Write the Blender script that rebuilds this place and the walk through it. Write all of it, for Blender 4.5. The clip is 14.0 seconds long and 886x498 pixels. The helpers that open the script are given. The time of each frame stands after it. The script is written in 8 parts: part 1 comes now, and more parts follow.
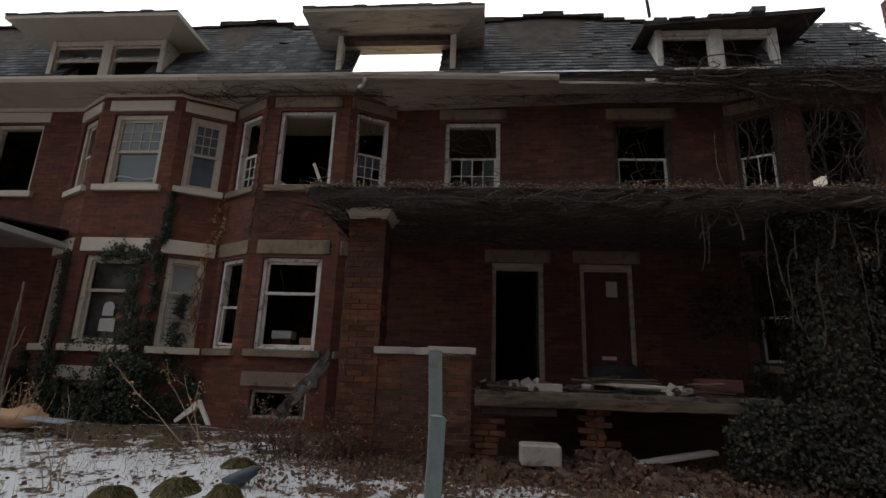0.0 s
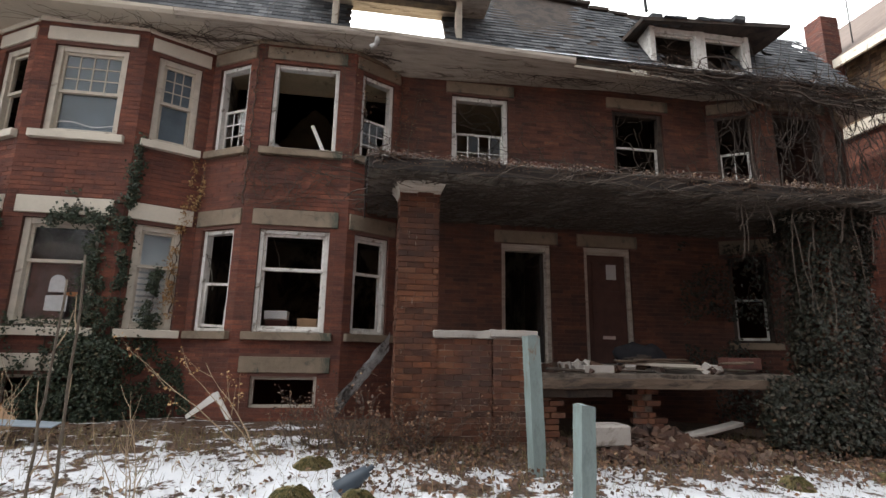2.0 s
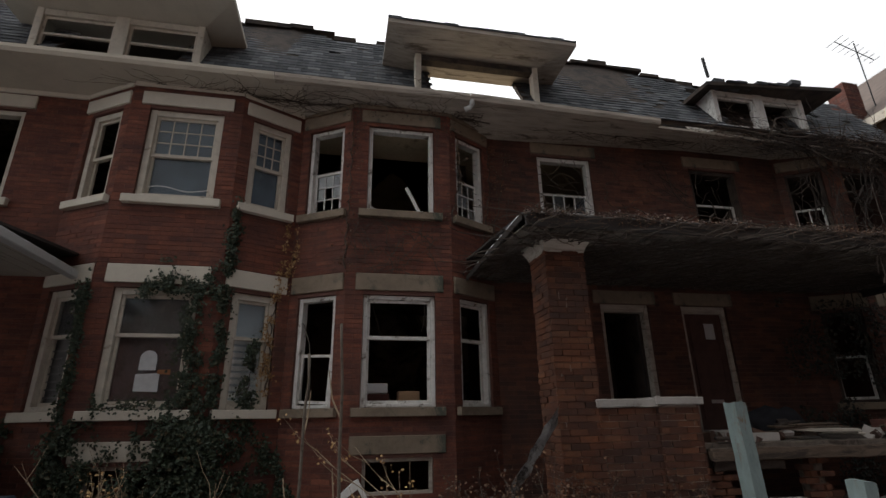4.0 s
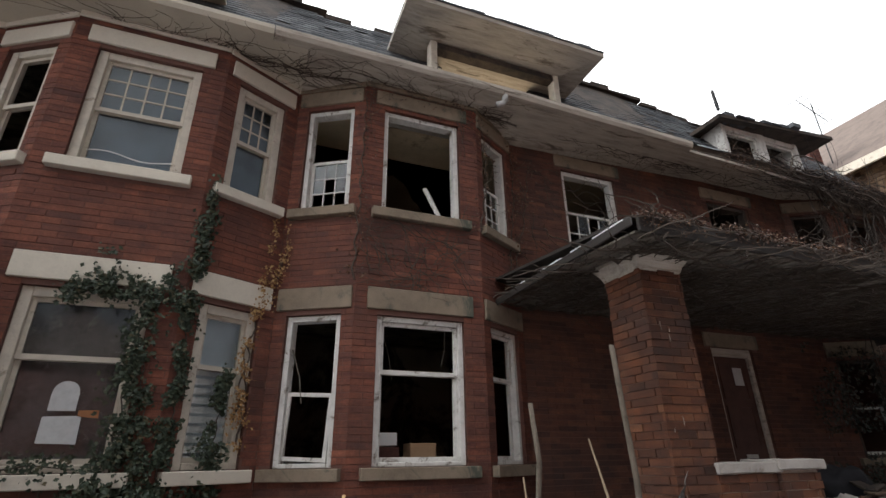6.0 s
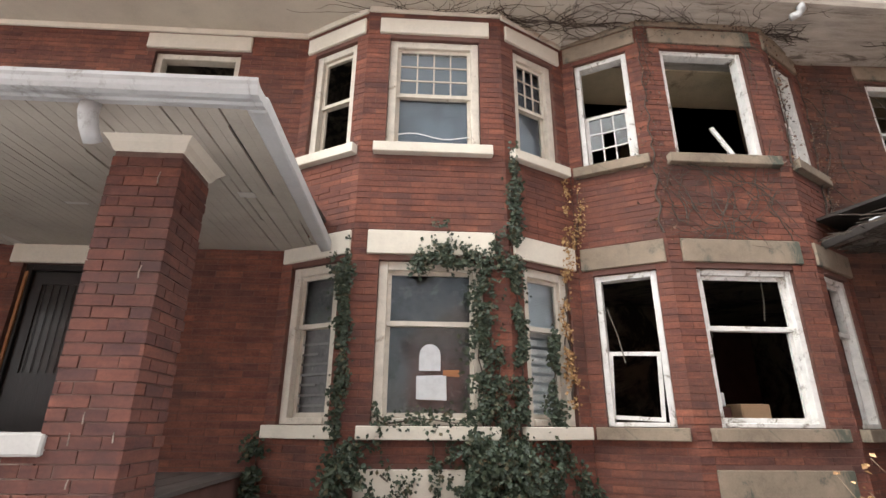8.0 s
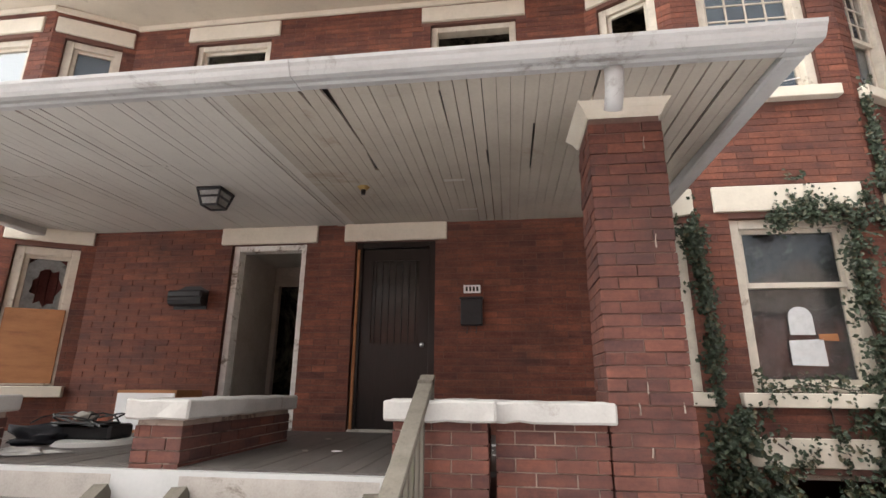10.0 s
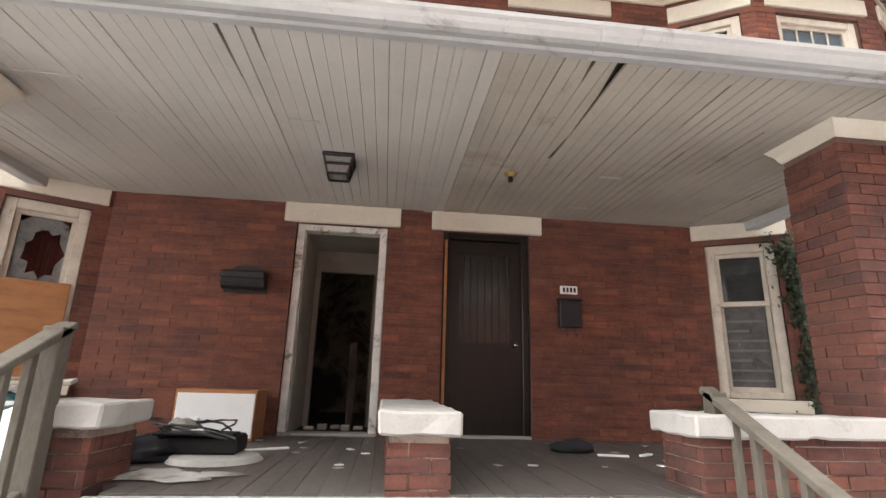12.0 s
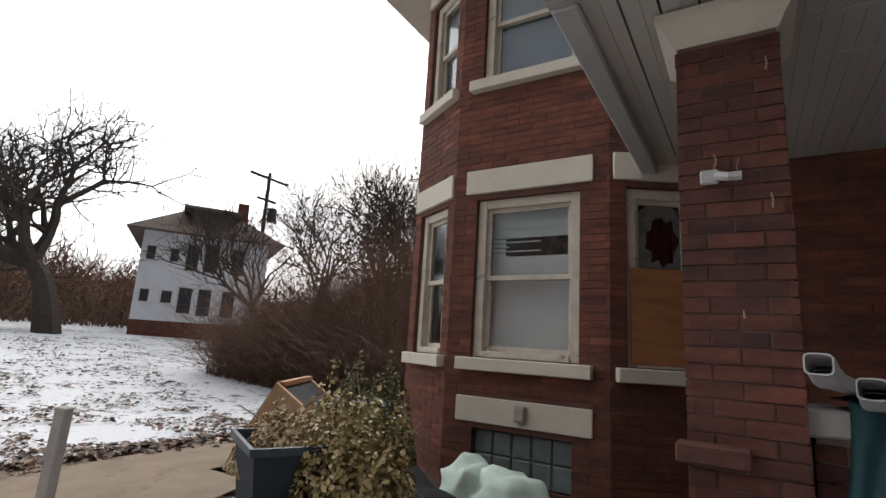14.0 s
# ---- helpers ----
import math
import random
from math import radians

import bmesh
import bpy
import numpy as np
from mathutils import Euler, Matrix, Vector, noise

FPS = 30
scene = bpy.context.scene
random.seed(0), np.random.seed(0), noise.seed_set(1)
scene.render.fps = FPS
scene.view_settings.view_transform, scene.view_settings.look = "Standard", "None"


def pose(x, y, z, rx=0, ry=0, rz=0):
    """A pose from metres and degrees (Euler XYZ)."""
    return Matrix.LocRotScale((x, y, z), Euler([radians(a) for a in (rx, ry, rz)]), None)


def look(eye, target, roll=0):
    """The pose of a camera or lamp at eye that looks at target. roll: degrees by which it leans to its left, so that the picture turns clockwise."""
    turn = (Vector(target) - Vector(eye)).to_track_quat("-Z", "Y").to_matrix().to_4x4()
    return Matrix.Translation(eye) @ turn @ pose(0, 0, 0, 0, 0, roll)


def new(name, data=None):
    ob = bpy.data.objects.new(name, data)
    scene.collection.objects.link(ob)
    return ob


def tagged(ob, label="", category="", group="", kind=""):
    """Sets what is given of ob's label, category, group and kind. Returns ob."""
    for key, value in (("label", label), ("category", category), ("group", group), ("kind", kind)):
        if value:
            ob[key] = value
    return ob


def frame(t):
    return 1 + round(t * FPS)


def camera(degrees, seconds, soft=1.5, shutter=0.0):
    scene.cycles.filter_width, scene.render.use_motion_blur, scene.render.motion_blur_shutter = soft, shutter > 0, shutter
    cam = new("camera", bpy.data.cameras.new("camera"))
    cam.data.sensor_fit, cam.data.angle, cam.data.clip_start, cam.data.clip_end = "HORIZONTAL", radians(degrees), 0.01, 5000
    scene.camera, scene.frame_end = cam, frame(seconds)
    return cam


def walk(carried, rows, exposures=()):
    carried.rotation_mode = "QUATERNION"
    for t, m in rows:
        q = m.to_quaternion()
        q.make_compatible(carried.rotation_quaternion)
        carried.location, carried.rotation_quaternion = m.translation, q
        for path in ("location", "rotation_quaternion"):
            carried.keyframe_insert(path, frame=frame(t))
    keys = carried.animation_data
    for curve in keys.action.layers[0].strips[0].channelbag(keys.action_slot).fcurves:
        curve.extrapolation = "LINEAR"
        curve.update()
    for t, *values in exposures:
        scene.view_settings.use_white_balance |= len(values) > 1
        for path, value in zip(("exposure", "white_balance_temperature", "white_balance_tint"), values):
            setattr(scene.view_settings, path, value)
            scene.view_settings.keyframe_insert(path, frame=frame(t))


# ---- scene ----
cam = camera(83.3, 14.0)
METRES, EYE, TILT, LEAN, TURN = 16.4, 1.6, 0.0, 0.0, 4.5
ROWS = [
    (0.0, 0.0, 0.0, 0.0, -0.47, 14.17, -1.87),
    (0.5, -0.0345, 0.0016, 0.0016, -4.34, 13.37, -2.16),
    (1.0, -0.0638, 0.0118, 0.0017, -13.56, 13.49, -0.89),
    (1.5, -0.0981, 0.0218, 0.0003, -21.8, 8.9, -2.35),
    (2.0, -0.1368, 0.0354, 0.0047, -13.68, 11.61, -0.99),
    (2.5, -0.1746, 0.0455, 0.0053, -10.18, 14.05, -0.51),
    (3.0, -0.2093, 0.0569, 0.0074, -8.49, 16.53, -0.66),
    (3.5, -0.2385, 0.0691, 0.0084, -8.62, 18.56, -0.32),
    (4.0, -0.2555, 0.0901, 0.0077, -15.7, 19.09, 0.95),
    (6.5, -0.3276, 0.2343, 0.0277, -25.8, 24.93, 1.15),
    (7.0, -0.3455, 0.2458, 0.0291, -19.28, 27.37, -0.15),
    (7.5, -0.3751, 0.2494, 0.0223, -14.75, 23.25, -0.35),
    (8.0, -0.4136, 0.2545, 0.0206, -7.9, 19.48, -0.41),
    (8.5, -0.455, 0.2542, 0.0194, -1.08, 18.85, -0.64),
    (9.0, -0.4959, 0.258, 0.0199, 3.47, 16.78, -0.35),
    (11.5, -0.677, 0.2918, 0.0244, -5.32, 15.02, -2.91),
    (12.0, -0.7124, 0.3009, 0.0253, -11.06, 14.96, -1.54),
    (12.5, -0.7498, 0.3103, 0.0295, -5.46, 15.7, -1.49),
    (13.0, -0.7907, 0.3131, 0.0282, 2.45, 17.73, -1.17),
    (13.5, -0.831, 0.3184, 0.0254, 13.16, 13.69, -2.43),
    (14.0, -0.8748, 0.3184, 0.0255, 26.49, 11.05, -3.43),
]
walk(cam, [(t, pose(0, 0, EYE, TILT, LEAN, TURN) @ pose(METRES * x, METRES * y, METRES * z, 90 + pitch, roll, yaw)) for t, x, y, z, yaw, pitch, roll in ROWS],
     [(0.0, -1.1, 6500, 10), (0.5, -0.95, 6500, 10), (1.0, -0.7, 6500, 10), (1.5, -0.15, 6500, 10), (2.0, 0.25, 6500, 10), (2.5, -0.25, 6500, 10), (3.0, -0.75, 6500, 10), (4.0, -1.1, 6450, 10),
      (6.5, 0.0, 6400, 10), (7.0, -0.3, 6450, 10), (7.5, -0.1, 6500, 10), (8.0, 1.4, 6600, 10), (8.5, 1.25, 6650, 10), (9.0, 1.35, 6700, 10), (11.5, 1.6, 6750, 10), (12.5, 1.8, 6750, 10), (13.0, 0.85, 6600, 10), (13.5, 0.1, 6500, 10), (14.0, -0.75, 6450, 10)])

# ---- daylight: low winter sun behind the row, pale hazy sky ----
world = bpy.data.worlds.new("winter_sky")
scene.world = world
world.use_nodes = True
wn = world.node_tree.nodes
sky = wn.new("ShaderNodeTexSky")
sky.sky_type = "NISHITA"
sky.sun_disc = False
SUN = Vector((-0.472, 0.706, 0.527)).normalized()
sky.sun_elevation = math.asin(SUN.z)
sky.sun_rotation = math.atan2(SUN.x, SUN.y)
sky.air_density, sky.dust_density, sky.ozone_density = 1.0, 4.0, 1.0
# thin high cloud: pale all over, and brighter towards the sun
co = wn.new("ShaderNodeTexCoord")
dot = wn.new("ShaderNodeVectorMath")
dot.operation = "DOT_PRODUCT"
dot.inputs[1].default_value = SUN
glow = wn.new("ShaderNodeMapRange")
glow.interpolation_type = "SMOOTHSTEP"
glow.inputs["From Min"].default_value, glow.inputs["From Max"].default_value = -0.55, 0.85
glow.inputs["To Min"].default_value, glow.inputs["To Max"].default_value = 2.2, 36.0
haze = wn.new("ShaderNodeMix")
haze.data_type = "RGBA"
haze.inputs[0].default_value = 0.8
wl = world.node_tree.links
wl.new(co.outputs["Generated"], dot.inputs[0])
wl.new(dot.outputs["Value"], glow.inputs["Value"])
wl.new(sky.outputs["Color"], haze.inputs[6])
wl.new(glow.outputs[0], haze.inputs[7])
wl.new(haze.outputs[2], wn["Background"].inputs["Color"])
wn["Background"].inputs["Strength"].default_value = 0.12
sun = new("sun", bpy.data.lights.new("sun", "SUN"))
sun.data.energy, sun.data.angle, sun.data.color = 2.6, radians(0.6), (1.0, 0.93, 0.84)
sun.matrix_world = look(SUN * 60, (0, 0, 0))


# ---- materials ----
def nodes_of(name):
    m = bpy.data.materials.new(name)
    m.use_nodes = True
    nt = m.node_tree
    return m, nt, nt.nodes["Principled BSDF"]


def nd(nt, kind, ins=None, operation="", data_type="", blend_type=""):
    n = nt.nodes.new(kind)
    if operation:
        n.operation = operation
    if data_type:
        n.data_type = data_type
    if blend_type:
        n.blend_type = blend_type
    for k, v in (ins or {}).items():
        if isinstance(v, bpy.types.NodeSocket):
            nt.links.new(v, n.inputs[k])
        else:
            n.inputs[k].default_value = v
    return n


def ramp(nt, fac, stops):
    r = nd(nt, "ShaderNodeValToRGB", {"Fac": fac})
    e = r.color_ramp.elements
    while len(e) < len(stops):
        e.new(0.5)
    for el, (p, c) in zip(e, stops):
        el.position, el.color = p, (*c, 1)
    return r.outputs["Color"]


def sc(c, k):
    return tuple(min(1.0, v * k) for v in c)


def surf(name, base, rough=0.7, var=0.25, scale=6.0, grain=60.0, bump=0.15, metal=0.0, stain=None, stain_at=0.6, stretch=(1, 1, 1), spec=0.4):
    """Painted, plastered or plain surface: broad mottling, fine grain, optional stains."""
    m, nt, b = nodes_of(name)
    tc = nd(nt, "ShaderNodeTexCoord").outputs["Object"]
    mp = nd(nt, "ShaderNodeMapping", {"Vector": tc, "Scale": stretch}).outputs["Vector"]
    n1 = nd(nt, "ShaderNodeTexNoise", {"Vector": mp, "Scale": scale, "Detail": 6.0, "Roughness": 0.62}).outputs["Fac"]
    n2 = nd(nt, "ShaderNodeTexNoise", {"Vector": mp, "Scale": grain, "Detail": 3.0}).outputs["Fac"]
    mix = nd(nt, "ShaderNodeMath", {0: n1, 1: nd(nt, "ShaderNodeMath", {0: n2, 1: 0.35}, operation="MULTIPLY").outputs[0]}, operation="ADD").outputs[0]
    col = ramp(nt, mix, [(0.42, sc(base, 1 - var)), (0.66, base), (0.92, sc(base, 1 + var * 0.7))])
    if stain:
        n3 = nd(nt, "ShaderNodeTexNoise", {"Vector": mp, "Scale": scale * 0.6, "Detail": 9.0, "Roughness": 0.75, "Distortion": 0.6}).outputs["Fac"]
        f = ramp(nt, n3, [(stain_at - 0.03, (0, 0, 0)), (stain_at + 0.06, (1, 1, 1))])
        col = nd(nt, "ShaderNodeMix", {0: f, 6: col, 7: (*stain, 1)}, data_type="RGBA").outputs[2]
    nt.links.new(col, b.inputs["Base Color"])
    b.inputs["Roughness"].default_value = rough
    b.inputs["Metallic"].default_value = metal
    b.inputs["Specular IOR Level"].default_value = spec
    if bump:
        bp = nd(nt, "ShaderNodeBump", {"Height": mix, "Strength": bump, "Distance": 0.01}).outputs["Normal"]
        nt.links.new(bp, b.inputs["Normal"])
    return m


def brick_mat(name, stops, soot=(0.05, 0.035, 0.032), soot_at=0.62):
    m, nt, b = nodes_of(name)
    geo = nd(nt, "ShaderNodeNewGeometry")
    info = nd(nt, "ShaderNodeObjectInfo")
    r = nd(nt, "ShaderNodeMath", {0: nd(nt, "ShaderNodeMath", {0: geo.outputs["Random Per Island"], 1: info.outputs["Random"]}, operation="ADD").outputs[0]}, operation="FRACT").outputs[0]
    pos = geo.outputs["Position"]
    n1 = nd(nt, "ShaderNodeTexNoise", {"Vector": pos, "Scale": 1.3, "Detail": 8.0, "Roughness": 0.7}).outputs["Fac"]
    n2 = nd(nt, "ShaderNodeTexNoise", {"Vector": pos, "Scale": 45.0, "Detail": 5.0, "Roughness": 0.7}).outputs["Fac"]
    col = ramp(nt, r, stops)
    g = ramp(nt, n2, [(0.3, (0.72, 0.72, 0.72)), (0.7, (1.12, 1.12, 1.12))])
    col = nd(nt, "ShaderNodeMix", {0: 1.0, 6: col, 7: g}, data_type="RGBA", blend_type="MULTIPLY").outputs[2]
    mp = nd(nt, "ShaderNodeMapping", {"Vector": pos, "Scale": (1.1, 1.1, 9.0)}).outputs["Vector"]
    n3 = nd(nt, "ShaderNodeTexNoise", {"Vector": mp, "Scale": 1.6, "Detail": 6.0, "Roughness": 0.7}).outputs["Fac"]
    n4 = nd(nt, "ShaderNodeTexNoise", {"Vector": pos, "Scale": 4.5, "Detail": 7.0, "Roughness": 0.75}).outputs["Fac"]
    col = nd(nt, "ShaderNodeMix", {0: 1.0, 6: col, 7: ramp(nt, n3, [(0.32, (0.62, 0.62, 0.68)), (0.5, (0.95, 0.95, 0.95)), (0.7, (1.3, 1.2, 1.12))])}, data_type="RGBA", blend_type="MULTIPLY").outputs[2]
    col = nd(nt, "ShaderNodeMix", {0: 1.0, 6: col, 7: ramp(nt, n4, [(0.3, (0.7, 0.72, 0.76)), (0.55, (1.0, 1.0, 1.0)), (0.75, (1.22, 1.2, 1.18))])}, data_type="RGBA", blend_type="MULTIPLY").outputs[2]
    f = ramp(nt, n1, [(soot_at - 0.14, (0, 0, 0)), (soot_at + 0.16, (0.75, 0.75, 0.75))])
    col = nd(nt, "ShaderNodeMix", {0: f, 6: col, 7: (*soot, 1)}, data_type="RGBA").outputs[2]
    nt.links.new(col, b.inputs["Base Color"])
    b.inputs["Roughness"].default_value = 0.85
    b.inputs["Specular IOR Level"].default_value = 0.25
    bp = nd(nt, "ShaderNodeBump", {"Height": n2, "Strength": 0.35, "Distance": 0.006}).outputs["Normal"]
    nt.links.new(bp, b.inputs["Normal"])
    return m


M = {}
M["brick"] = brick_mat("facade_brick", [(0.0, (0.135, 0.057, 0.044)), (0.2, (0.17, 0.066, 0.047)), (0.8, (0.20, 0.074, 0.049)), (1.0, (0.25, 0.096, 0.062))], soot_at=0.58)
M["pier_brick"] = brick_mat("porch_brick", [(0.0, (0.105, 0.05, 0.044)), (0.25, (0.135, 0.057, 0.045)), (0.7, (0.16, 0.064, 0.048)), (1.0, (0.195, 0.076, 0.054))], soot_at=0.58)
M["old_brick"] = brick_mat("sooty_brown_brick", [(0.0, (0.085, 0.040, 0.029)), (0.3, (0.125, 0.054, 0.037)), (0.8, (0.155, 0.065, 0.042)), (1.0, (0.20, 0.085, 0.052))], soot_at=0.52)
M["orange_brick"] = brick_mat("weathered_orange_brick", [(0.0, (0.07, 0.032, 0.02)), (0.3, (0.12, 0.047, 0.026)), (0.75, (0.16, 0.062, 0.032)), (1.0, (0.19, 0.085, 0.046))], soot_at=0.54)
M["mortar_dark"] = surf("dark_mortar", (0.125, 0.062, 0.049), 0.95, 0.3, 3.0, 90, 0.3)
M["mortar"] = surf("lime_mortar", (0.31, 0.25, 0.21), 0.95, 0.45, 4.0, 90, 0.4, stain=(0.12, 0.085, 0.07), stain_at=0.55)
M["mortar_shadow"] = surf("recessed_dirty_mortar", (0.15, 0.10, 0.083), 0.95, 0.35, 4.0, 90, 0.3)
M["cream"] = surf("cream_painted_stone", (0.60, 0.55, 0.46), 0.75, 0.12, 3.0, 50, 0.25, stain=(0.36, 0.31, 0.23), stain_at=0.66)
M["coping"] = surf("chipped_white_coping_paint", (0.42, 0.405, 0.38), 0.8, 0.15, 5.0, 60, 0.35, stain=(0.30, 0.275, 0.25), stain_at=0.62)
M["stone"] = surf("weathered_sandstone", (0.21, 0.165, 0.12), 0.9, 0.35, 4.0, 70, 0.4, stain=(0.08, 0.085, 0.065), stain_at=0.56)
M["white"] = surf("white_window_paint", (0.64, 0.625, 0.59), 0.6, 0.2, 9.0, 80, 0.3, stain=(0.2, 0.17, 0.135), stain_at=0.58)
M["cream_trim"] = surf("cream_window_paint", (0.54, 0.49, 0.41), 0.65, 0.2, 8.0, 70, 0.3, stain=(0.22, 0.17, 0.12), stain_at=0.61)
M["soffit"] = surf("cream_soffit_paint", (0.52, 0.47, 0.385), 0.75, 0.14, 2.0, 60, 0.2, stain=(0.33, 0.28, 0.21), stain_at=0.64)
M["grey_board"] = surf("bare_grey_boards", (0.42, 0.375, 0.32), 0.9, 0.4, 3.0, 60, 0.5, stain=(0.15, 0.125, 0.1), stain_at=0.58, stretch=(0.6, 4, 6))
M["slate"] = brick_mat("roof_slate", [(0.0, (0.05, 0.055, 0.062)), (0.5, (0.085, 0.092, 0.10)), (1.0, (0.15, 0.16, 0.17))], soot=(0.06, 0.064, 0.07), soot_at=0.75)
M["ceiling_white"] = surf("porch_ceiling_paint", (0.48, 0.455, 0.415), 0.7, 0.1, 2.0, 50, 0.12, stain=(0.42, 0.37, 0.31), stain_at=0.7)
M["ceiling_dirty"] = surf("dirty_porch_ceiling_paint", (0.385, 0.345, 0.29), 0.75, 0.18, 1.6, 50, 0.15, stain=(0.30, 0.25, 0.19), stain_at=0.62)
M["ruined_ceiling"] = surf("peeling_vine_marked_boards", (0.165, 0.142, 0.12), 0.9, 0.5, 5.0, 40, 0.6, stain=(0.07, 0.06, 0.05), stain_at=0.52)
M["gutter"] = surf("white_aluminium_gutter", (0.43, 0.43, 0.42), 0.45, 0.12, 3.0, 40, 0.05, stain=(0.24, 0.225, 0.205), stain_at=0.6)
# besides dirt, this low colour puts the unlit rooms' shadow into the plaster
M["plaster"] = surf("dirty_shadow_dark_plaster", (0.20, 0.165, 0.125), 0.9, 0.4, 1.6, 50, 0.3, stain=(0.03, 0.024, 0.02), stain_at=0.5)
M["ceiling_plaster"] = surf("stained_tan_ceiling_plaster", (0.62, 0.50, 0.33), 0.9, 0.3, 1.2, 50, 0.3, stain=(0.2, 0.14, 0.09), stain_at=0.6)
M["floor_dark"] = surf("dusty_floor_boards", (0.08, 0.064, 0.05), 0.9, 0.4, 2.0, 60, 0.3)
M["porch_floor"] = surf("worn_grey_porch_paint", (0.095, 0.083, 0.076), 0.5, 0.4, 3.0, 60, 0.3, stain=(0.36, 0.34, 0.32), stain_at=0.66, stretch=(3, 0.7, 1))
# black for dark timber, and for the backing that imitates unlit attic space
M["black_wood"] = surf("black_wood_and_attic_darkness", (0.035, 0.03, 0.027), 0.6, 0.3, 5, 60, 0.3)
M["door_dark"] = surf("dark_brown_door_paint", (0.013, 0.010, 0.009), 0.35, 0.4, 5, 30, 0.2, stain=(0.024, 0.018, 0.016), stain_at=0.62, stretch=(5, 5, 0.7), spec=0.3)
M["door_red"] = surf("faded_red_brown_door", (0.075, 0.035, 0.027), 0.7, 0.35, 5, 60, 0.3)
M["concrete"] = surf("weathered_concrete", (0.36, 0.33, 0.30), 0.95, 0.25, 4, 80, 0.4, stain=(0.18, 0.155, 0.13), stain_at=0.6)
M["slab_grime"] = surf("grimy_broken_concrete", (0.13, 0.105, 0.085), 0.95, 0.4, 5, 80, 0.5, stain=(0.05, 0.038, 0.03), stain_at=0.52)
M["rotten_wood"] = surf("rotten_brown_timber", (0.11, 0.078, 0.056), 0.95, 0.45, 5, 70, 0.5, stain=(0.035, 0.026, 0.02), stain_at=0.54, stretch=(0.4, 3, 3))
M["rail_wood"] = surf("grey_weathered_timber", (0.11, 0.096, 0.077), 0.9, 0.45, 5, 70, 0.5, stain=(0.10, 0.105, 0.06), stain_at=0.6, stretch=(1, 1, 0.3))
M["post_paint"] = surf("flaking_pale_blue_green_paint", (0.175, 0.22, 0.212), 0.75, 0.3, 5, 60, 0.45, stain=(0.15, 0.085, 0.045), stain_at=0.58, stretch=(2, 2, 0.6))
M["iron"] = surf("black_iron", (0.03, 0.03, 0.032), 0.5, 0.3, 8, 60, 0.1, metal=0.5)
M["ply"] = surf("orange_plywood", (0.33, 0.145, 0.06), 0.7, 0.3, 3, 60, 0.2, stain=(0.24, 0.10, 0.045), stain_at=0.6, stretch=(1, 1, 4))
M["charred"] = surf("charred_timber", (0.06, 0.045, 0.036), 0.9, 0.5, 5, 60, 0.5, stain=(0.03, 0.025, 0.022), stain_at=0.52)


def glass_mat(name, tint, rough):
    m, nt, b = nodes_of(name)
    n = nd(nt, "ShaderNodeTexNoise", {"Vector": nd(nt, "ShaderNodeTexCoord").outputs["Object"], "Scale": 5.0, "Detail": 7.0})
    b.inputs["Base Color"].default_value = (*tint, 1)
    b.inputs["Transmission Weight"].default_value = 1.0
    b.inputs["IOR"].default_value = 1.5
    nt.links.new(ramp(nt, n.outputs["Fac"], [(0.4, (rough,) * 3), (0.75, (rough + 0.12,) * 3)]), b.inputs["Roughness"])
    return m


M["glass"] = glass_mat("window_glass", (0.85, 0.9, 0.92), 0.015)
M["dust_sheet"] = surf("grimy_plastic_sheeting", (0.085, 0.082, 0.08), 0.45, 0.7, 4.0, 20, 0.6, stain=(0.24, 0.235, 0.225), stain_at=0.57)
# blue-grey of the sky reflected in panes, painted on sheets behind them; also paper
M["reflection_and_paper"] = surf("sky_reflection_and_paper_blue", (0.22, 0.26, 0.30), 0.5, 0.25, 2.0, 40, 0.1)
M["dim_reflection"] = surf("dim_sky_reflection", (0.12, 0.15, 0.18), 0.5, 0.5, 2.5, 40, 0.1, stain=(0.06, 0.075, 0.09), stain_at=0.6)
M["blind"] = surf("white_slatted_blind", (0.78, 0.77, 0.74), 0.6, 0.12, 4, 40, 0.1)
# pale grey holds both the dust and the reflection on the shards
M["pale_glass"] = surf("dusty_glass_with_painted_reflection", (0.30, 0.30, 0.29), 0.18, 0.4, 6, 40, 0.05, stain=(0.12, 0.115, 0.11), stain_at=0.58, spec=0.6)
M["grimy_slat"] = surf("grimy_blind_slat", (0.15, 0.145, 0.14), 0.7, 0.3, 5, 40, 0.1)
M["torn_plastic"] = surf("torn_milky_plastic", (0.36, 0.35, 0.34), 0.4, 0.6, 7, 30, 0.6, stain=(0.07, 0.06, 0.055), stain_at=0.55)
M["red_curtain"] = surf("dull_red_curtain", (0.14, 0.045, 0.04), 0.9, 0.35, 5, 40, 0.2)
# a real pale sheet, its colour raised for the sky reflected in the pane
M["pale_sheet"] = surf("pale_sheet_with_painted_reflection", (0.62, 0.66, 0.68), 0.6, 0.2, 3.0, 40, 0.15, stain=(0.26, 0.27, 0.28), stain_at=0.6)
M["old_paper"] = surf("sun_bleached_grey_paper", (0.52, 0.53, 0.53), 0.8, 0.12, 14, 50, 0.05, stain=(0.2, 0.2, 0.2), stain_at=0.66)
M["paper"] = surf("white_paper", (0.8, 0.8, 0.79), 0.8, 0.04, 6, 40, 0.02)


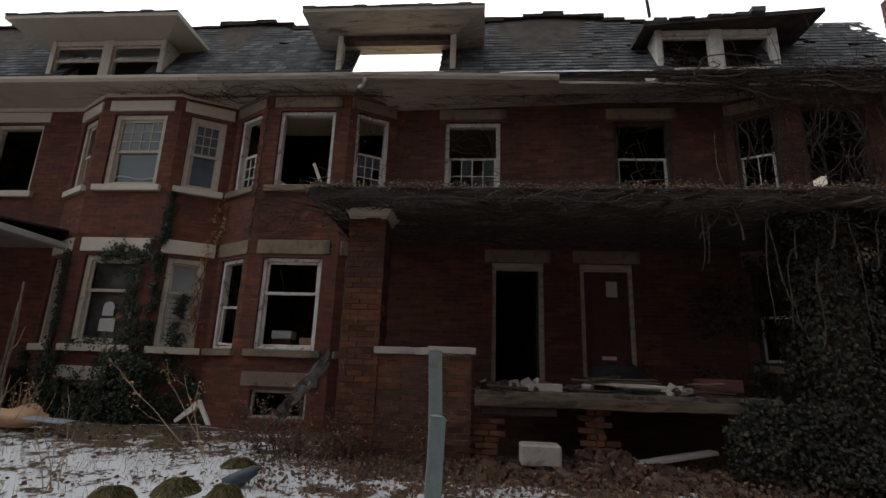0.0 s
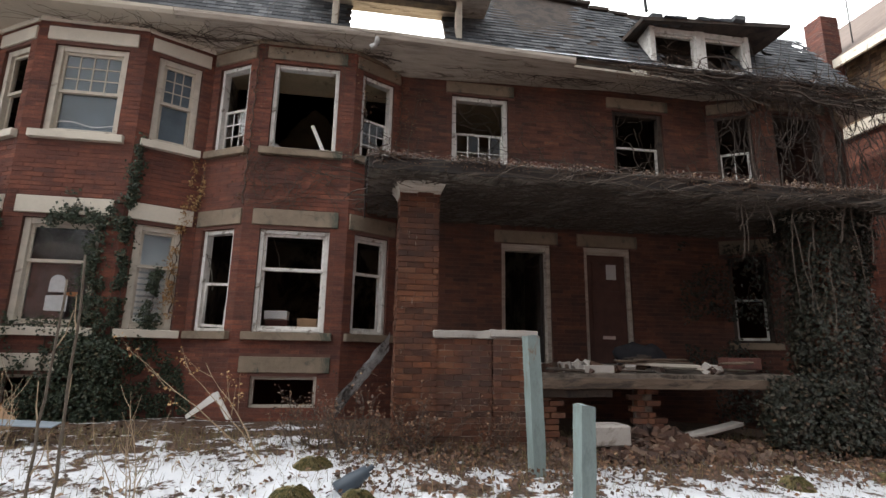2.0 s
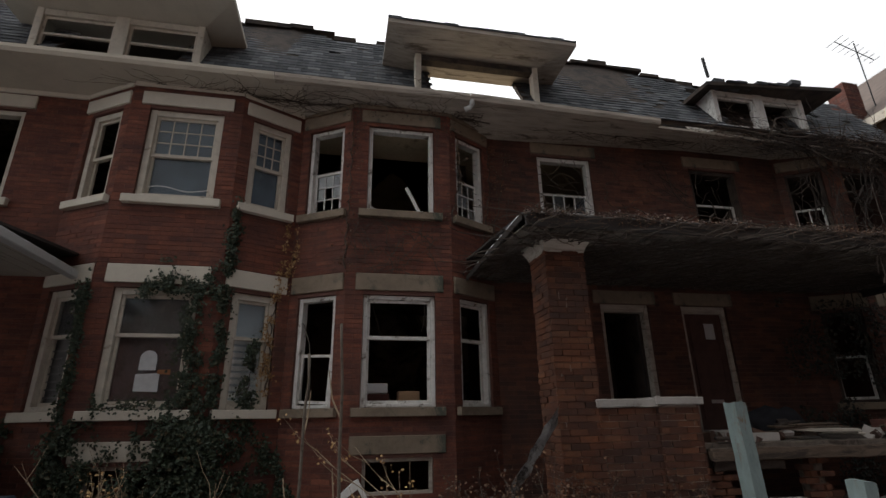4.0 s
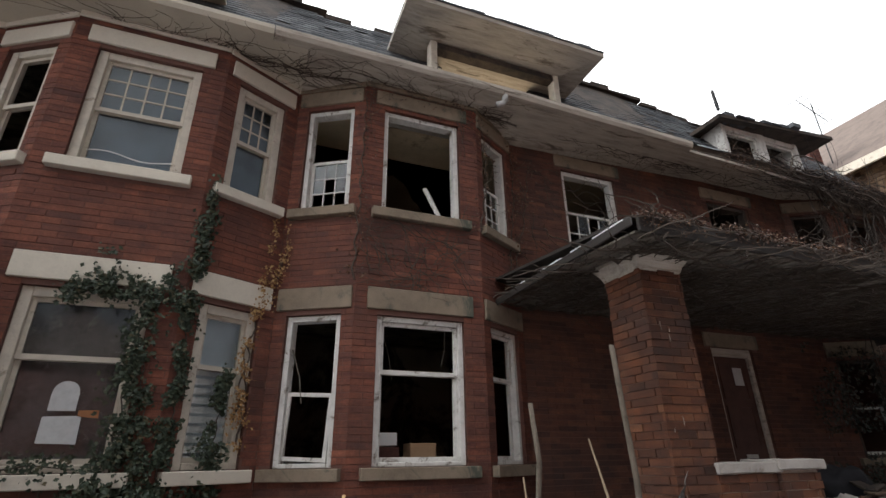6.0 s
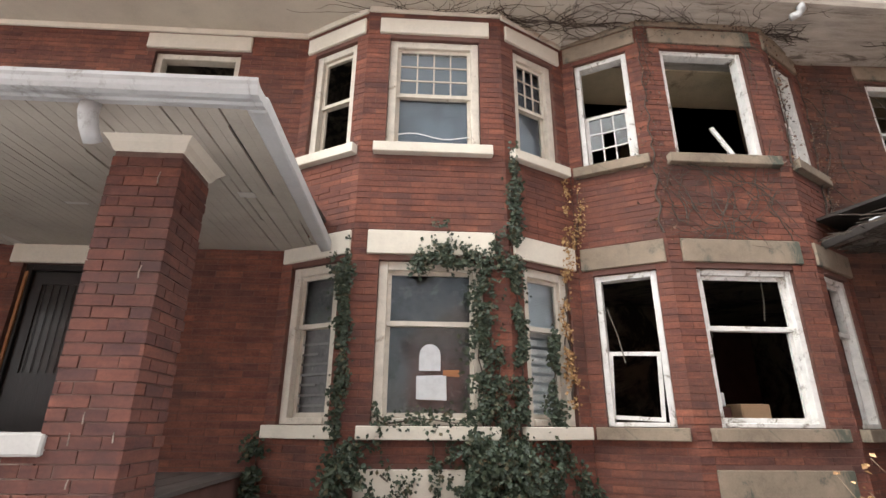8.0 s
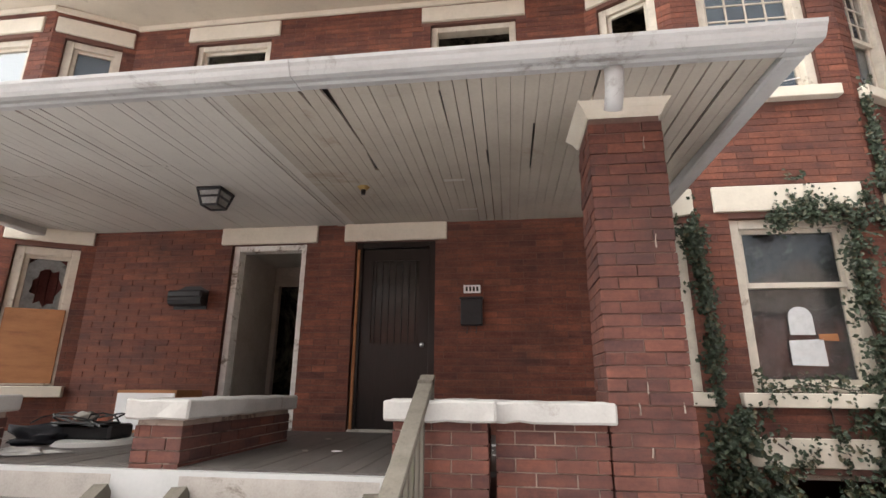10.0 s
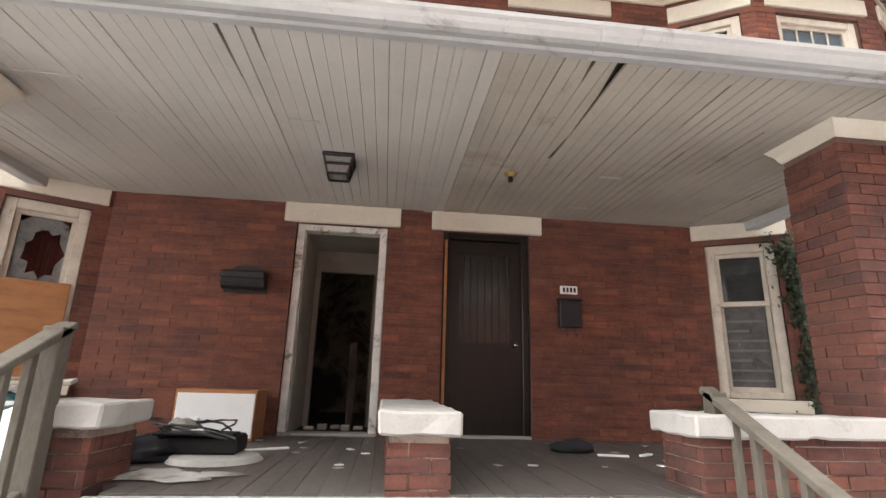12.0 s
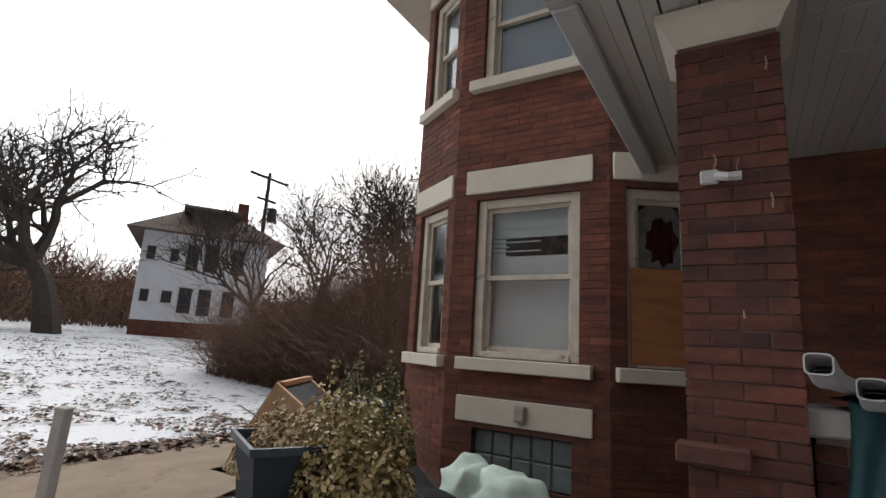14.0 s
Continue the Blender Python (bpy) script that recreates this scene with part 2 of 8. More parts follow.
def ground_mat():
    m, nt, b = nodes_of("patchy_snow_over_leaf_litter")
    geo = nd(nt, "ShaderNodeNewGeometry").outputs["Position"]
    n1 = nd(nt, "ShaderNodeTexNoise", {"Vector": geo, "Scale": 2.6, "Detail": 9.0, "Roughness": 0.68, "Distortion": 0.4}).outputs["Fac"]
    n0 = nd(nt, "ShaderNodeTexNoise", {"Vector": geo, "Scale": 0.45, "Detail": 3.0}).outputs["Fac"]
    n2 = nd(nt, "ShaderNodeTexNoise", {"Vector": geo, "Scale": 22.0, "Detail": 7.0, "Roughness": 0.75}).outputs["Fac"]
    vor = nd(nt, "ShaderNodeTexVoronoi", {"Vector": geo, "Scale": 26.0, "Randomness": 1.0}).outputs["Color"]
    dirt = ramp(nt, n2, [(0.3, (0.025, 0.016, 0.010)), (0.5, (0.075, 0.042, 0.025)), (0.62, (0.14, 0.08, 0.043)), (0.8, (0.22, 0.145, 0.09))])
    leaf = ramp(nt, nd(nt, "ShaderNodeSeparateColor", {"Color": vor}).outputs[0], [(0.0, (0.4, 0.4, 0.4)), (1.0, (1.2, 1.1, 1.0))])
    dirt = nd(nt, "ShaderNodeMix", {0: 0.8, 6: dirt, 7: leaf}, data_type="RGBA", blend_type="MULTIPLY").outputs[2]
    # snow lies on the open lawn, and thins out at the foot of the houses
    y = nd(nt, "ShaderNodeSeparateXYZ", {"Vector": geo})
    near = nd(nt, "ShaderNodeMapRange", {"Value": y.outputs["Y"], "From Min": 5.6, "From Max": 7.4, "To Min": 0.0, "To Max": 1.0}).outputs[0]
    leftish = nd(nt, "ShaderNodeMapRange", {"Value": y.outputs["X"], "From Min": -17.5, "From Max": -19.5, "To Min": 1.0, "To Max": 0.0}).outputs[0]
    bare = nd(nt, "ShaderNodeMath", {0: near, 1: leftish}, operation="MULTIPLY").outputs[0]
    # snow is thinned on unseen ground by path and porch, cutting bounced light
    path = nd(nt, "ShaderNodeMapRange", {"Value": y.outputs["Y"], "From Min": 1.8, "From Max": 4.2, "To Min": 1.2, "To Max": 0.0}).outputs[0]
    porch = nd(nt, "ShaderNodeMapRange", {"Value": y.outputs["X"], "From Min": -7.5, "From Max": -9.0, "To Min": 0.0, "To Max": 0.3}).outputs[0]
    bounce_cut = nd(nt, "ShaderNodeMath", {0: nd(nt, "ShaderNodeMath", {0: path, 1: porch}, operation="MAXIMUM").outputs[0], 1: leftish}, operation="MULTIPLY").outputs[0]
    bare = nd(nt, "ShaderNodeMath", {0: bare, 1: bounce_cut}, operation="ADD").outputs[0]
    # and before the ruined porch leaf litter lies over it
    foot = nd(nt, "ShaderNodeMapRange", {"Value": y.outputs["Y"], "From Min": 4.7, "From Max": 6.1, "To Min": 0.0, "To Max": 1.0}).outputs[0]
    ruin = nd(nt, "ShaderNodeMapRange", {"Value": y.outputs["X"], "From Min": -2.9, "From Max": -1.6, "To Min": 0.0, "To Max": 0.9}).outputs[0]
    bare = nd(nt, "ShaderNodeMath", {0: bare, 1: nd(nt, "ShaderNodeMath", {0: foot, 1: ruin}, operation="MULTIPLY").outputs[0]}, operation="ADD").outputs[0]
    s = nd(nt, "ShaderNodeMath", {0: n1, 1: nd(nt, "ShaderNodeMath", {0: n0, 1: 0.35}, operation="MULTIPLY").outputs[0]}, operation="ADD").outputs[0]
    s = nd(nt, "ShaderNodeMath", {0: s, 1: nd(nt, "ShaderNodeMath", {0: bare, 1: 0.2}, operation="MULTIPLY").outputs[0]}, operation="SUBTRACT").outputs[0]
    fine = nd(nt, "ShaderNodeTexNoise", {"Vector": geo, "Scale": 8.0, "Detail": 6.0, "Roughness": 0.7}).outputs["Fac"]
    s = nd(nt, "ShaderNodeMath", {0: s, 1: nd(nt, "ShaderNodeMapRange", {"Value": fine, "From Min": 0.52, "From Max": 0.68, "To Min": 0.0, "To Max": 0.2}).outputs[0]}, operation="SUBTRACT").outputs[0]
    f = ramp(nt, s, [(0.535, (0, 0, 0)), (0.575, (1, 1, 1))])
    snow = ramp(nt, n2, [(0.2, (0.54, 0.56, 0.60)), (0.8, (0.68, 0.69, 0.71))])
    col = nd(nt, "ShaderNodeMix", {0: f, 6: dirt, 7: snow}, data_type="RGBA").outputs[2]
    nt.links.new(col, b.inputs["Base Color"])
    b.inputs["Roughness"].default_value = 0.85
    h = nd(nt, "ShaderNodeMath", {0: f, 1: n2}, operation="ADD").outputs[0]
    nt.links.new(nd(nt, "ShaderNodeBump", {"Height": h, "Strength": 0.6, "Distance": 0.03}).outputs["Normal"], b.inputs["Normal"])
    return m


M["ground"] = ground_mat()


# ---- mesh helpers ----
def mesh_ob(name, bm, material, parent=None, smooth=False):
    me = bpy.data.meshes.new(name)
    bmesh.ops.recalc_face_normals(bm, faces=bm.faces)
    bm.to_mesh(me)
    bm.free()
    me.materials.append(material)
    if smooth:
        me.polygons.foreach_set("use_smooth", [True] * len(me.polygons))
    ob = new(name, me)
    if parent:
        ob.parent = parent
    return ob


def part(name, bm, material, parent, label="", smooth=False):
    ob = mesh_ob(name, bm, material, parent, smooth)
    if label:
        ob["label"] = label
    return ob


def thing(name, m, label, category, group="", kind=""):
    ob = new(name)
    ob.matrix_world = m
    ob.empty_display_size = 0.1
    return tagged(ob, label, category, group, kind)


def bx(bm, x0, y0, z0, x1, y1, z1, b=0.0):
    x0, x1, y0, y1, z0, z1 = min(x0, x1), max(x0, x1), min(y0, y1), max(y0, y1), min(z0, z1), max(z0, z1)
    v = [bm.verts.new(p) for p in ((x0, y0, z0), (x1, y0, z0), (x1, y1, z0), (x0, y1, z0), (x0, y0, z1), (x1, y0, z1), (x1, y1, z1), (x0, y1, z1))]
    fs = [bm.faces.new([v[i] for i in q]) for q in ((0, 3, 2, 1), (4, 5, 6, 7), (0, 1, 5, 4), (1, 2, 6, 5), (2, 3, 7, 6), (3, 0, 4, 7))]
    if b:
        bmesh.ops.bevel(bm, geom=list({e for f in fs for e in f.edges}), offset=b, segments=1, affect="EDGES", profile=0.5)
    return bm


def worn(x0, y0, z0, x1, y1, z1, seed, amp=0.012, cell=0.09):
    """A box with chipped, uneven edges."""
    bm = bmesh.new()
    bx(bm, x0, y0, z0, x1, y1, z1)
    for ax, ln in ((0, x1 - x0), (1, y1 - y0)):
        n = max(1, int(ln / cell))
        for k in range(1, n):
            co, no = [0, 0, 0], [0, 0, 0]
            co[ax], no[ax] = (x0, y0)[ax] + ln * k / n, 1
            bmesh.ops.bisect_plane(bm, geom=bm.verts[:] + bm.edges[:] + bm.faces[:], plane_co=co, plane_no=no)
    sharp = [e for e in bm.edges if len(e.link_faces) == 2 and e.calc_face_angle(0) > 0.8]
    bmesh.ops.bevel(bm, geom=sharp, offset=0.012, segments=1, affect="EDGES")
    for v in bm.verts:
        q = v.co * 9 + Vector((seed, seed * 0.7, 0))
        v.co += Vector((noise.noise(q), noise.noise(q + Vector((5, 0, 0))), noise.noise(q + Vector((0, 7, 0))))) * amp
    return bm


def box(*a, b=0.0):
    return bx(bmesh.new(), *a, b=b)


def poly_prism(bm, pts, y0, y1):
    """A prism whose outline pts = (x, z) is drawn out from y0 to y1."""
    a = [bm.verts.new((x, y0, z)) for x, z in pts]
    c = [bm.verts.new((x, y1, z)) for x, z in pts]
    bm.faces.new(a)
    bm.faces.new(c[::-1])
    for i in range(len(pts)):
        j = (i + 1) % len(pts)
        bm.faces.new((a[i], a[j], c[j], c[i]))
    return bm


def slab(bm, pts, z0, z1):
    a = [bm.verts.new((x, y, z0)) for x, y in pts]
    c = [bm.verts.new((x, y, z1)) for x, y in pts]
    bm.faces.new(a)
    bm.faces.new(c)
    for i in range(len(pts)):
        j = (i + 1) % len(pts)
        bm.faces.new((a[i], a[j], c[j], c[i]))
    return bm


def tube(bm, pts, r0, r1=None, seg=6):
    r1 = r0 if r1 is None else r1
    rings = []
    n = len(pts)
    for i, p in enumerate(pts):
        p = Vector(p)
        d = (Vector(pts[min(i + 1, n - 1)]) - Vector(pts[max(i - 1, 0)])).normalized()
        a = d.orthogonal().normalized()
        c = d.cross(a)
        r = r0 + (r1 - r0) * i / max(1, n - 1)
        rings.append([bm.verts.new(p + (a * math.cos(k * 2 * math.pi / seg) + c * math.sin(k * 2 * math.pi / seg)) * r) for k in range(seg)])
    for q, s in zip(rings, rings[1:]):
        for k in range(seg):
            bm.faces.new((q[k], q[(k + 1) % seg], s[(k + 1) % seg], s[k]))
    bm.faces.new(rings[0][::-1])
    bm.faces.new(rings[-1])
    return bm


def raw_mesh(name, verts, faces, material, parent=None):
    me = bpy.data.meshes.new(name)
    me.from_pydata([tuple(v) for v in verts], [], [tuple(f) for f in faces])
    me.update()
    me.materials.append(material)
    ob = new(name, me)
    if parent:
        ob.parent = parent
    return ob


def gz(x, y):
    """Height of the ground."""
    h = 0.1 + 0.065 * max(-3.0, min(7.0, y)) + 0.012 * max(-3, min(15.0, -x))
    h -= 0.08 * max(0.0, min(9.0, x - 3.0))
    if x < -19:
        k = min(1.0, (-19 - x) / 6)
        flat = 0.42 + 0.05 * max(0.0, min(60, -26 - x))
        h = h * (1 - k) + flat * k
    return h


# ---- brick laying ----
COURSE, JOINT = 0.0735, 0.008


def free_runs(u0, u1, z0, z1, blocks):
    runs = [(u0, u1)]
    for a, b, c, d in blocks:
        if d <= z0 + 0.01 or c >= z1 - 0.01:
            continue
        nxt = []
        for s, e in runs:
            if b <= s or a >= e:
                nxt.append((s, e))
            else:
                if a > s:
                    nxt.append((s, a))
                if b < e:
                    nxt.append((b, e))
        runs = nxt
    return runs


def lay(u0, u1, z0, z1, blocks, length, rng):
    """Bricks of a running bond as (u, u, z, z) rectangles."""
    out = []
    n = int(round((z1 - z0) / COURSE))
    for k in range(n):
        a, b = z0 + k * COURSE, z0 + (k + 1) * COURSE - JOINT
        for s, e in free_runs(u0, u1, a, b, blocks):
            j = math.floor((s + k % 2 * length / 2) / length)
            u = j * length - k % 2 * length / 2
            while u < e:
                p, q = max(u, s), min(u + length - JOINT, e)
                if q - p > 0.025:
                    out.append((p, q, a, b))
                u += length
    return out


def brick_mesh():
    bm = box(-0.5, 0, -0.5, 0.5, 1, 0.5)
    front = [e for e in bm.edges if all(v.co.y < 0.01 for v in e.verts)]
    bmesh.ops.bevel(bm, geom=front, offset=0.035, segments=1, affect="EDGES")
    me = bpy.data.meshes.new("brick")
    bmesh.ops.recalc_face_normals(bm, faces=bm.faces)
    bm.to_mesh(me)
    bm.free()
    return me


BRICK = brick_mesh()
BRICK.materials.append(M["pier_brick"])
FACADE_BRICK = BRICK.copy()
FACADE_BRICK.materials[0] = M["brick"]
OLD_BRICK = BRICK.copy()
OLD_BRICK.materials[0] = M["old_brick"]
ORANGE_BRICK = BRICK.copy()
ORANGE_BRICK.materials[0] = M["orange_brick"]
LATER = []


def wall_face(name, p0, p1, z0, z1, openings, stones=(), thick=0.24, length=0.30, brick="brick", mortar="mortar_dark", parts=None, label="", proud=0.005):
    """One flat face of brick wall from p0 to p1 (left to right seen from outside), with openings cut through it."""
    rng = random.Random(name)
    a, b = Vector(p0), Vector(p1)
    d = (b - a).normalized()
    ln = (b - a).length
    rz = math.degrees(math.atan2(d.y, d.x))
    m = pose(a.x, a.y, 0, 0, 0, rz)
    us = sorted({0.0, ln, *[u for o in openings for u in o[:2] if 0 < u < ln]})
    zs = sorted({z0, z1, *[z for o in openings for z in o[2:] if z0 < z < z1]})
    bm = bmesh.new()
    for i in range(len(us) - 1):
        for j in range(len(zs) - 1):
            cu, cz = (us[i] + us[i + 1]) / 2, (zs[j] + zs[j + 1]) / 2
            if not any(o[0] < cu < o[1] and o[2] < cz < o[3] for o in openings):
                bx(bm, us[i], proud, zs[j], us[i + 1], thick, zs[j + 1])
    bmesh.ops.remove_doubles(bm, verts=bm.verts, dist=0.0005)
    w = mesh_ob(name, bm, M[mortar])
    w.matrix_world = m
    tagged(w, label or "red brick wall with thin dark mortar joints", "wall", kind="structure")
    rects = lay(0, ln, z0, z1, [*openings, *stones], length, rng)
    vs, fs = [], []
    single = []
    for p, q, s, t in rects:
        if parts and parts[0] < (p + q) / 2 < parts[1] and parts[2] < (s + t) / 2 < parts[3] and len(single) < 300:
            single.append((p, q, s, t))
            continue
        y = rng.uniform(-0.0035, 0.0025)
        k = len(vs)
        vs += [(p, y, s), (q, y, s), (q, y, t), (p, y, t), (p, 0.02, s), (q, 0.02, s), (q, 0.02, t), (p, 0.02, t)]
        fs += [(k, k + 1, k + 2, k + 3), (k + 1, k + 5, k + 6, k + 2), (k, k + 3, k + 7, k + 4), (k + 3, k + 2, k + 6, k + 7), (k, k + 4, k + 5, k + 1)]
    if vs:
        o = raw_mesh("brickwork", vs, fs, M[brick], w)
        o["kind"] = "stuff"
    for r in single:
        LATER.append((w, r, {"brick": FACADE_BRICK, "old_brick": OLD_BRICK}.get(brick, BRICK), rng.uniform(-0.004, 0.003)))
    return w


def put_bricks():
    """The single bricks, laid last."""
    for w, r, me, y in LATER:
        p, q, s, t = r[:4]
        o = new("brick", me)
        o.parent = w
        loc = Matrix.Translation(((p + q) / 2, y, (s + t) / 2)) @ Matrix.Diagonal((q - p, 0.03, t - s, 1))
        o.matrix_local = (r[4] if len(r) > 4 else Matrix.Identity(4)) @ loc


def brick_block(name, x0, x1, y0, y1, z0, z1, label, category, sides="flr", group="", kind="", blocks=(), mortar="mortar", rough=0.005):
    """A free-standing pier or parapet: mortar core with single bricks on the named sides."""
    w = mesh_ob(name, box(x0 + rough + 0.004, y0 + rough + 0.004, z0, x1 - rough - 0.004, y1 - rough - 0.004, z1), M[mortar])
    tagged(w, label, category, group, kind)
    rng = random.Random(name + str(x0))
    for side in sides:
        ln = {"f": x1 - x0, "b": x1 - x0, "l": y1 - y0, "r": y1 - y0}[side]
        turn = {"f": pose(x0, y0, 0), "b": pose(x1, y1, 0, 0, 0, 180), "l": pose(x0, y1, 0, 0, 0, -90), "r": pose(x1, y0, 0, 0, 0, 90)}[side]
        for p, q, s, t in lay(0, ln, z0, z1, blocks if side == "f" else (), 0.225, rng):
            LATER.append((w, (p, q, s, t, turn), ORANGE_BRICK if rough > 0.008 else BRICK, rng.uniform(-rough, rough)))
    return w


# ---- plan: two pairs of houses in one row ----
WALL, BAY = 9.2, 8.7              # main wall and bay fronts
MID_C, MID_A = -11.75, 1.48       # middles of the two porches
BAYS = {"1": -6.925, "2": -3.45, "3": -16.6, "4": 6.38}
HALF, REACH = 0.84, 1.70          # half width of a bay's front, and of the whole bay
LEFT, RIGHT = BAYS["3"] - REACH, BAYS["4"] + REACH
BACK = 16.0
FLOOR1, FLOOR2, TOP = 1.48, 4.62, 7.10
FOOT = 0.2

# ---- windows ----
count = {"window": 0, "door": 0}


def muntins(bm, x0, x1, z0, z1, nx, nz, y, t=0.018):
    for i in range(1, nx):
        x = x0 + (x1 - x0) * i / nx
        bx(bm, x - t / 2, y, z0, x + t / 2, y + 0.02, z1)
    for j in range(1, nz):
        z = z0 + (z1 - z0) * j / nz
        bx(bm, x0, y + 0.001, z - t / 2, x1, y + 0.019, z + t / 2)


def window(m, w, h, paint, upper="pane", lower="pane", case=0.085, behind="", label="", upper_part=0.47, missing=(), sash_drop=0.0):
    """A sash window in an opening w by h; m: the middle of its foot on the wall's face, y into the wall."""
    count["window"] += 1
    win = thing("window_%d" % count["window"], m, label or "old wooden sash window in a brick wall", "window", kind="structure")
    bm = bmesh.new()
    s = 0.05
    bx(bm, -w / 2 + 0.003, s, 0.003, -w / 2 + case, s + 0.14, h - 0.003, b=0.006)
    bx(bm, w / 2 - case, s, 0.003, w / 2 - 0.003, s + 0.14, h - 0.003, b=0.006)
    bx(bm, -w / 2 + case, s + 0.004, h - case, w / 2 - case, s + 0.14, h - 0.003, b=0.006)
    bx(bm, -w / 2 + case, s - 0.015, 0.003, w / 2 - case, s + 0.14, case * 0.7, b=0.006)
    part("window_frame", bm, M[paint], win)
    x0, x1, z0, z1 = -w / 2 + case, w / 2 - case, case * 0.7, h - case
    mid = z1 - (z1 - z0) * upper_part
    r = 0.042
    for nm, a, b, y, style in (("upper_sash", mid - 0.02, z1, s + 0.05, upper), ("lower_sash", z0, mid + 0.02 - sash_drop, s + 0.09, lower)):
        if style == "none":
            continue
        bm = bmesh.new()
        bx(bm, x0, y, a, x0 + r, y + 0.035, b)
        bx(bm, x1 - r, y, a, x1, y + 0.035, b)
        bx(bm, x0 + r, y, b - r, x1 - r, y + 0.036, b)
        bx(bm, x0 + r, y, a, x1 - r, y + 0.036, a + r * (1.2 if "crooked" not in label else 1.0))
        nx, nz = 1, 1
        if style.startswith("grid"):
            nx, nz = int(style[4]), int(style[5])
            muntins(bm, x0 + r, x1 - r, a + r, b - r, nx, nz, y + 0.006)
        sash = part(nm, bm, M["white" if paint == "charred" else paint], win)
        if "crooked" in label and nm == "lower_sash":
            sash.matrix_local = pose(-0.04, -0.03, 0.02, 0, 3, 0)
        if style == "empty":
            continue
        if "broken glass above" in label and nm == "upper_sash":
            g = random.Random(77)
            bm = bmesh.new()
            cx_, cz_ = (x0 + x1) / 2 + 0.03, (a + b) / 2
            inner, outer = [], []
            for k in range(20):
                t = k * 6.2832 / 20
                rr = g.uniform(0.13, 0.2)
                inner.append(bm.verts.new((cx_ + rr * 0.9 * math.cos(t), y + 0.016, cz_ + rr * 1.35 * math.sin(t))))
                f_ = min(0.5 * (x1 - x0 - 2 * r) / max(1e-3, abs(math.cos(t))), 0.5 * (b - a - 2 * r) / max(1e-3, abs(math.sin(t))))
                outer.append(bm.verts.new(((x0 + x1) / 2 + f_ * math.cos(t), y + 0.016, cz_ + f_ * math.sin(t))))
            for k in range(20):
                bm.faces.new((inner[k], inner[(k + 1) % 20], outer[(k + 1) % 20], outer[k]))
            bmesh.ops.solidify(bm, geom=bm.faces[:], thickness=0.004)
            part("pane", bm, M["pale_glass"], sash, "dusty pane with a jagged hole, its reflection painted in pale grey")
            bm = bmesh.new()
            for k in range(9):
                bx(bm, x0 + 0.06 + k * 0.05, s + 0.30 + 0.02 * (k % 2), a, x0 + 0.105 + k * 0.05, s + 0.33 + 0.02 * (k % 2), b)
            part("curtain", bm, M["red_curtain"], win, "dull red curtain behind the hole")
            continue
        for i in range(nx):
            for j in range(nz):
                if (nm[0], i, j) in missing:
                    continue
                ax, bx_ = x0 + r + (x1 - x0 - 2 * r) * i / nx, x0 + r + (x1 - x0 - 2 * r) * (i + 1) / nx
                az, bz = a + r + (b - a - 2 * r) * j / nz, a + r + (b - a - 2 * r) * (j + 1) / nz
                p = part("pane", box(ax, y + 0.016, az, bx_, y + 0.020, bz), M["glass"], sash)
                p.visible_shadow = False
    if behind:
        bm = bmesh.new()
        if behind == "blind":
            n = int((z1 - z0) / 0.05)
            for i in range(n):
                z = z0 + (z1 - z0) * i / n
                if "torn" in label and 0.66 < i / n < 0.8:
                    bx(bm, x0 + 0.01, s + 0.165, z, x0 + 0.16, s + 0.172, z + 0.042)
                    bx(bm, x0 + 0.16, s + 0.168, z, x0 + 0.2 + 0.35 * (i % 2), s + 0.172, z + 0.012)
                    continue
                bx(bm, x0 + 0.01, s + 0.165 + 0.003 * (i % 2), z, x1 - 0.01, s + 0.172 + 0.003 * (i % 2), z + 0.049)
            part("blind", bm, M["blind"], win, "white slatted blind behind the glass")
        else:
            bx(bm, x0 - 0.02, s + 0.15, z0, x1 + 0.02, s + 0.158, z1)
            part("sheet", bm, M[behind], win, "backing sheet, blue ones standing for sky reflection, others dusty")
    return win


def stone(name, m, w, h, depth, mat, label):
    count["s"] = count.get("s", 0) + 1
    o = mesh_ob(name, box(-w / 2, -depth, 0, w / 2, 0.1, h, b=0.008), M[mat])
    o.matrix_world = m
    return tagged(o, label, name.replace("_", " "), kind="structure")


def dress(m, w, paint, stones, zs, lw, sill_w, sill=True):
    """Lintel and sill of one opening; zs: foot of sill, foot and top of lintel."""
    tint = "cream-painted" if stones == "cream" else "weathered brown"
    stone("lintel", m @ Matrix.Translation((0, 0, zs[1])), lw, zs[2] - zs[1], 0.03, stones, tint + " stone lintel set in the brick wall")
    if sill:
        stone("window_sill", m @ Matrix.Translation((0, 0, zs[0])), sill_w, 0.125, 0.09, stones, tint + " stone window sill")


UP = (5.0, 6.6)       # foot and head of the upper windows
LO = (1.93, 3.6)      # of the lower ones


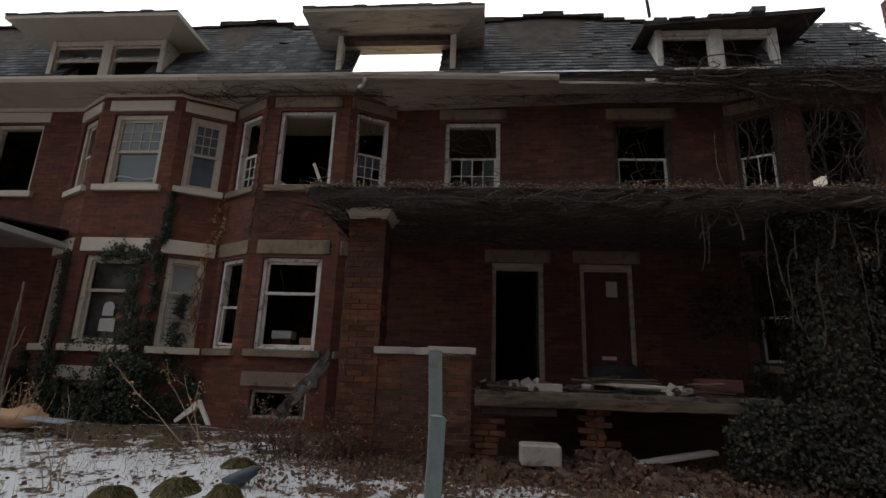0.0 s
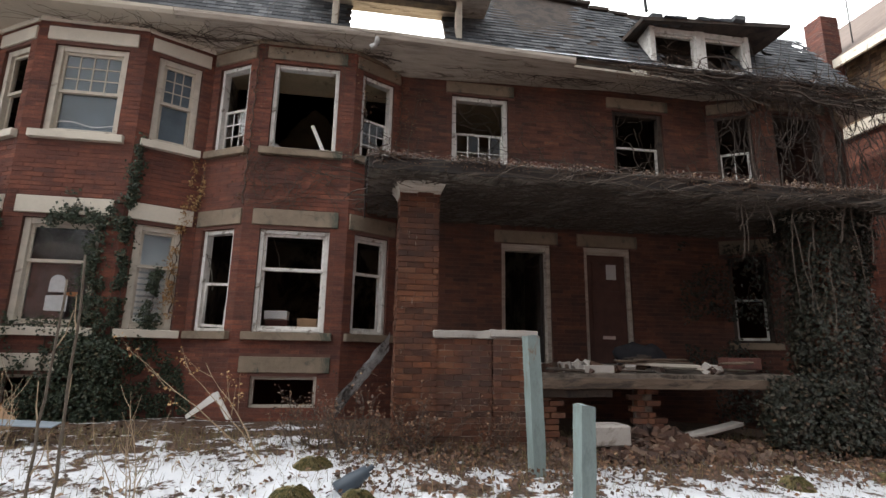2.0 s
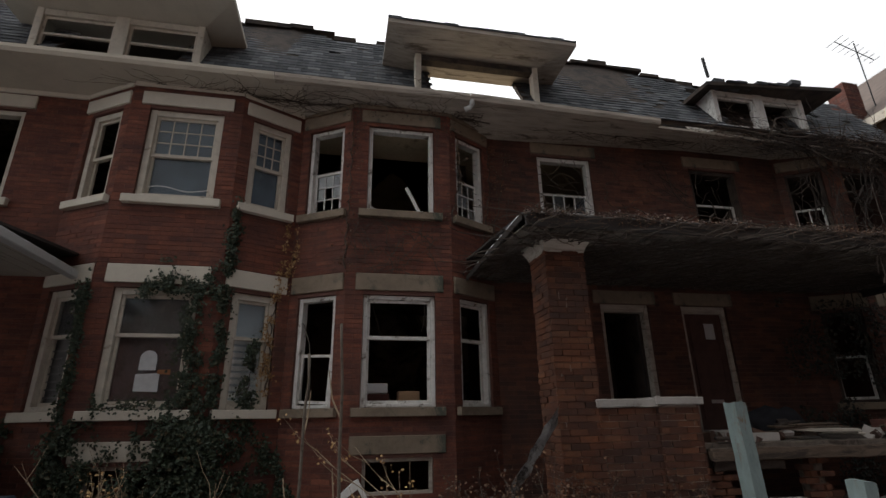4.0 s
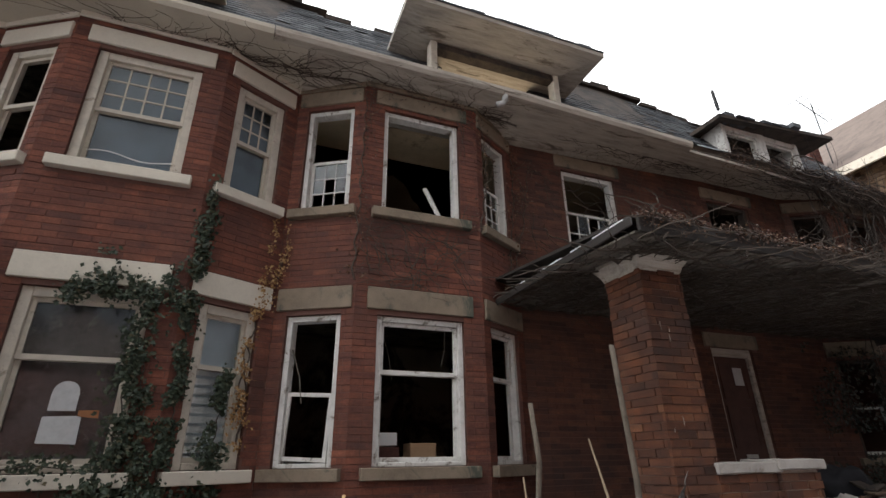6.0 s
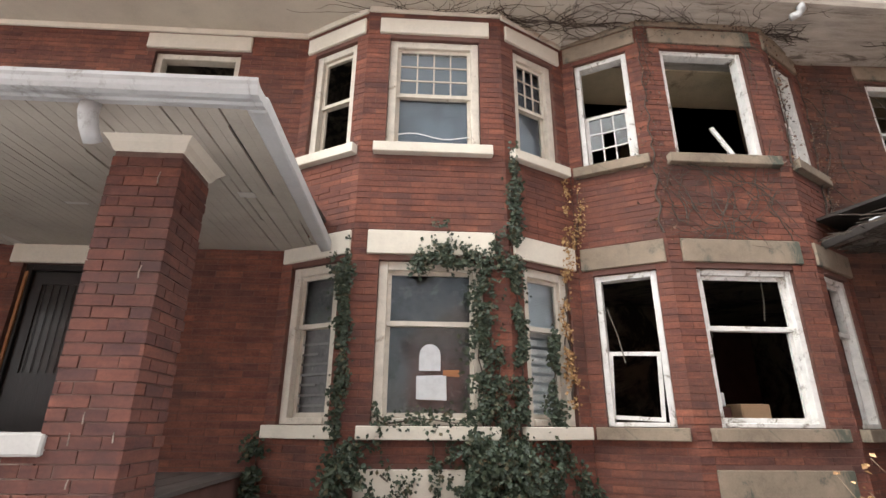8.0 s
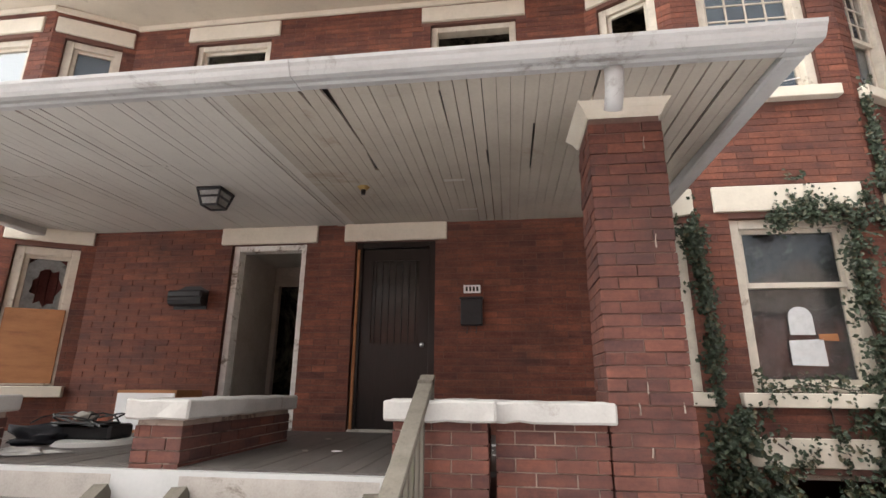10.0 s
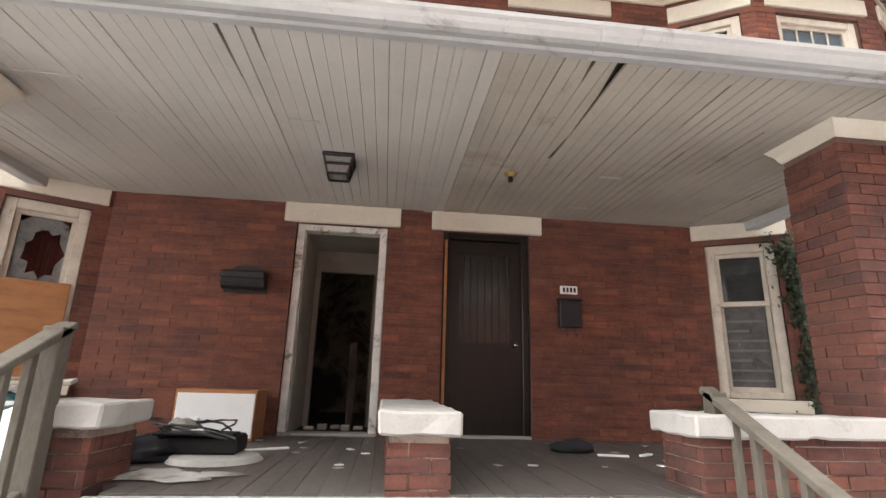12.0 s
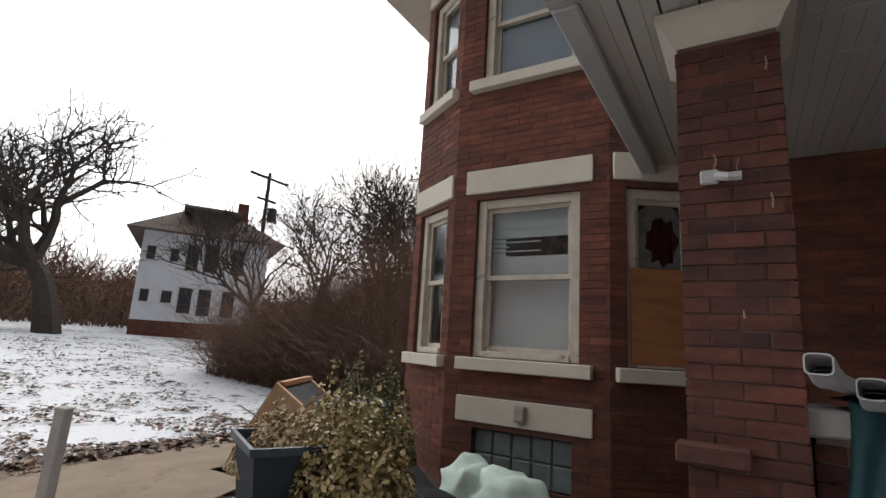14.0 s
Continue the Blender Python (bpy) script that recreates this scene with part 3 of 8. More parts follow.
def bay(key, looks, stones, paint):
    """A three-sided bay on two floors; looks: (lower, upper) rows of three window styles from left to right."""
    cx = BAYS[key]
    UP = (5.0, 6.55) if stones == "cream" else (5.0, 6.6)
    xs = [cx - REACH, cx - HALF, cx + HALF, cx + REACH]
    if key == "1":
        xs[3] = BAYS["2"] - REACH
    ys = [WALL, BAY, BAY, WALL]
    for i in range(3):
        p0, p1 = (xs[i], ys[i]), (xs[i + 1], ys[i + 1])
        ln = math.dist(p0, p1)
        rz = math.degrees(math.atan2(p1[1] - p0[1], p1[0] - p0[0]))
        w = 1.12 if i == 1 else 0.68
        c = ln / 2
        op, st = [], []
        for z in (LO, UP):
            op.append((c - w / 2, c + w / 2, z[0], z[1]))
            lw = 1.38 if i == 1 else 0.93
            st += [(c - lw / 2, c + lw / 2, z[1] + 0.06, z[1] + 0.29 if z is UP else z[1] + 0.33), (c - lw / 2, c + lw / 2, z[0] - 0.13, z[0])]
        # the strip between window head and lintel is timber
        if i == 1:
            st.append((c - 0.69, c + 0.69, 1.30, 1.55))
            op.append((c - 0.5, c + 0.5, 0.78, 1.25))
        parts = {"1": (0, ln, 1.2, 5.0), "2": (0, ln, 1.5, 5.0), "3": (0, ln, 0.9, 4.6)}.get(key)
        wall_face("wall_bay_%s_%d" % (key, i + 1), p0, p1, FOOT, TOP, op, st, parts=parts, brick="old_brick" if key == "4" else "brick")
        mx = pose(*((Vector(p0) + Vector(p1)) / 2), 0, 0, 0, rz)
        for row, z in ((0, LO), (1, UP)):
            dress(mx, w, paint, stones, (z[0] - 0.127, z[1] + 0.06, z[1] + (0.33 if row == 0 else 0.29)), 1.38 if i == 1 else 0.93, 1.38 if i == 1 else 0.9)
            head = mesh_ob("window_head", box(-w / 2 + 0.002, 0.03, z[1] + 0.002, w / 2 - 0.002, 0.2, z[1] + 0.062), M[paint])
            head.matrix_world = mx
            tagged(head, "painted timber head over a sash window", "window head", kind="structure")
            up, lo, behind, lab, miss = looks[row][i]
            window(mx @ Matrix.Translation((0, 0, z[0])), w, z[1] - z[0], paint, up, lo, behind=behind, label=lab, missing=miss, case=0.1 if stones == "cream" else 0.07, upper_part=0.55 if "crooked" in lab else 0.38 if row == 0 and key in "12" else 0.5)
        if i == 1:
            stone("basement_lintel", mx @ Matrix.Translation((0, 0, 1.302)), 1.38, 0.245, 0.02, stones, ("cream-painted" if stones == "cream" else "weathered brown") + " stone band over the basement window")


G43 = "grid43"
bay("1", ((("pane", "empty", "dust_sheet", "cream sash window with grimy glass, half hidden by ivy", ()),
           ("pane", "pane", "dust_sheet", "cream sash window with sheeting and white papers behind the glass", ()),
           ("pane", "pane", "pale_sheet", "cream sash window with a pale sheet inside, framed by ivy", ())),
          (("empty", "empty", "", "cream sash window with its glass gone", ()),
           (G43, "pane", "dim_reflection", "cream sash window with small panes above and cracked glass below", ()),
           ("grid33", "pane", "dim_reflection", "cream sash window with small panes above a plain sash", ()))), "cream", "cream_trim")
bay("2", ((("none", "empty", "", "white sash window, glass gone and sash hanging crooked", ()),
           ("empty", "empty", "", "white sash window with all its glass gone", ()),
           ("empty", "empty", "", "narrow white sash window with all its glass gone", ())),
          (("none", "grid33", "", "white window with only a small-paned lower sash left", (("l", 1, 1), ("l", 0, 0), ("l", 1, 0), ("l", 2, 0))),
           ("none", "none", "", "white window frame with both sashes gone", ()),
           ("none", "grid33", "", "white window with a broken small-paned lower sash", (("l", 0, 0), ("l", 2, 1), ("l", 1, 0))))), "stone", "white")
bay("3", ((("pane", "pane", "", "cream sash window with clutter behind broken glass", ()),
           ("pane", "pane", "blind", "cream sash window with a torn white blind", ()),
           ("pane", "none", "", "cream sash window, broken glass above and plywood below", ())),
          (("pane", "pane", "reflection_and_paper", "cream sash window reflecting the sky", ()),
           ("pane", "pane", "reflection_and_paper", "cream sash window reflecting the sky", ()),
           ("pane", "pane", "reflection_and_paper", "cream sash window reflecting the sky", ()))), "cream", "cream_trim")
bay("4", ((("none", "empty", "", "ruined window behind ivy", ()), ("none", "none", "", "ruined window behind ivy", ()), ("none", "none", "", "ruined window behind ivy", ())),
          (("none", "grid21", "", "grey window with one broken sash, draped in vines", (("l", 0, 0), ("l", 1, 0))), ("none", "none", "", "empty window hole draped in bare vines", ()), ("none", "none", "", "empty window hole draped in bare vines", ()))), "stone", "charred")


# ---- straight walls behind the porches ----
def porch_wall(key, mid, doors, ups, stones, paint, looks):
    x0 = BAYS[{"C": "3", "A": "2"}[key]] + REACH
    x1 = BAYS[{"C": "1", "A": "4"}[key]] - REACH
    op, st = [], []
    for d in doors:
        head = 3.62 if key == "C" else 3.685
        op.append((d - 0.48 - x0, d + 0.48 - x0, FLOOR1, head))
        st.append((d - 0.615 - x0, d + 0.615 - x0, head, head + 0.24))
    for u in ups:
        op.append((u - 0.56 - x0, u + 0.56 - x0, UP[0] + 0.03, UP[1]))
        st += [(u - 0.68 - x0, u + 0.68 - x0, UP[1] + 0.04, UP[1] + 0.27), (u - 0.68 - x0, u + 0.68 - x0, UP[0] - 0.1, UP[0] + 0.03)]
    wall_face("wall_porch_" + key.lower(), (x0, WALL), (x1, WALL), FOOT, TOP, op, st, parts=(1.2, 5.2, 1.5, 3.7), brick="old_brick" if key == "A" else "brick")
    for d in doors:
        stone("lintel", pose(d, WALL, head + 0.002), 1.23, 0.236, 0.035, stones, "painted stone lintel over a front door")
    for u, lk in zip(ups, looks):
        mx = pose(u, WALL, 0)
        dress(mx, 1.12, paint, stones, (UP[0] - 0.097, UP[1] + 0.04, UP[1] + 0.27), 1.36, 1.36)
        window(mx @ Matrix.Translation((0, 0, UP[0] + 0.03)), 1.12, UP[1] - UP[0] - 0.03, lk[4] if len(lk) > 4 else paint, lk[0], lk[1], label=lk[2], missing=lk[3] if len(lk) > 3 else ())


porch_wall("C", MID_C, (-12.56, -10.99), (-13.4, -10.05), "cream", "cream_trim",
           (("pane", "pane", "cream sash window above the porch roof"), ("none", "none", "cream window frame with both sashes gone")))
porch_wall("A", MID_A, (0.69, 2.31), (-0.2, 3.13), "stone", "white",
           (("none", "grid42", "white window with a broken small-paned lower sash", (("l", 0, 1), ("l", 2, 1), ("l", 0, 0), ("l", 1, 0))), ("none", "empty", "window with one bare lower sash left, its glass gone", (), "charred")))

# ---- end walls, back wall, floors and party walls ----
wall_face("wall_end_left", (LEFT, BACK), (LEFT, WALL), FOOT, 7.1, [])
wall_face("wall_end_right", (RIGHT, WALL), (RIGHT, BACK), FOOT, 7.1, [(2.0, 3.0, 5.0, 6.5)])
wall_face("wall_back", (RIGHT, BACK), (LEFT, BACK), FOOT, 7.1, [(6.0, 6.3, 2.6, 2.9), (10.6, 11.1, 5.1, 5.5), (11.6, 11.85, 3.0, 3.3), (12.0, 12.4, 5.1, 5.4), (24, 24.5, 5, 5.6)], length=0.45)
for x in (MID_C, -5.15, MID_A):
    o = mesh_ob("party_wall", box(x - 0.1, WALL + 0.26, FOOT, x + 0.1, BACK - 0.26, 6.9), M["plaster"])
    tagged(o, "dirty plastered party wall between two houses, coloured dark for room shadow", "wall", kind="structure")
OUTLINE = [(LEFT + 0.25, BACK - 0.25), (LEFT + 0.25, WALL + 0.26), (RIGHT - 0.25, WALL + 0.26), (RIGHT - 0.25, BACK - 0.25)]
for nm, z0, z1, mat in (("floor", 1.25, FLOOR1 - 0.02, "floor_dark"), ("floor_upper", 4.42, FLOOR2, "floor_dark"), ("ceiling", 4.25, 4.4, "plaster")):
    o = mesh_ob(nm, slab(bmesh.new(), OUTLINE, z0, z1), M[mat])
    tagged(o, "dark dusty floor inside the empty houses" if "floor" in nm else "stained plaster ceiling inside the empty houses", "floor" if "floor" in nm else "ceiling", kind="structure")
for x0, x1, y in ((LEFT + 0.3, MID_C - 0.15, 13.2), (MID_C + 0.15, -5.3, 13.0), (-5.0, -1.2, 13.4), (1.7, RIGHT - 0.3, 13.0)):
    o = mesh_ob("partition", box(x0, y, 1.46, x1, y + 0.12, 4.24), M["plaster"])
    tagged(o, "dirty plaster partition inside an empty house, coloured dark for room shadow", "wall", kind="structure")

# ceiling tones carry each room's light: bright tan where lit, dark or black elsewhere
for x0, x1, mat in ((LEFT + 0.25, -5.15, "plaster"), (-5.15, MID_A, "ceiling_plaster"), (MID_A, RIGHT - 0.25, "charred")):
    o = mesh_ob("ceiling_upper", box(x0, WALL + 0.26, 6.88, x1, BACK - 0.25, 6.98), M[mat])
    tagged(o, "stained plaster ceiling inside the empty houses" if mat != "charred" else "ceiling coloured black for the unlit rooms of the ruined house", "ceiling", kind="structure")

# broken plaster and fallen laths in the upper room of the ruined bay
def torn_plaster(x0, x1, y, z0, z1, seed):
    g = random.Random(seed)
    bm = bmesh.new()
    n = 34
    top, low = [], []
    for i in range(n + 1):
        u = i / n
        x = x0 + (x1 - x0) * u
        top.append(bm.verts.new((x, y, z1)))
        low.append(bm.verts.new((x, y, z0 + (z1 - z0) * (0.15 + 0.65 * math.exp(-((u - 0.5) / 0.2) ** 2)) + g.uniform(-0.06, 0.06))))
    for i in range(n):
        bm.faces.new((low[i], low[i + 1], top[i + 1], top[i]))
    bmesh.ops.solidify(bm, geom=bm.faces[:], thickness=0.03)
    o = mesh_ob("torn_plaster", bm, M["old_plaster"])
    tagged(o, "torn grey plaster partition with a ragged dark hole", "wall", kind="structure")


M["old_plaster"] = surf("pale_old_plaster", (0.42, 0.38, 0.32), 0.9, 0.3, 3, 50, 0.3, stain=(0.2, 0.165, 0.13), stain_at=0.56)
torn_plaster(-5.0, -1.9, 10.3, 5.1, 6.86, 3)
for x, y, z, ln, tilt in ((-3.08, 8.9, 5.02, 0.62, -24), (-3.72, 8.92, 5.02, 0.4, -58), (-3.35, 8.95, 5.02, 0.34, 70)):
    o = mesh_ob("loose_batten", box(-0.03, -0.015, 0, 0.03, 0.015, ln, b=0.004), M["white"])
    o.matrix_world = pose(x, y, z, -6, tilt, 0)
    tagged(o, "broken white window batten leaning in an empty frame", "batten", "broken battens")

# ---- eaves, mansard roof and dormers ----
RIM = 8.38
ROOF = [(RIM, 7.13), (9.05, 7.62), (10.62, 10.1)]


def wall_line(x):
    """Height at which the eave boards meet the wall: they have dropped beside the ruined bay."""
    if x < -2.2:
        return 6.92
    if x < -1.7:
        return 6.92 - 0.24 * (x + 2.2)
    return min(7.06, 6.80 + 0.06 * (x + 1.7))


def eave_piece(name, x0, x1, mat, label, sag=0.0):
    """The boxed eave: an underside that slopes from the gutter to the wall, cut round the bays by the walls themselves."""
    bm = bmesh.new()
    n = max(1, int((x1 - x0) / 0.25))
    boards = 6 if mat == "grey_board" else 1
    rings = []
    for i in range(n + 1):
        x = x0 + (x1 - x0) * i / n
        zr, zw = 7.05 - sag * ((x - x0) / (x1 - x0)) ** 1.5, wall_line(x)
        ya, yb = RIM + 0.02, WALL + 0.3
        sec = []
        for k in range(boards):
            y = ya + (yb - ya) * k / boards
            z = zr + (zw - zr) * k / boards + (0.012 * noise.noise((x * 1.7, k * 3.1, 0)) if boards > 1 else 0)
            sec += [(y, z), (y + (yb - ya) / boards - 0.004, z + ((zw - zr) / boards - 0.02 if boards > 1 else 0.9 * (zw - zr)))]
        sec += [(yb, zw), (yb, max(zr, zw) + 0.16), (ya, zr + 0.05)]
        m_ = len(sec)
        rings.append([bm.verts.new((x, y, z)) for y, z in sec])
    for a, b in zip(rings, rings[1:]):
        for k in range(m_):
            bm.faces.new((a[k], a[(k + 1) % m_], b[(k + 1) % m_], b[k]))
    bm.faces.new(rings[0])
    bm.faces.new(rings[-1][::-1])
    return tagged(mesh_ob(name, bm, M[mat]), label, "eave", kind="structure")


eave_piece("eave_soffit", LEFT - 0.45, -5.15, "soffit", "cream-painted eave soffit with hairline cracks")
eave_piece("eave_soffit", -5.15, RIGHT + 0.4, "grey_board", "bare grey weathered eave boards with vine stems", 0.28)


def extrude_x(name, prof, x0, x1, mat, label, category, kind="structure", parent=None, dz=0.0):
    bm = bmesh.new()
    a = [bm.verts.new((x0, y, z)) for y, z in prof]
    c = [bm.verts.new((x1, y, z + dz)) for y, z in prof]
    bm.faces.new(a)
    bm.faces.new(c[::-1])
    for i in range(len(prof)):
        j = (i + 1) % len(prof)
        bm.faces.new((a[i], a[j], c[j], c[i]))
    return tagged(mesh_ob(name, bm, M[mat], parent), label, category, kind=kind)


GUT = [(RIM + 0.02, 7.03), (RIM - 0.09, 7.04), (RIM - 0.12, 7.1), (RIM - 0.12, 7.16), (RIM - 0.10, 7.17), (RIM - 0.10, 7.11), (RIM + 0.02, 7.09)]
for x0, x1, mt in ((LEFT - 0.75, LEFT - 0.02, "soffit"), (RIGHT + 0.02, RIGHT + 0.5, "grey_board")):
    tagged(mesh_ob("eave_return", box(x0, 8.42, 6.97, x1, BACK, 7.1, b=0.01), M[mt]), "boxed eave along the end wall", "eave", kind="structure")
extrude_x("eave_gutter", GUT, LEFT - 0.45, -5.6, "soffit", "cream-painted eave gutter", "gutter")
extrude_x("eave_gutter", GUT, -5.59, -2.3, "grey_board", "bare eave gutter that has lost its paint", "gutter")
extrude_x("eave_gutter", [(y, z + 0.01) for y, z in GUT], -2.29, 1.4, "grey_board", "sagging grey eave gutter", "gutter", dz=-0.1)


def roof_at(y):
    (y0, z0), (y1, z1), (y2, z2) = ROOF
    return z0 + (z1 - z0) * (y - y0) / (y1 - y0) if y < y1 else z1 + (z2 - z1) * (y - y1) / (y2 - y1)


DORMERS = [(-8.4, 1.36), (-1.87, 1.28), (4.72, 1.2)]


def ridge(x):
    return 10.1 + 0.12 * math.sin(x * 0.9) - 0.30 * math.exp(-((x + 4.4) / 0.8) ** 2) - (0.06 * max(0, x - 1.5) if x > 1.5 else 0)


def roof():
    o = mesh_ob("roof", bmesh.new(), M["black_wood"])
    tagged(o, "grey slate mansard roof with slipped slates and a ragged ridge", "roof", kind="structure")
    bm = bmesh.new()
    holes = [(c - 0.95, c + 0.95) for c, _ in DORMERS]
    xs = sorted({LEFT - 0.35, RIGHT + 0.35, *[v for h in holes for v in h], *[LEFT + i * 0.7 for i in range(38)]})
    for xa, xb in zip(xs, xs[1:]):
        mid = (xa + xb) / 2
        if xb - xa < 0.001:
            continue
        in_d = any(a < mid < b for a, b in holes)
        steps = [RIM + 0.02, 9.0] if in_d else [RIM + 0.02, 9.05, 10.62]
        for ya, yb in zip(steps, steps[1:]):
            za, zb = roof_at(ya), roof_at(yb)
            ka, kb = (ridge(xa) - 10.1, ridge(xb) - 10.1) if yb > 10 else (0, 0)
            lo = [(xa, ya, za), (xb, ya, za), (xb, yb, zb + kb), (xa, yb, zb + ka)]
            v = [bm.verts.new(p) for p in lo] + [bm.verts.new((p[0], p[1] + 0.06, p[2] - 0.05)) for p in lo]
            for q in ((0, 1, 2, 3), (4, 7, 6, 5), (0, 4, 5, 1), (1, 5, 6, 2), (2, 6, 7, 3), (3, 7, 4, 0)):
                bm.faces.new([v[i] for i in q])
    for sx, x in ((-1, LEFT), (1, RIGHT)):
        pts = [(x, 8.9, 7.0), (x, BACK, 7.0), (x - sx * 1.7, BACK, 10.0), (x - sx * 1.7, 10.6, 10.0)]
        bm.faces.new([bm.verts.new(p) for p in pts])
    part("roof_deck", bm, M["charred"], o)
    for x0, x1 in ((LEFT + 1.2, -5.2), (1.4, RIGHT - 1.2)):
        part("flat_roof", box(x0, 10.5, 9.75, x1, BACK, 9.85), M["slate"], o)
    # slates in overlapping courses
    rng = random.Random(5)
    vs, fs = [], []
    singles = []
    for seg in ((ROOF[0], ROOF[1]), (ROOF[1], ROOF[2])):
        (ya, za), (yb, zb) = seg
        ln = math.hypot(yb - ya, zb - za)
        ty, tz = (yb - ya) / ln, (zb - za) / ln
        ny, nz = -tz, ty
        rows = int(ln / 0.15)
        for r in range(rows + 1):
            s0 = r * 0.15
            s1 = min(ln, s0 + 0.2)
            x = LEFT - 0.3 + (r % 2) * 0.115
            while x < RIGHT + 0.3:
                w = 0.225
                xm = x + w / 2
                ym = ya + ty * (s0 + 0.1)
                gone = rng.random() < (0.015 if xm < 1 else 0.06)
                if any(c - hw * 0.74 < xm < c + hw * 0.74 for c, hw in DORMERS) and ym > 9.0:
                    gone = True
                zr = za + tz * s1
                if zr > ridge(xm) - 0.02 + rng.uniform(-0.05, 0.05) or gone:
                    x += w + 0.006
                    continue
                if ym > 10.62:
                    x += w
                    continue
                lift0, lift1 = 0.022 + rng.uniform(0, 0.008), 0.006
                slip = rng.uniform(-0.008, 0.008) - (0.05 if rng.random() < 0.02 else 0)
                if -6.9 < xm < -3.4 and len(singles) < 280 and seg[0] is ROOF[1] and r < 14:
                    singles.append((x, s0 + slip, ya, za, ty, tz))
                    x += w + 0.006
                    continue
                k = len(vs)
                for u, s, l in ((x, s0 + slip, lift0), (x + w, s0 + slip, lift0), (x + w, s1, lift1), (x, s1, lift1)):
                    vs.append((u, ya + ty * s + ny * l, za + tz * s + nz * l))
                for u, s, l in ((x, s0 + slip, lift0 - 0.012), (x + w, s0 + slip, lift0 - 0.012)):
                    vs.append((u, ya + ty * s + ny * l, za + tz * s + nz * l))
                fs += [(k, k + 1, k + 2, k + 3), (k + 4, k + 5, k + 1, k)]
                x += w + 0.006
    me = bpy.data.meshes.new("slate")
    bm = box(0, -0.012, 0, 0.225, 0.0, 0.205)
    bm.to_mesh(me)
    bm.free()
    me.materials.append(M["slate"])
    for x, s0, ya, za, ty, tz in singles:
        e = new("slate", me)
        e.parent = o
        e.matrix_local = pose(x, ya + ty * s0 - tz * 0.014, za + tz * s0 + ty * 0.014) @ Matrix.Rotation(-math.atan2(ty, tz) - 0.06, 4, "X")
    s = raw_mesh("slate_field", vs, fs, M["slate"], o)
    s["kind"] = "stuff"
    bm = bmesh.new()
    for i in range(52):
        x = LEFT + 1.0 + i * 0.48
        if x > RIGHT - 0.8:
            break
        h = ridge(x)
        bx(bm, x, 10.5, h - 0.06 + rng.uniform(-0.03, 0.03), x + 0.5, 10.75, h + 0.03 + rng.uniform(-0.04, 0.05))
    part("ridge_capping", bm, M["charred"], o)


roof()


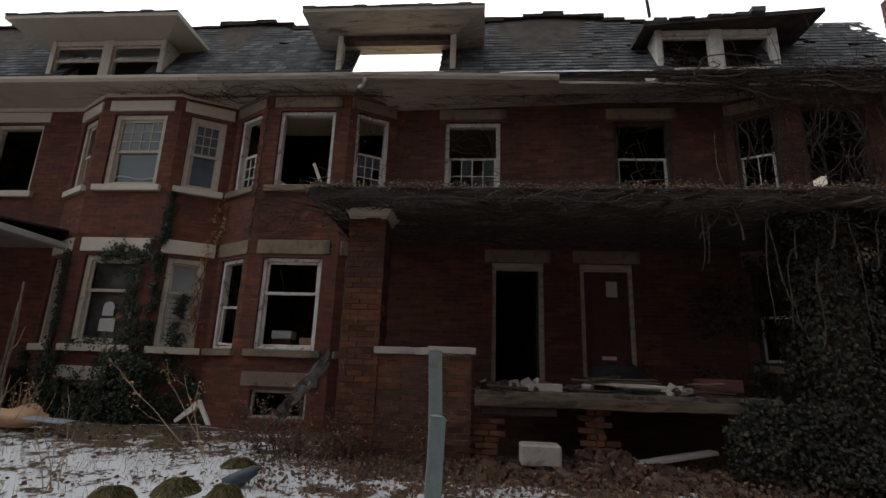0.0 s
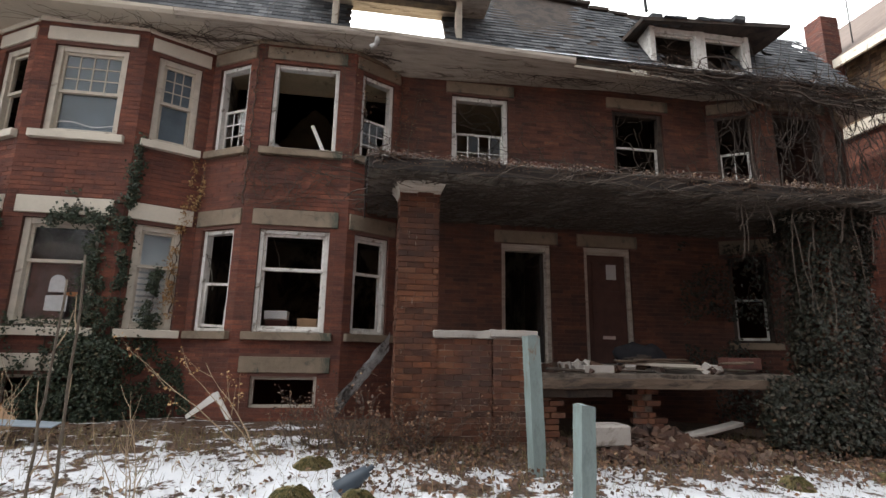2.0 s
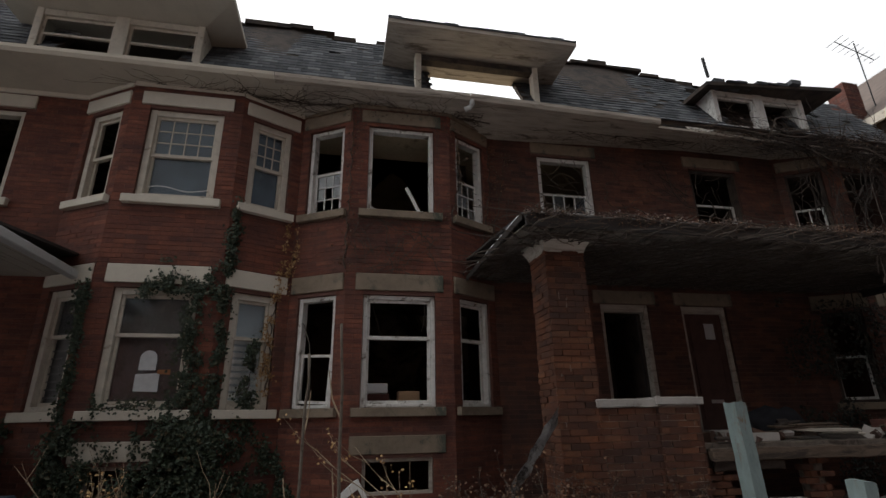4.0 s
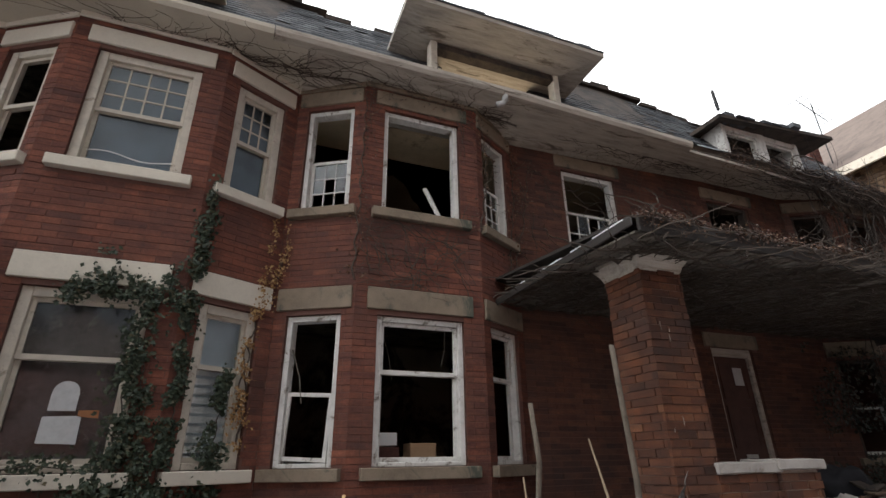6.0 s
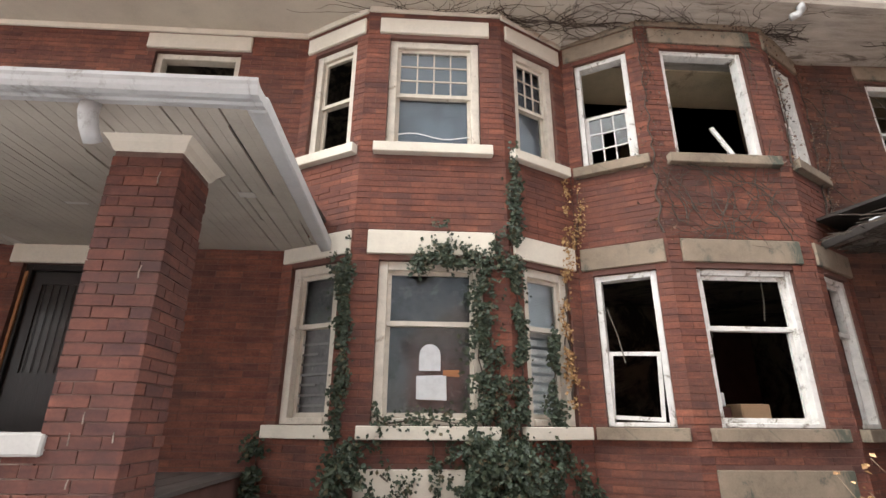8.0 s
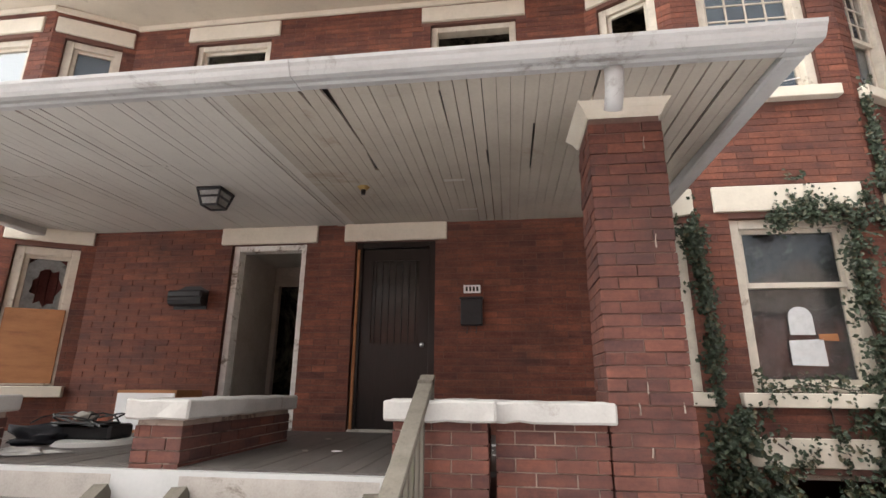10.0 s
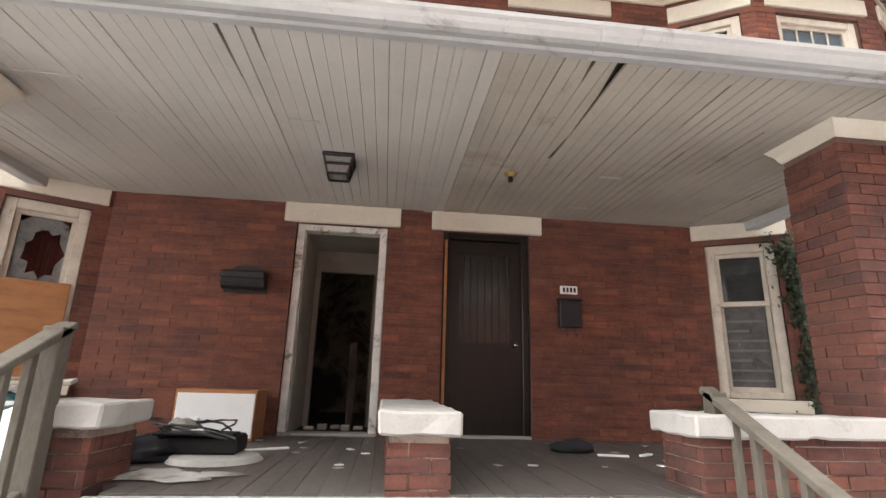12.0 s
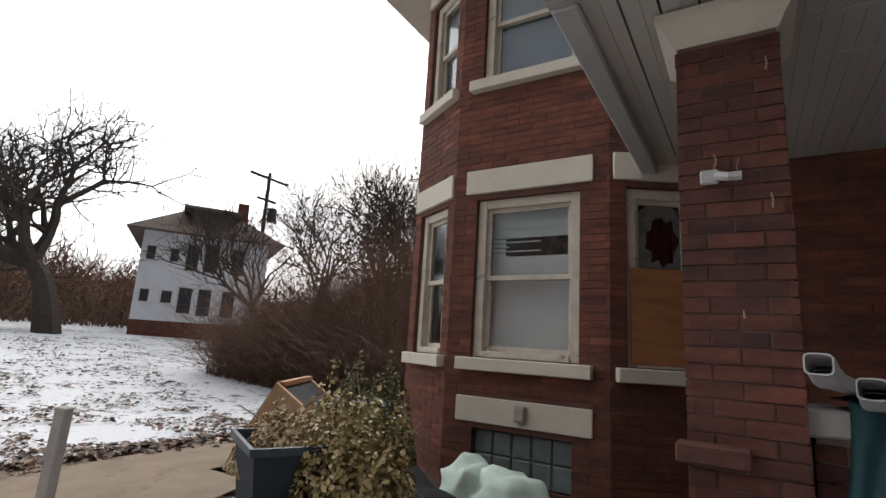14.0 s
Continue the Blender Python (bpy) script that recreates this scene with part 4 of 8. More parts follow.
def dormer(cx, hw, state):
    lab = {"whole": "cream-painted roof dormer with two sash windows", "open": "burnt-out cream roof dormer open to the sky", "ruin": "ruined grey roof dormer with vines inside its windows"}[state]
    d = thing("dormer", pose(cx, 9.15, 7.62), lab, "dormer", "roof dormers")
    pm = {"whole": "cream_trim", "open": "cream_trim", "ruin": "white"}[state]
    z0, z1 = 0.12, 1.02
    posts = (-hw, 0, hw) if state != "open" else (-hw, hw)
    for x in posts:
        part("post", box(x - 0.12 if x > -hw else x, 0, z0, x + 0.12 if x < hw else x, 0.2, z1 + 0.02, b=0.01), M[pm], d)
    for s in (-1, 1):
        if state == "open":
            continue
        bm = bmesh.new()
        a = [(0.0, z0 - 0.2), (0.0, z1), (1.0, z1), (0.25, z0 - 0.2)]
        v0 = [bm.verts.new((s * hw, y + 0.203, z)) for y, z in a]
        v1 = [bm.verts.new((s * (hw - 0.06), y + 0.203, z)) for y, z in a]
        bm.faces.new(v0)
        bm.faces.new(v1[::-1])
        for i in range(4):
            bm.faces.new((v0[i], v0[(i + 1) % 4], v1[(i + 1) % 4], v1[i]))
        part("cheek", bm, M[pm], d)
    part("window_sill", box(-hw - 0.05, -0.05, z0 - 0.08, hw + 0.05, 0.22, z0 - 0.003, b=0.01), M[pm], d)
    part("header", box(-hw + 0.002, 0.01, z1 - 0.12, hw - 0.002, 0.19, z1 + 0.0), M["charred" if state == "open" else pm], d)
    # flat roof with wide overhang
    oh, f = 0.6, -0.62
    bm = bmesh.new()
    top = 1.14
    ragged = 0.0
    if state == "ruin":
        f, top, ragged = -0.4, 0.98, 1.0
    slabz = [(-hw - oh + 0.3 * ragged, f + 0.15 * ragged, top - 0.04 * ragged), (hw + oh + 0.1 * ragged, f, top + 0.1 * ragged), (hw + oh, 0.75, top + 0.02), (-hw - oh + 0.2 * ragged, 0.75, top - 0.1 * ragged)]
    lo = [bm.verts.new(p) for p in [(-hw - 0.02, 0.0, z1 + 0.025), (hw + 0.02, 0.0, z1 + 0.025), (hw + 0.02, 0.7, z1 + 0.025), (-hw - 0.02, 0.7, z1 + 0.025)]]
    md = [bm.verts.new(p) for p in slabz]
    tp = [bm.verts.new((p[0], p[1], p[2] + 0.09)) for p in slabz]
    bm.faces.new(lo)
    bm.faces.new(tp)
    for a, b in ((lo, md), (md, tp)):
        for i in range(4):
            bm.faces.new((a[i], a[(i + 1) % 4], b[(i + 1) % 4], b[i]))
    part("roof_overhang", bm, M[{"whole": "soffit", "open": "grey_board", "ruin": "charred"}[state]], d)
    rng = random.Random(cx)
    for i in range(14):
        x = -hw - oh + i * (2 * hw + 2 * oh) / 14
        tilt = ragged * (0.1 * i / 13 - 0.05)
        if ragged and i < 2:
            continue
        bm = box(x, f - 0.02 + ragged * rng.uniform(-0.08, 0.2), top + 0.085 + tilt, x + (2 * hw + 2 * oh) / 14 - 0.002, 0.8, top + 0.11 + tilt + rng.uniform(0.0, 0.035 + 0.06 * ragged))
        part("roof_strip", bm, M["slate"], d)
    if state != "open":
        for s in (-1, 1):
            xa, xb = (s * 0.12, s * (hw - 0.12))
            xa, xb = min(xa, xb), max(xa, xb)
            bm = bmesh.new()
            bx(bm, xa, 0.06, z0, xa + 0.04, 0.1, z1 - 0.12)
            bx(bm, xb - 0.04, 0.06, z0, xb, 0.1, z1 - 0.12)
            bx(bm, xa, 0.061, z1 - 0.17, xb, 0.099, z1 - 0.121)
            bx(bm, xa, 0.061, z0, xb, 0.099, z0 + 0.045)
            if state == "whole":
                bx(bm, xa, 0.061, 0.52, xb, 0.099, 0.56)
            sash = part("sash", bm, M[pm], d)
            if state == "whole":
                p = part("pane", box(xa + 0.04, 0.075, 0.56, xb - 0.04, 0.08, z1 - 0.17), M["glass"], sash)
                p.visible_shadow = False
        # added black backing and floor stand for the attic's darkness
        part("dark_backing", box(-hw + 0.07, 0.75, z0 - 0.3, hw - 0.07, 0.8, z1 + 0.02), M["black_wood"], d)
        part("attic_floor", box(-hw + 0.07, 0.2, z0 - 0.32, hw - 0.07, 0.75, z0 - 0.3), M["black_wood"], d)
    return d


dormer(DORMERS[0][0], DORMERS[0][1], "whole")
dormer(DORMERS[1][0], DORMERS[1][1], "open")
dormer(DORMERS[2][0], DORMERS[2][1], "ruin")


# ---- ground ----
def ground():
    xs = sorted({*[x * 0.5 for x in range(-90, 50)], *[-45 - 3 * i for i in range(30)], *[25 + 3 * i for i in range(30)], -2500, -900, -300, 300, 900, 2500})
    ys = sorted({*[y * 0.5 for y in range(-14, 40)], *[-7 - 3 * i for i in range(25)], *[20 + 3 * i for i in range(30)], -2500, -900, -300, 300, 900, 2500})
    vs = [(x, y, gz(x, y) + 0.05 * (noise.noise((x * 0.6, y * 0.6, 0)) + 0.5 * noise.noise((x * 1.9, y * 1.9, 3)))) for y in ys for x in xs]
    n = len(xs)
    fs = [(j * n + i, j * n + i + 1, (j + 1) * n + i + 1, (j + 1) * n + i) for j in range(len(ys) - 1) for i in range(n - 1)]
    o = raw_mesh("ground", vs, fs, M["ground"])
    o.data.polygons.foreach_set("use_smooth", [True] * len(fs))
    tagged(o, "lawn of dead grass and leaves under patchy snow", "ground", kind="structure")


ground()

# a peeled stretch of soffit, in slivers
g = random.Random(88)
for k in range(16):
    x, y = -14.3 + 2.3 * k / 16 + g.uniform(-0.1, 0.1), 8.47 + g.uniform(0.0, 0.2)
    l, w = g.uniform(0.2, 0.75), g.uniform(0.015, 0.06)
    bm = bmesh.new()
    slab(bm, [(x, y), (x + l * 0.4, y - w * 0.6), (x + l, y + g.uniform(-0.03, 0.03)), (x + l * 0.55, y + w), (x + l * 0.2, y + w * 0.7)], 6.985 + 0.001 * k, 7.03 + 0.001 * k)
    tagged(mesh_ob("eave_gap", bm, M["charred" if k % 3 else "grey_board"]), "dark rotten boards where the soffit has peeled away", "eave", kind="structure")


# ---- porches ----
def porch_roof(mid, x0, x1, front, zf, zw, mats, label, gaps=()):
    """Boarded ceiling, rim boards and low roof of one porch."""
    bm = bmesh.new()
    n = int((x1 - x0) / 0.088)
    rng = random.Random(label)
    ruined = mats[0] == "ruined_ceiling"
    halves = []
    for i in range(n):
        xa = x0 + (x1 - x0) * i / n
        xb = x0 + (x1 - x0) * (i + 1) / n - (0.0025 if not ruined else 0.006)
        g = rng.uniform(-0.002, 0.002) if not ruined else rng.uniform(-0.02, 0.01)
        right = xa > mid + 0.1
        if not ruined:
            if (i < 7 or i > n - 8) and i % 2:
                xb -= 0.009
        if right and not ruined:
            xb -= 0.0005 if rng.random() < 0.75 else 0.004
        elif not ruined and rng.random() < 0.3:
            xb -= 0.0015
        cuts = sorted((y0, y1, w0, w1) for x, y0, y1, w0, w1 in gaps if xa <= x < xa + (x1 - x0) / n)
        strips, at = [], front
        for y0, y1, w0, w1 in cuts:
            if y0 > at + 0.02:
                strips.append((at, y0, 0.0, 0.0))
            strips.append((y0, y1, w0, w1))
            at = y1
        strips.append((at, WALL - 0.01, 0.0, 0.0))
        for ya, yb, w0, w1 in strips:
            za, zb = [zf + (zw - zf) * (v - front) / (WALL - front) + g for v in (ya, yb)]
            lo = [(xa, ya, za), (xb - w0, ya, za), (xb - w1, yb, zb), (xa, yb, zb)]
            v = [bm.verts.new(p) for p in lo] + [bm.verts.new((p[0], p[1], p[2] + 0.02)) for p in lo]
            f = [bm.faces.new([v[k] for k in q]) for q in ((0, 1, 2, 3), (4, 7, 6, 5), (0, 4, 5, 1), (1, 5, 6, 2), (2, 6, 7, 3), (3, 7, 4, 0))]
            if right:
                halves += f
    for f in halves:
        f.material_index = 1
    c = mesh_ob("porch_ceiling", bm, M[mats[0]])
    c.data.materials.append(M[mats[1]])
    tagged(c, label, "ceiling", kind="structure")
    bm = bmesh.new()
    lift = 0.1 if ruined else 0.0
    lo = [(x0 - 0.02, front - 0.02, zf + 0.07 + lift), (x1 + 0.02, front - 0.02, zf + 0.07 + lift), (x1 + 0.02, WALL, zf + 0.40 + lift), (x0 - 0.02, WALL, zf + 0.40 + lift)]
    v = [bm.verts.new(p) for p in lo] + [bm.verts.new((p[0], p[1], p[2] - 0.035)) for p in lo]
    for q in ((0, 1, 2, 3), (4, 7, 6, 5), (0, 4, 5, 1), (1, 5, 6, 2), (2, 6, 7, 3), (3, 7, 4, 0)):
        bm.faces.new([v[k] for k in q])
    r = mesh_ob("porch_roof", bm, M["black_wood"])
    return tagged(r, "low porch roof with dark felt roofing", "porch roof", kind="structure")


XC0, XC1 = -15.36, -8.14
porch_roof(MID_C + 0.1, XC0, XC1, 6.26, 3.76, 3.83, ("ceiling_white", "ceiling_dirty"), "white-painted boarded porch ceiling, dirtier on one half",
           ((-10.80, 6.27, 6.62, 0.055, 0.02), (-10.80, 6.62, 7.1, 0.02, 0.006), (-10.86, 7.25, 7.6, 0.01, 0.03), (-13.0, 6.27, 6.8, 0.022, 0.004), (-12.87, 6.27, 6.6, 0.016, 0.004),
            (-11.03, 6.27, 6.5, 0.025, 0.004), (-8.66, 7.3, 8.2, 0.012, 0.02), (-8.27, 8.2, 8.9, 0.014, 0.03), (-8.4, 6.5, 7.6, 0.012, 0.012), (-14.5, 6.75, 7.25, 0.02, 0.008),
            (-11.72, 6.27, 6.6, 0.03, 0.012), (-9.5, 6.9, 7.7, 0.014, 0.01), (-9.85, 7.3, 7.6, 0.014, 0.006), (-10.1, 6.4, 6.9, 0.012, 0.004), (-9.15, 6.3, 7.2, 0.01, 0.014)))
bm = bmesh.new()
slope = (3.83 - 3.76) / (WALL - 6.26)
v = [bm.verts.new((x, y, 3.76 + slope * (y - 6.26) + dz)) for y in (6.27, 9.19) for x in (MID_C + 0.05, MID_C + 0.14) for dz in (-0.012, 0.004)]
for q in ((0, 2, 3, 1), (4, 5, 7, 6), (0, 4, 6, 2), (1, 3, 7, 5), (0, 1, 5, 4), (2, 6, 7, 3)):
    bm.faces.new([v[k] for k in q])
tagged(mesh_ob("ceiling_batten", bm, M["ceiling_white"]), "flat batten between two halves of a porch ceiling", "trim", kind="structure")
# white gutter along the front
PROF = [(6.262, 3.735), (6.20, 3.722), (6.18, 3.73), (6.13, 3.718), (6.095, 3.722), (6.075, 3.745), (6.065, 3.77), (6.05, 3.785), (6.045, 3.805), (6.06, 3.812), (6.07, 3.795), (6.12, 3.785), (6.262, 3.80)]
gut = thing("porch_gutter", pose(0, 0, 0), "white aluminium gutter along the porch roof with a joint sleeve", "gutter", kind="structure")
extrude_x("gutter_run", PROF, -15.5, -8.02, "gutter", "", "", kind="", parent=gut)
for x in (-15.42, -10.98, -8.12):
    extrude_x("joint_sleeve", [(y + (-0.006 if y < 6.2 else 0), z - 0.004) for y, z in PROF], x - 0.05, x + 0.05, "gutter", "", "", kind="", parent=gut)
for x0, x1 in ((-15.5, -15.36), (-8.14, -8.02)):
    o = mesh_ob("rim_board", box(x0, 6.265, 3.725, x1, 9.19, 3.84, b=0.012), M["gutter"])
    tagged(o, "white metal-clad side edge of the porch roof", "trim", kind="structure")
XA0, XA1 = -2.3, 5.42
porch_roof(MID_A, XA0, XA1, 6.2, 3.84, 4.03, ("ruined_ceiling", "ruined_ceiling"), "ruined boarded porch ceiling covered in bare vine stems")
for a in ((XA0, 6.14, 3.83, XA1, 6.178, 4.0), (XA0 - 0.045, 6.18, 3.9, XA0 - 0.022, 9.19, 3.995), (XA1 + 0.022, 6.14, 3.83, XA1 + 0.06, 9.19, 4.0)):
    tagged(mesh_ob("rim_board", box(*a, b=0.01), M["black_wood"]), "rotten dark edge board of a porch roof", "trim", kind="structure")


def column(x, y, w, z1, label, zbase):
    squat = 0.82 if zbase > 0.35 else 1.0
    z1 += 0.05 if squat < 1 and x > MID_C else 0.0
    c = brick_block("porch_column", x - w / 2, x + w / 2, y, y + w, zbase, z1, label, "column", "flr", "porch columns", mortar="mortar_shadow", rough=0.009 if x > -5 else 0.005)
    g = random.Random(x)
    bm = bmesh.new()
    for _ in range(6):
        dx, dz = g.uniform(-w * 0.42, w * 0.42), g.uniform(1.4, z1 - 0.2)
        h = g.uniform(0.03, 0.09)
        tube(bm, [(x + dx, y - 0.012, dz), (x + dx + g.uniform(-0.006, 0.006), y - 0.016, dz + h * 0.5), (x + dx + g.uniform(-0.008, 0.008), y - 0.012, dz + h)], 0.005, 0.003, seg=5)
    part("mortar_smears", bm, M["mortar"], c)["kind"] = "stuff"
    bm = bmesh.new()
    ring = [(0.0, 0.0), (0.012, 0.02), (0.03, 0.07), (0.07, 0.13), (0.085, 0.15), (0.085, 0.2)]
    last = None
    for o, dz in ring:
        q = [bm.verts.new(p) for p in ((x - w / 2 - o, y - o, z1 + dz * squat), (x + w / 2 + o, y - o, z1 + dz * squat), (x + w / 2 + o, y + w + o, z1 + dz * squat), (x - w / 2 - o, y + w + o, z1 + dz * squat))]
        if last:
            for i in range(4):
                bm.faces.new((last[i], last[(i + 1) % 4], q[(i + 1) % 4], q[i]))
        else:
            bm.faces.new(q)
        last = q
    bm.faces.new(last)
    part("capital", bm, M["cream" if x < -5 else "grey_board"], c, "flared cream-painted capital" if x < -5 else "grey flaking capital")
    return c


column(-8.91, 6.70, 0.46, 3.62, "purple-red brick porch column with chipped mortar", 0.4)
column(-14.74, 6.63, 0.44, 3.58, "purple-red brick porch column by the downspouts", 0.4)
column(-1.605, 6.68, 0.52, 3.72, "red brick porch column under a vine-covered porch roof", 0.3)
column(4.6, 6.68, 0.48, 3.72, "brick porch column wrapped in ivy", 0.2)


def parapet(x0, x1, y0, y1, z1, label, sides="flr", z0=0.4, cope="coping", over=0.05, th=0.12):
    p = brick_block("parapet", x0, x1, y0, y1, z0, z1 - th, label, "parapet", sides, rough=0.009 if cope == "concrete" else 0.005)
    part("coping", worn(x0 - over, y0 - over, z1 - th + 0.003, x1 + over, y1 + over, z1, x0), M[cope], p, "chipped white-painted coping" if cope == "coping" else "grey stone coping")
    return p


parapet(-9.78, -9.15, 6.72, 6.95, 1.88, "brick porch parapet with a white coping", "fb")
parapet(-10.36, -9.82, 6.62, 7.0, 1.885, "short brick porch pier with a white coping", "flrb")
parapet(-12.0, -11.68, 6.66, 8.2, 1.87, "brick dividing wall between two porch stairs", "flr", over=0.05)
parapet(-13.75, -13.38, 6.66, 7.1, 1.875, "short brick porch pier with a white coping", "flrb")
parapet(-14.5, -13.8, 6.74, 6.97, 1.86, "brick porch parapet with a white coping", "fb")
parapet(-1.35, -0.635, 6.70, 6.95, 1.94, "red brick porch parapet with a grey coping", "f", z0=0.3, cope="concrete", th=0.1)
parapet(-0.625, -0.1, 6.66, 6.98, 1.96, "red brick porch pier with a grey coping", "flr", z0=0.3, cope="concrete", th=0.1)
# porch floors
bm = bmesh.new()
for i in range(50):
    x = -14.9 + i * 0.123
    bx(bm, x, 6.66 if -13.4 < x < -10.45 else 6.85, 1.45, x + 0.119, 9.19, 1.48 + random.uniform(-0.002, 0.002))
f = mesh_ob("porch_floor", bm, M["porch_floor"])
tagged(f, "worn grey-painted boarded porch floor", "floor", kind="structure")
part("edge_board", box(-13.36, 6.60, 1.30, -10.4, 6.655, 1.47), M["gutter"], f, "flaking white edge board")
tagged(mesh_ob("porch_base", box(-14.9, 6.98, 0.3, -8.78, 9.15, 1.44), M["mortar_dark"]), "dark brick base under the porch floor", "wall", kind="structure")
bm = worn(-0.06, 6.72, 1.31, 3.75, 9.19, 1.43, 7, 0.02, 0.16)
sl = mesh_ob("porch_slab", bm, M["slab_grime"])
tagged(sl, "broken concrete porch slab strewn with rubble", "floor", kind="structure")


# ---- doors ----
def door_frame(x, paint, label, name):
    top = 2.14 if x < -5 else 2.205
    d = thing(name, pose(x, WALL, FLOOR1), label, "door", kind="structure")
    bm = bmesh.new()
    bx(bm, -0.478, 0.05, 0, -0.40, 0.2, top, b=0.006)
    bx(bm, 0.40, 0.05, 0, 0.478, 0.2, top, b=0.006)
    bx(bm, -0.40, 0.051, 2.07, 0.40, 0.2, top - 0.002, b=0.006)
    part("door_frame", bm, M[paint], d)
    part("threshold", box(-0.47, 0.0, -0.02, 0.47, 0.24, 0.025, b=0.006), M["concrete"], d)
    return d


def panel_leaf(bm, w, h, panels):
    bx(bm, 0, 0, 0, w, 0.04, h, b=0.004)
    for a, b, c, e in panels:
        for s in ((a, c, a + 0.03, e), (b - 0.03, c, b, e), (a + 0.03, c, b - 0.03, c + 0.03), (a + 0.03, e - 0.03, b - 0.03, e)):
            bx(bm, s[0], -0.012, s[1], s[2], 0.0, s[3])
    return bm


M["vestibule"] = surf("chalky_white_vestibule_paint", (0.26, 0.24, 0.21), 0.8, 0.2, 2.5, 40, 0.2, stain=(0.33, 0.29, 0.24), stain_at=0.62)
M["rubber"] = surf("black_cable_rubber", (0.02, 0.02, 0.021), 0.55, 0.2, 10, 60, 0.1)
M["dark_glass"] = surf("sooty_door_glass", (0.025, 0.023, 0.021), 0.16, 0.3, 4, 30, 0.05, stain=(0.06, 0.058, 0.055), stain_at=0.6)
M["brass"] = surf("worn_brass", (0.45, 0.33, 0.14), 0.35, 0.2, 10, 60, 0.05, metal=1.0)
M["steel"] = surf("dull_steel", (0.55, 0.55, 0.54), 0.35, 0.15, 10, 60, 0.05, metal=1.0)
d = door_frame(-12.56, "white", "open doorway with a chipped white frame and a pale vestibule", "door_1")
part("jamb_lining", box(-0.405, 0.2, 0, -0.39, 1.1, 2.1), M["vestibule"], d)
part("jamb_lining", box(0.39, 0.2, 0, 0.405, 1.1, 2.1), M["vestibule"], d)
part("inner_head", box(-0.389, 1.05, 1.83, 0.389, 1.12, 2.4), M["vestibule"], d)
bm = bmesh.new()
bx(bm, -0.389, 1.04, 0, -0.33, 1.14, 1.83)
bx(bm, 0.33, 1.04, 0, 0.389, 1.14, 1.83)
part("inner_frame", bm, M["vestibule"], d)
part("vestibule_ceiling", box(-0.405, 0.2, 2.101, 0.405, 1.1, 2.13), M["vestibule"], d)
part("loose_board", box(0.12, 0.75, 0.0, 0.2, 0.78, 0.95), M["charred"], d)
for i in range(5):
    part("rubbish", box(-0.3 + i * 0.13, 0.55 + 0.1 * (i % 3), 0.0, -0.2 + i * 0.13, 0.66 + 0.1 * (i % 3), 0.04 + 0.02 * (i % 2), b=0.01), M["concrete"], d)
d = door_frame(-10.99, "door_dark", "closed dark storm door with a dull window pane", "door_2")
bm = bmesh.new()
bx(bm, -0.40, 0.09, 0.02, -0.28, 0.13, 2.06)
bx(bm, 0.28, 0.09, 0.02, 0.40, 0.13, 2.06)
bx(bm, -0.28, 0.09, 0.02, 0.28, 0.13, 0.95)
bx(bm, -0.28, 0.09, 1.92, 0.28, 0.13, 2.06)
leaf = part("door_leaf", bm, M["door_dark"], d)
part("pane", box(-0.28, 0.108, 0.95, 0.28, 0.113, 1.92), M["dark_glass"], leaf)
for i in range(7):
    part("grille_bar", tube(bmesh.new(), [(-0.24 + i * 0.08, 0.095, 0.95), (-0.24 + i * 0.08, 0.095, 1.92)], 0.005, seg=5), M["rubber"], leaf)
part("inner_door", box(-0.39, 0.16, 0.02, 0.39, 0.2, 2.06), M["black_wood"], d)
part("stop_board", box(-0.46, 0.03, 0.02, -0.43, 0.05, 2.05), M["ply"], d, "bare orange timber stop")
bm = bmesh.new()
bmesh.ops.create_uvsphere(bm, u_segments=10, v_segments=6, radius=0.028, matrix=Matrix.Translation((0.33, 0.06, 0.93)))
part("door_knob", bm, M["steel"], d, "shiny steel knob", smooth=True)
d = door_frame(0.69, "grey_board", "open doorway into a dark burnt house", "door_3")
part("jamb_lining", box(0.39, 0.2, 0, 0.405, 1.3, 2.1), M["charred"], d)
part("jamb_lining", box(-0.405, 0.2, 0, -0.39, 1.3, 2.1), M["charred"], d)
part("door_leaf", panel_leaf(bmesh.new(), 0.04, 2.0, ()), M["black_wood"], d).matrix_local = pose(0.36, 0.25, 0.03, 0, 0, 0)
d = door_frame(2.31, "grey_board", "closed red-brown panelled door with a paper notice", "door_4")
o = part("door_leaf", panel_leaf(bmesh.new(), 0.79, 2.04, ((0.1, 0.69, 0.15, 0.42), (0.1, 0.69, 0.6, 1.25), (0.1, 0.69, 1.35, 1.92))), M["door_red"], d)
o.matrix_local = pose(-0.395, 0.1, 0.03)
part("notice", box(0.0, 0.080, 1.6, 0.2, 0.086, 1.89), M["old_paper"], d, "white paper notice")
part("mail_slot", box(-0.12, 0.08, 0.47, 0.13, 0.087, 0.53), M["steel"], d, "dull metal mail slot")

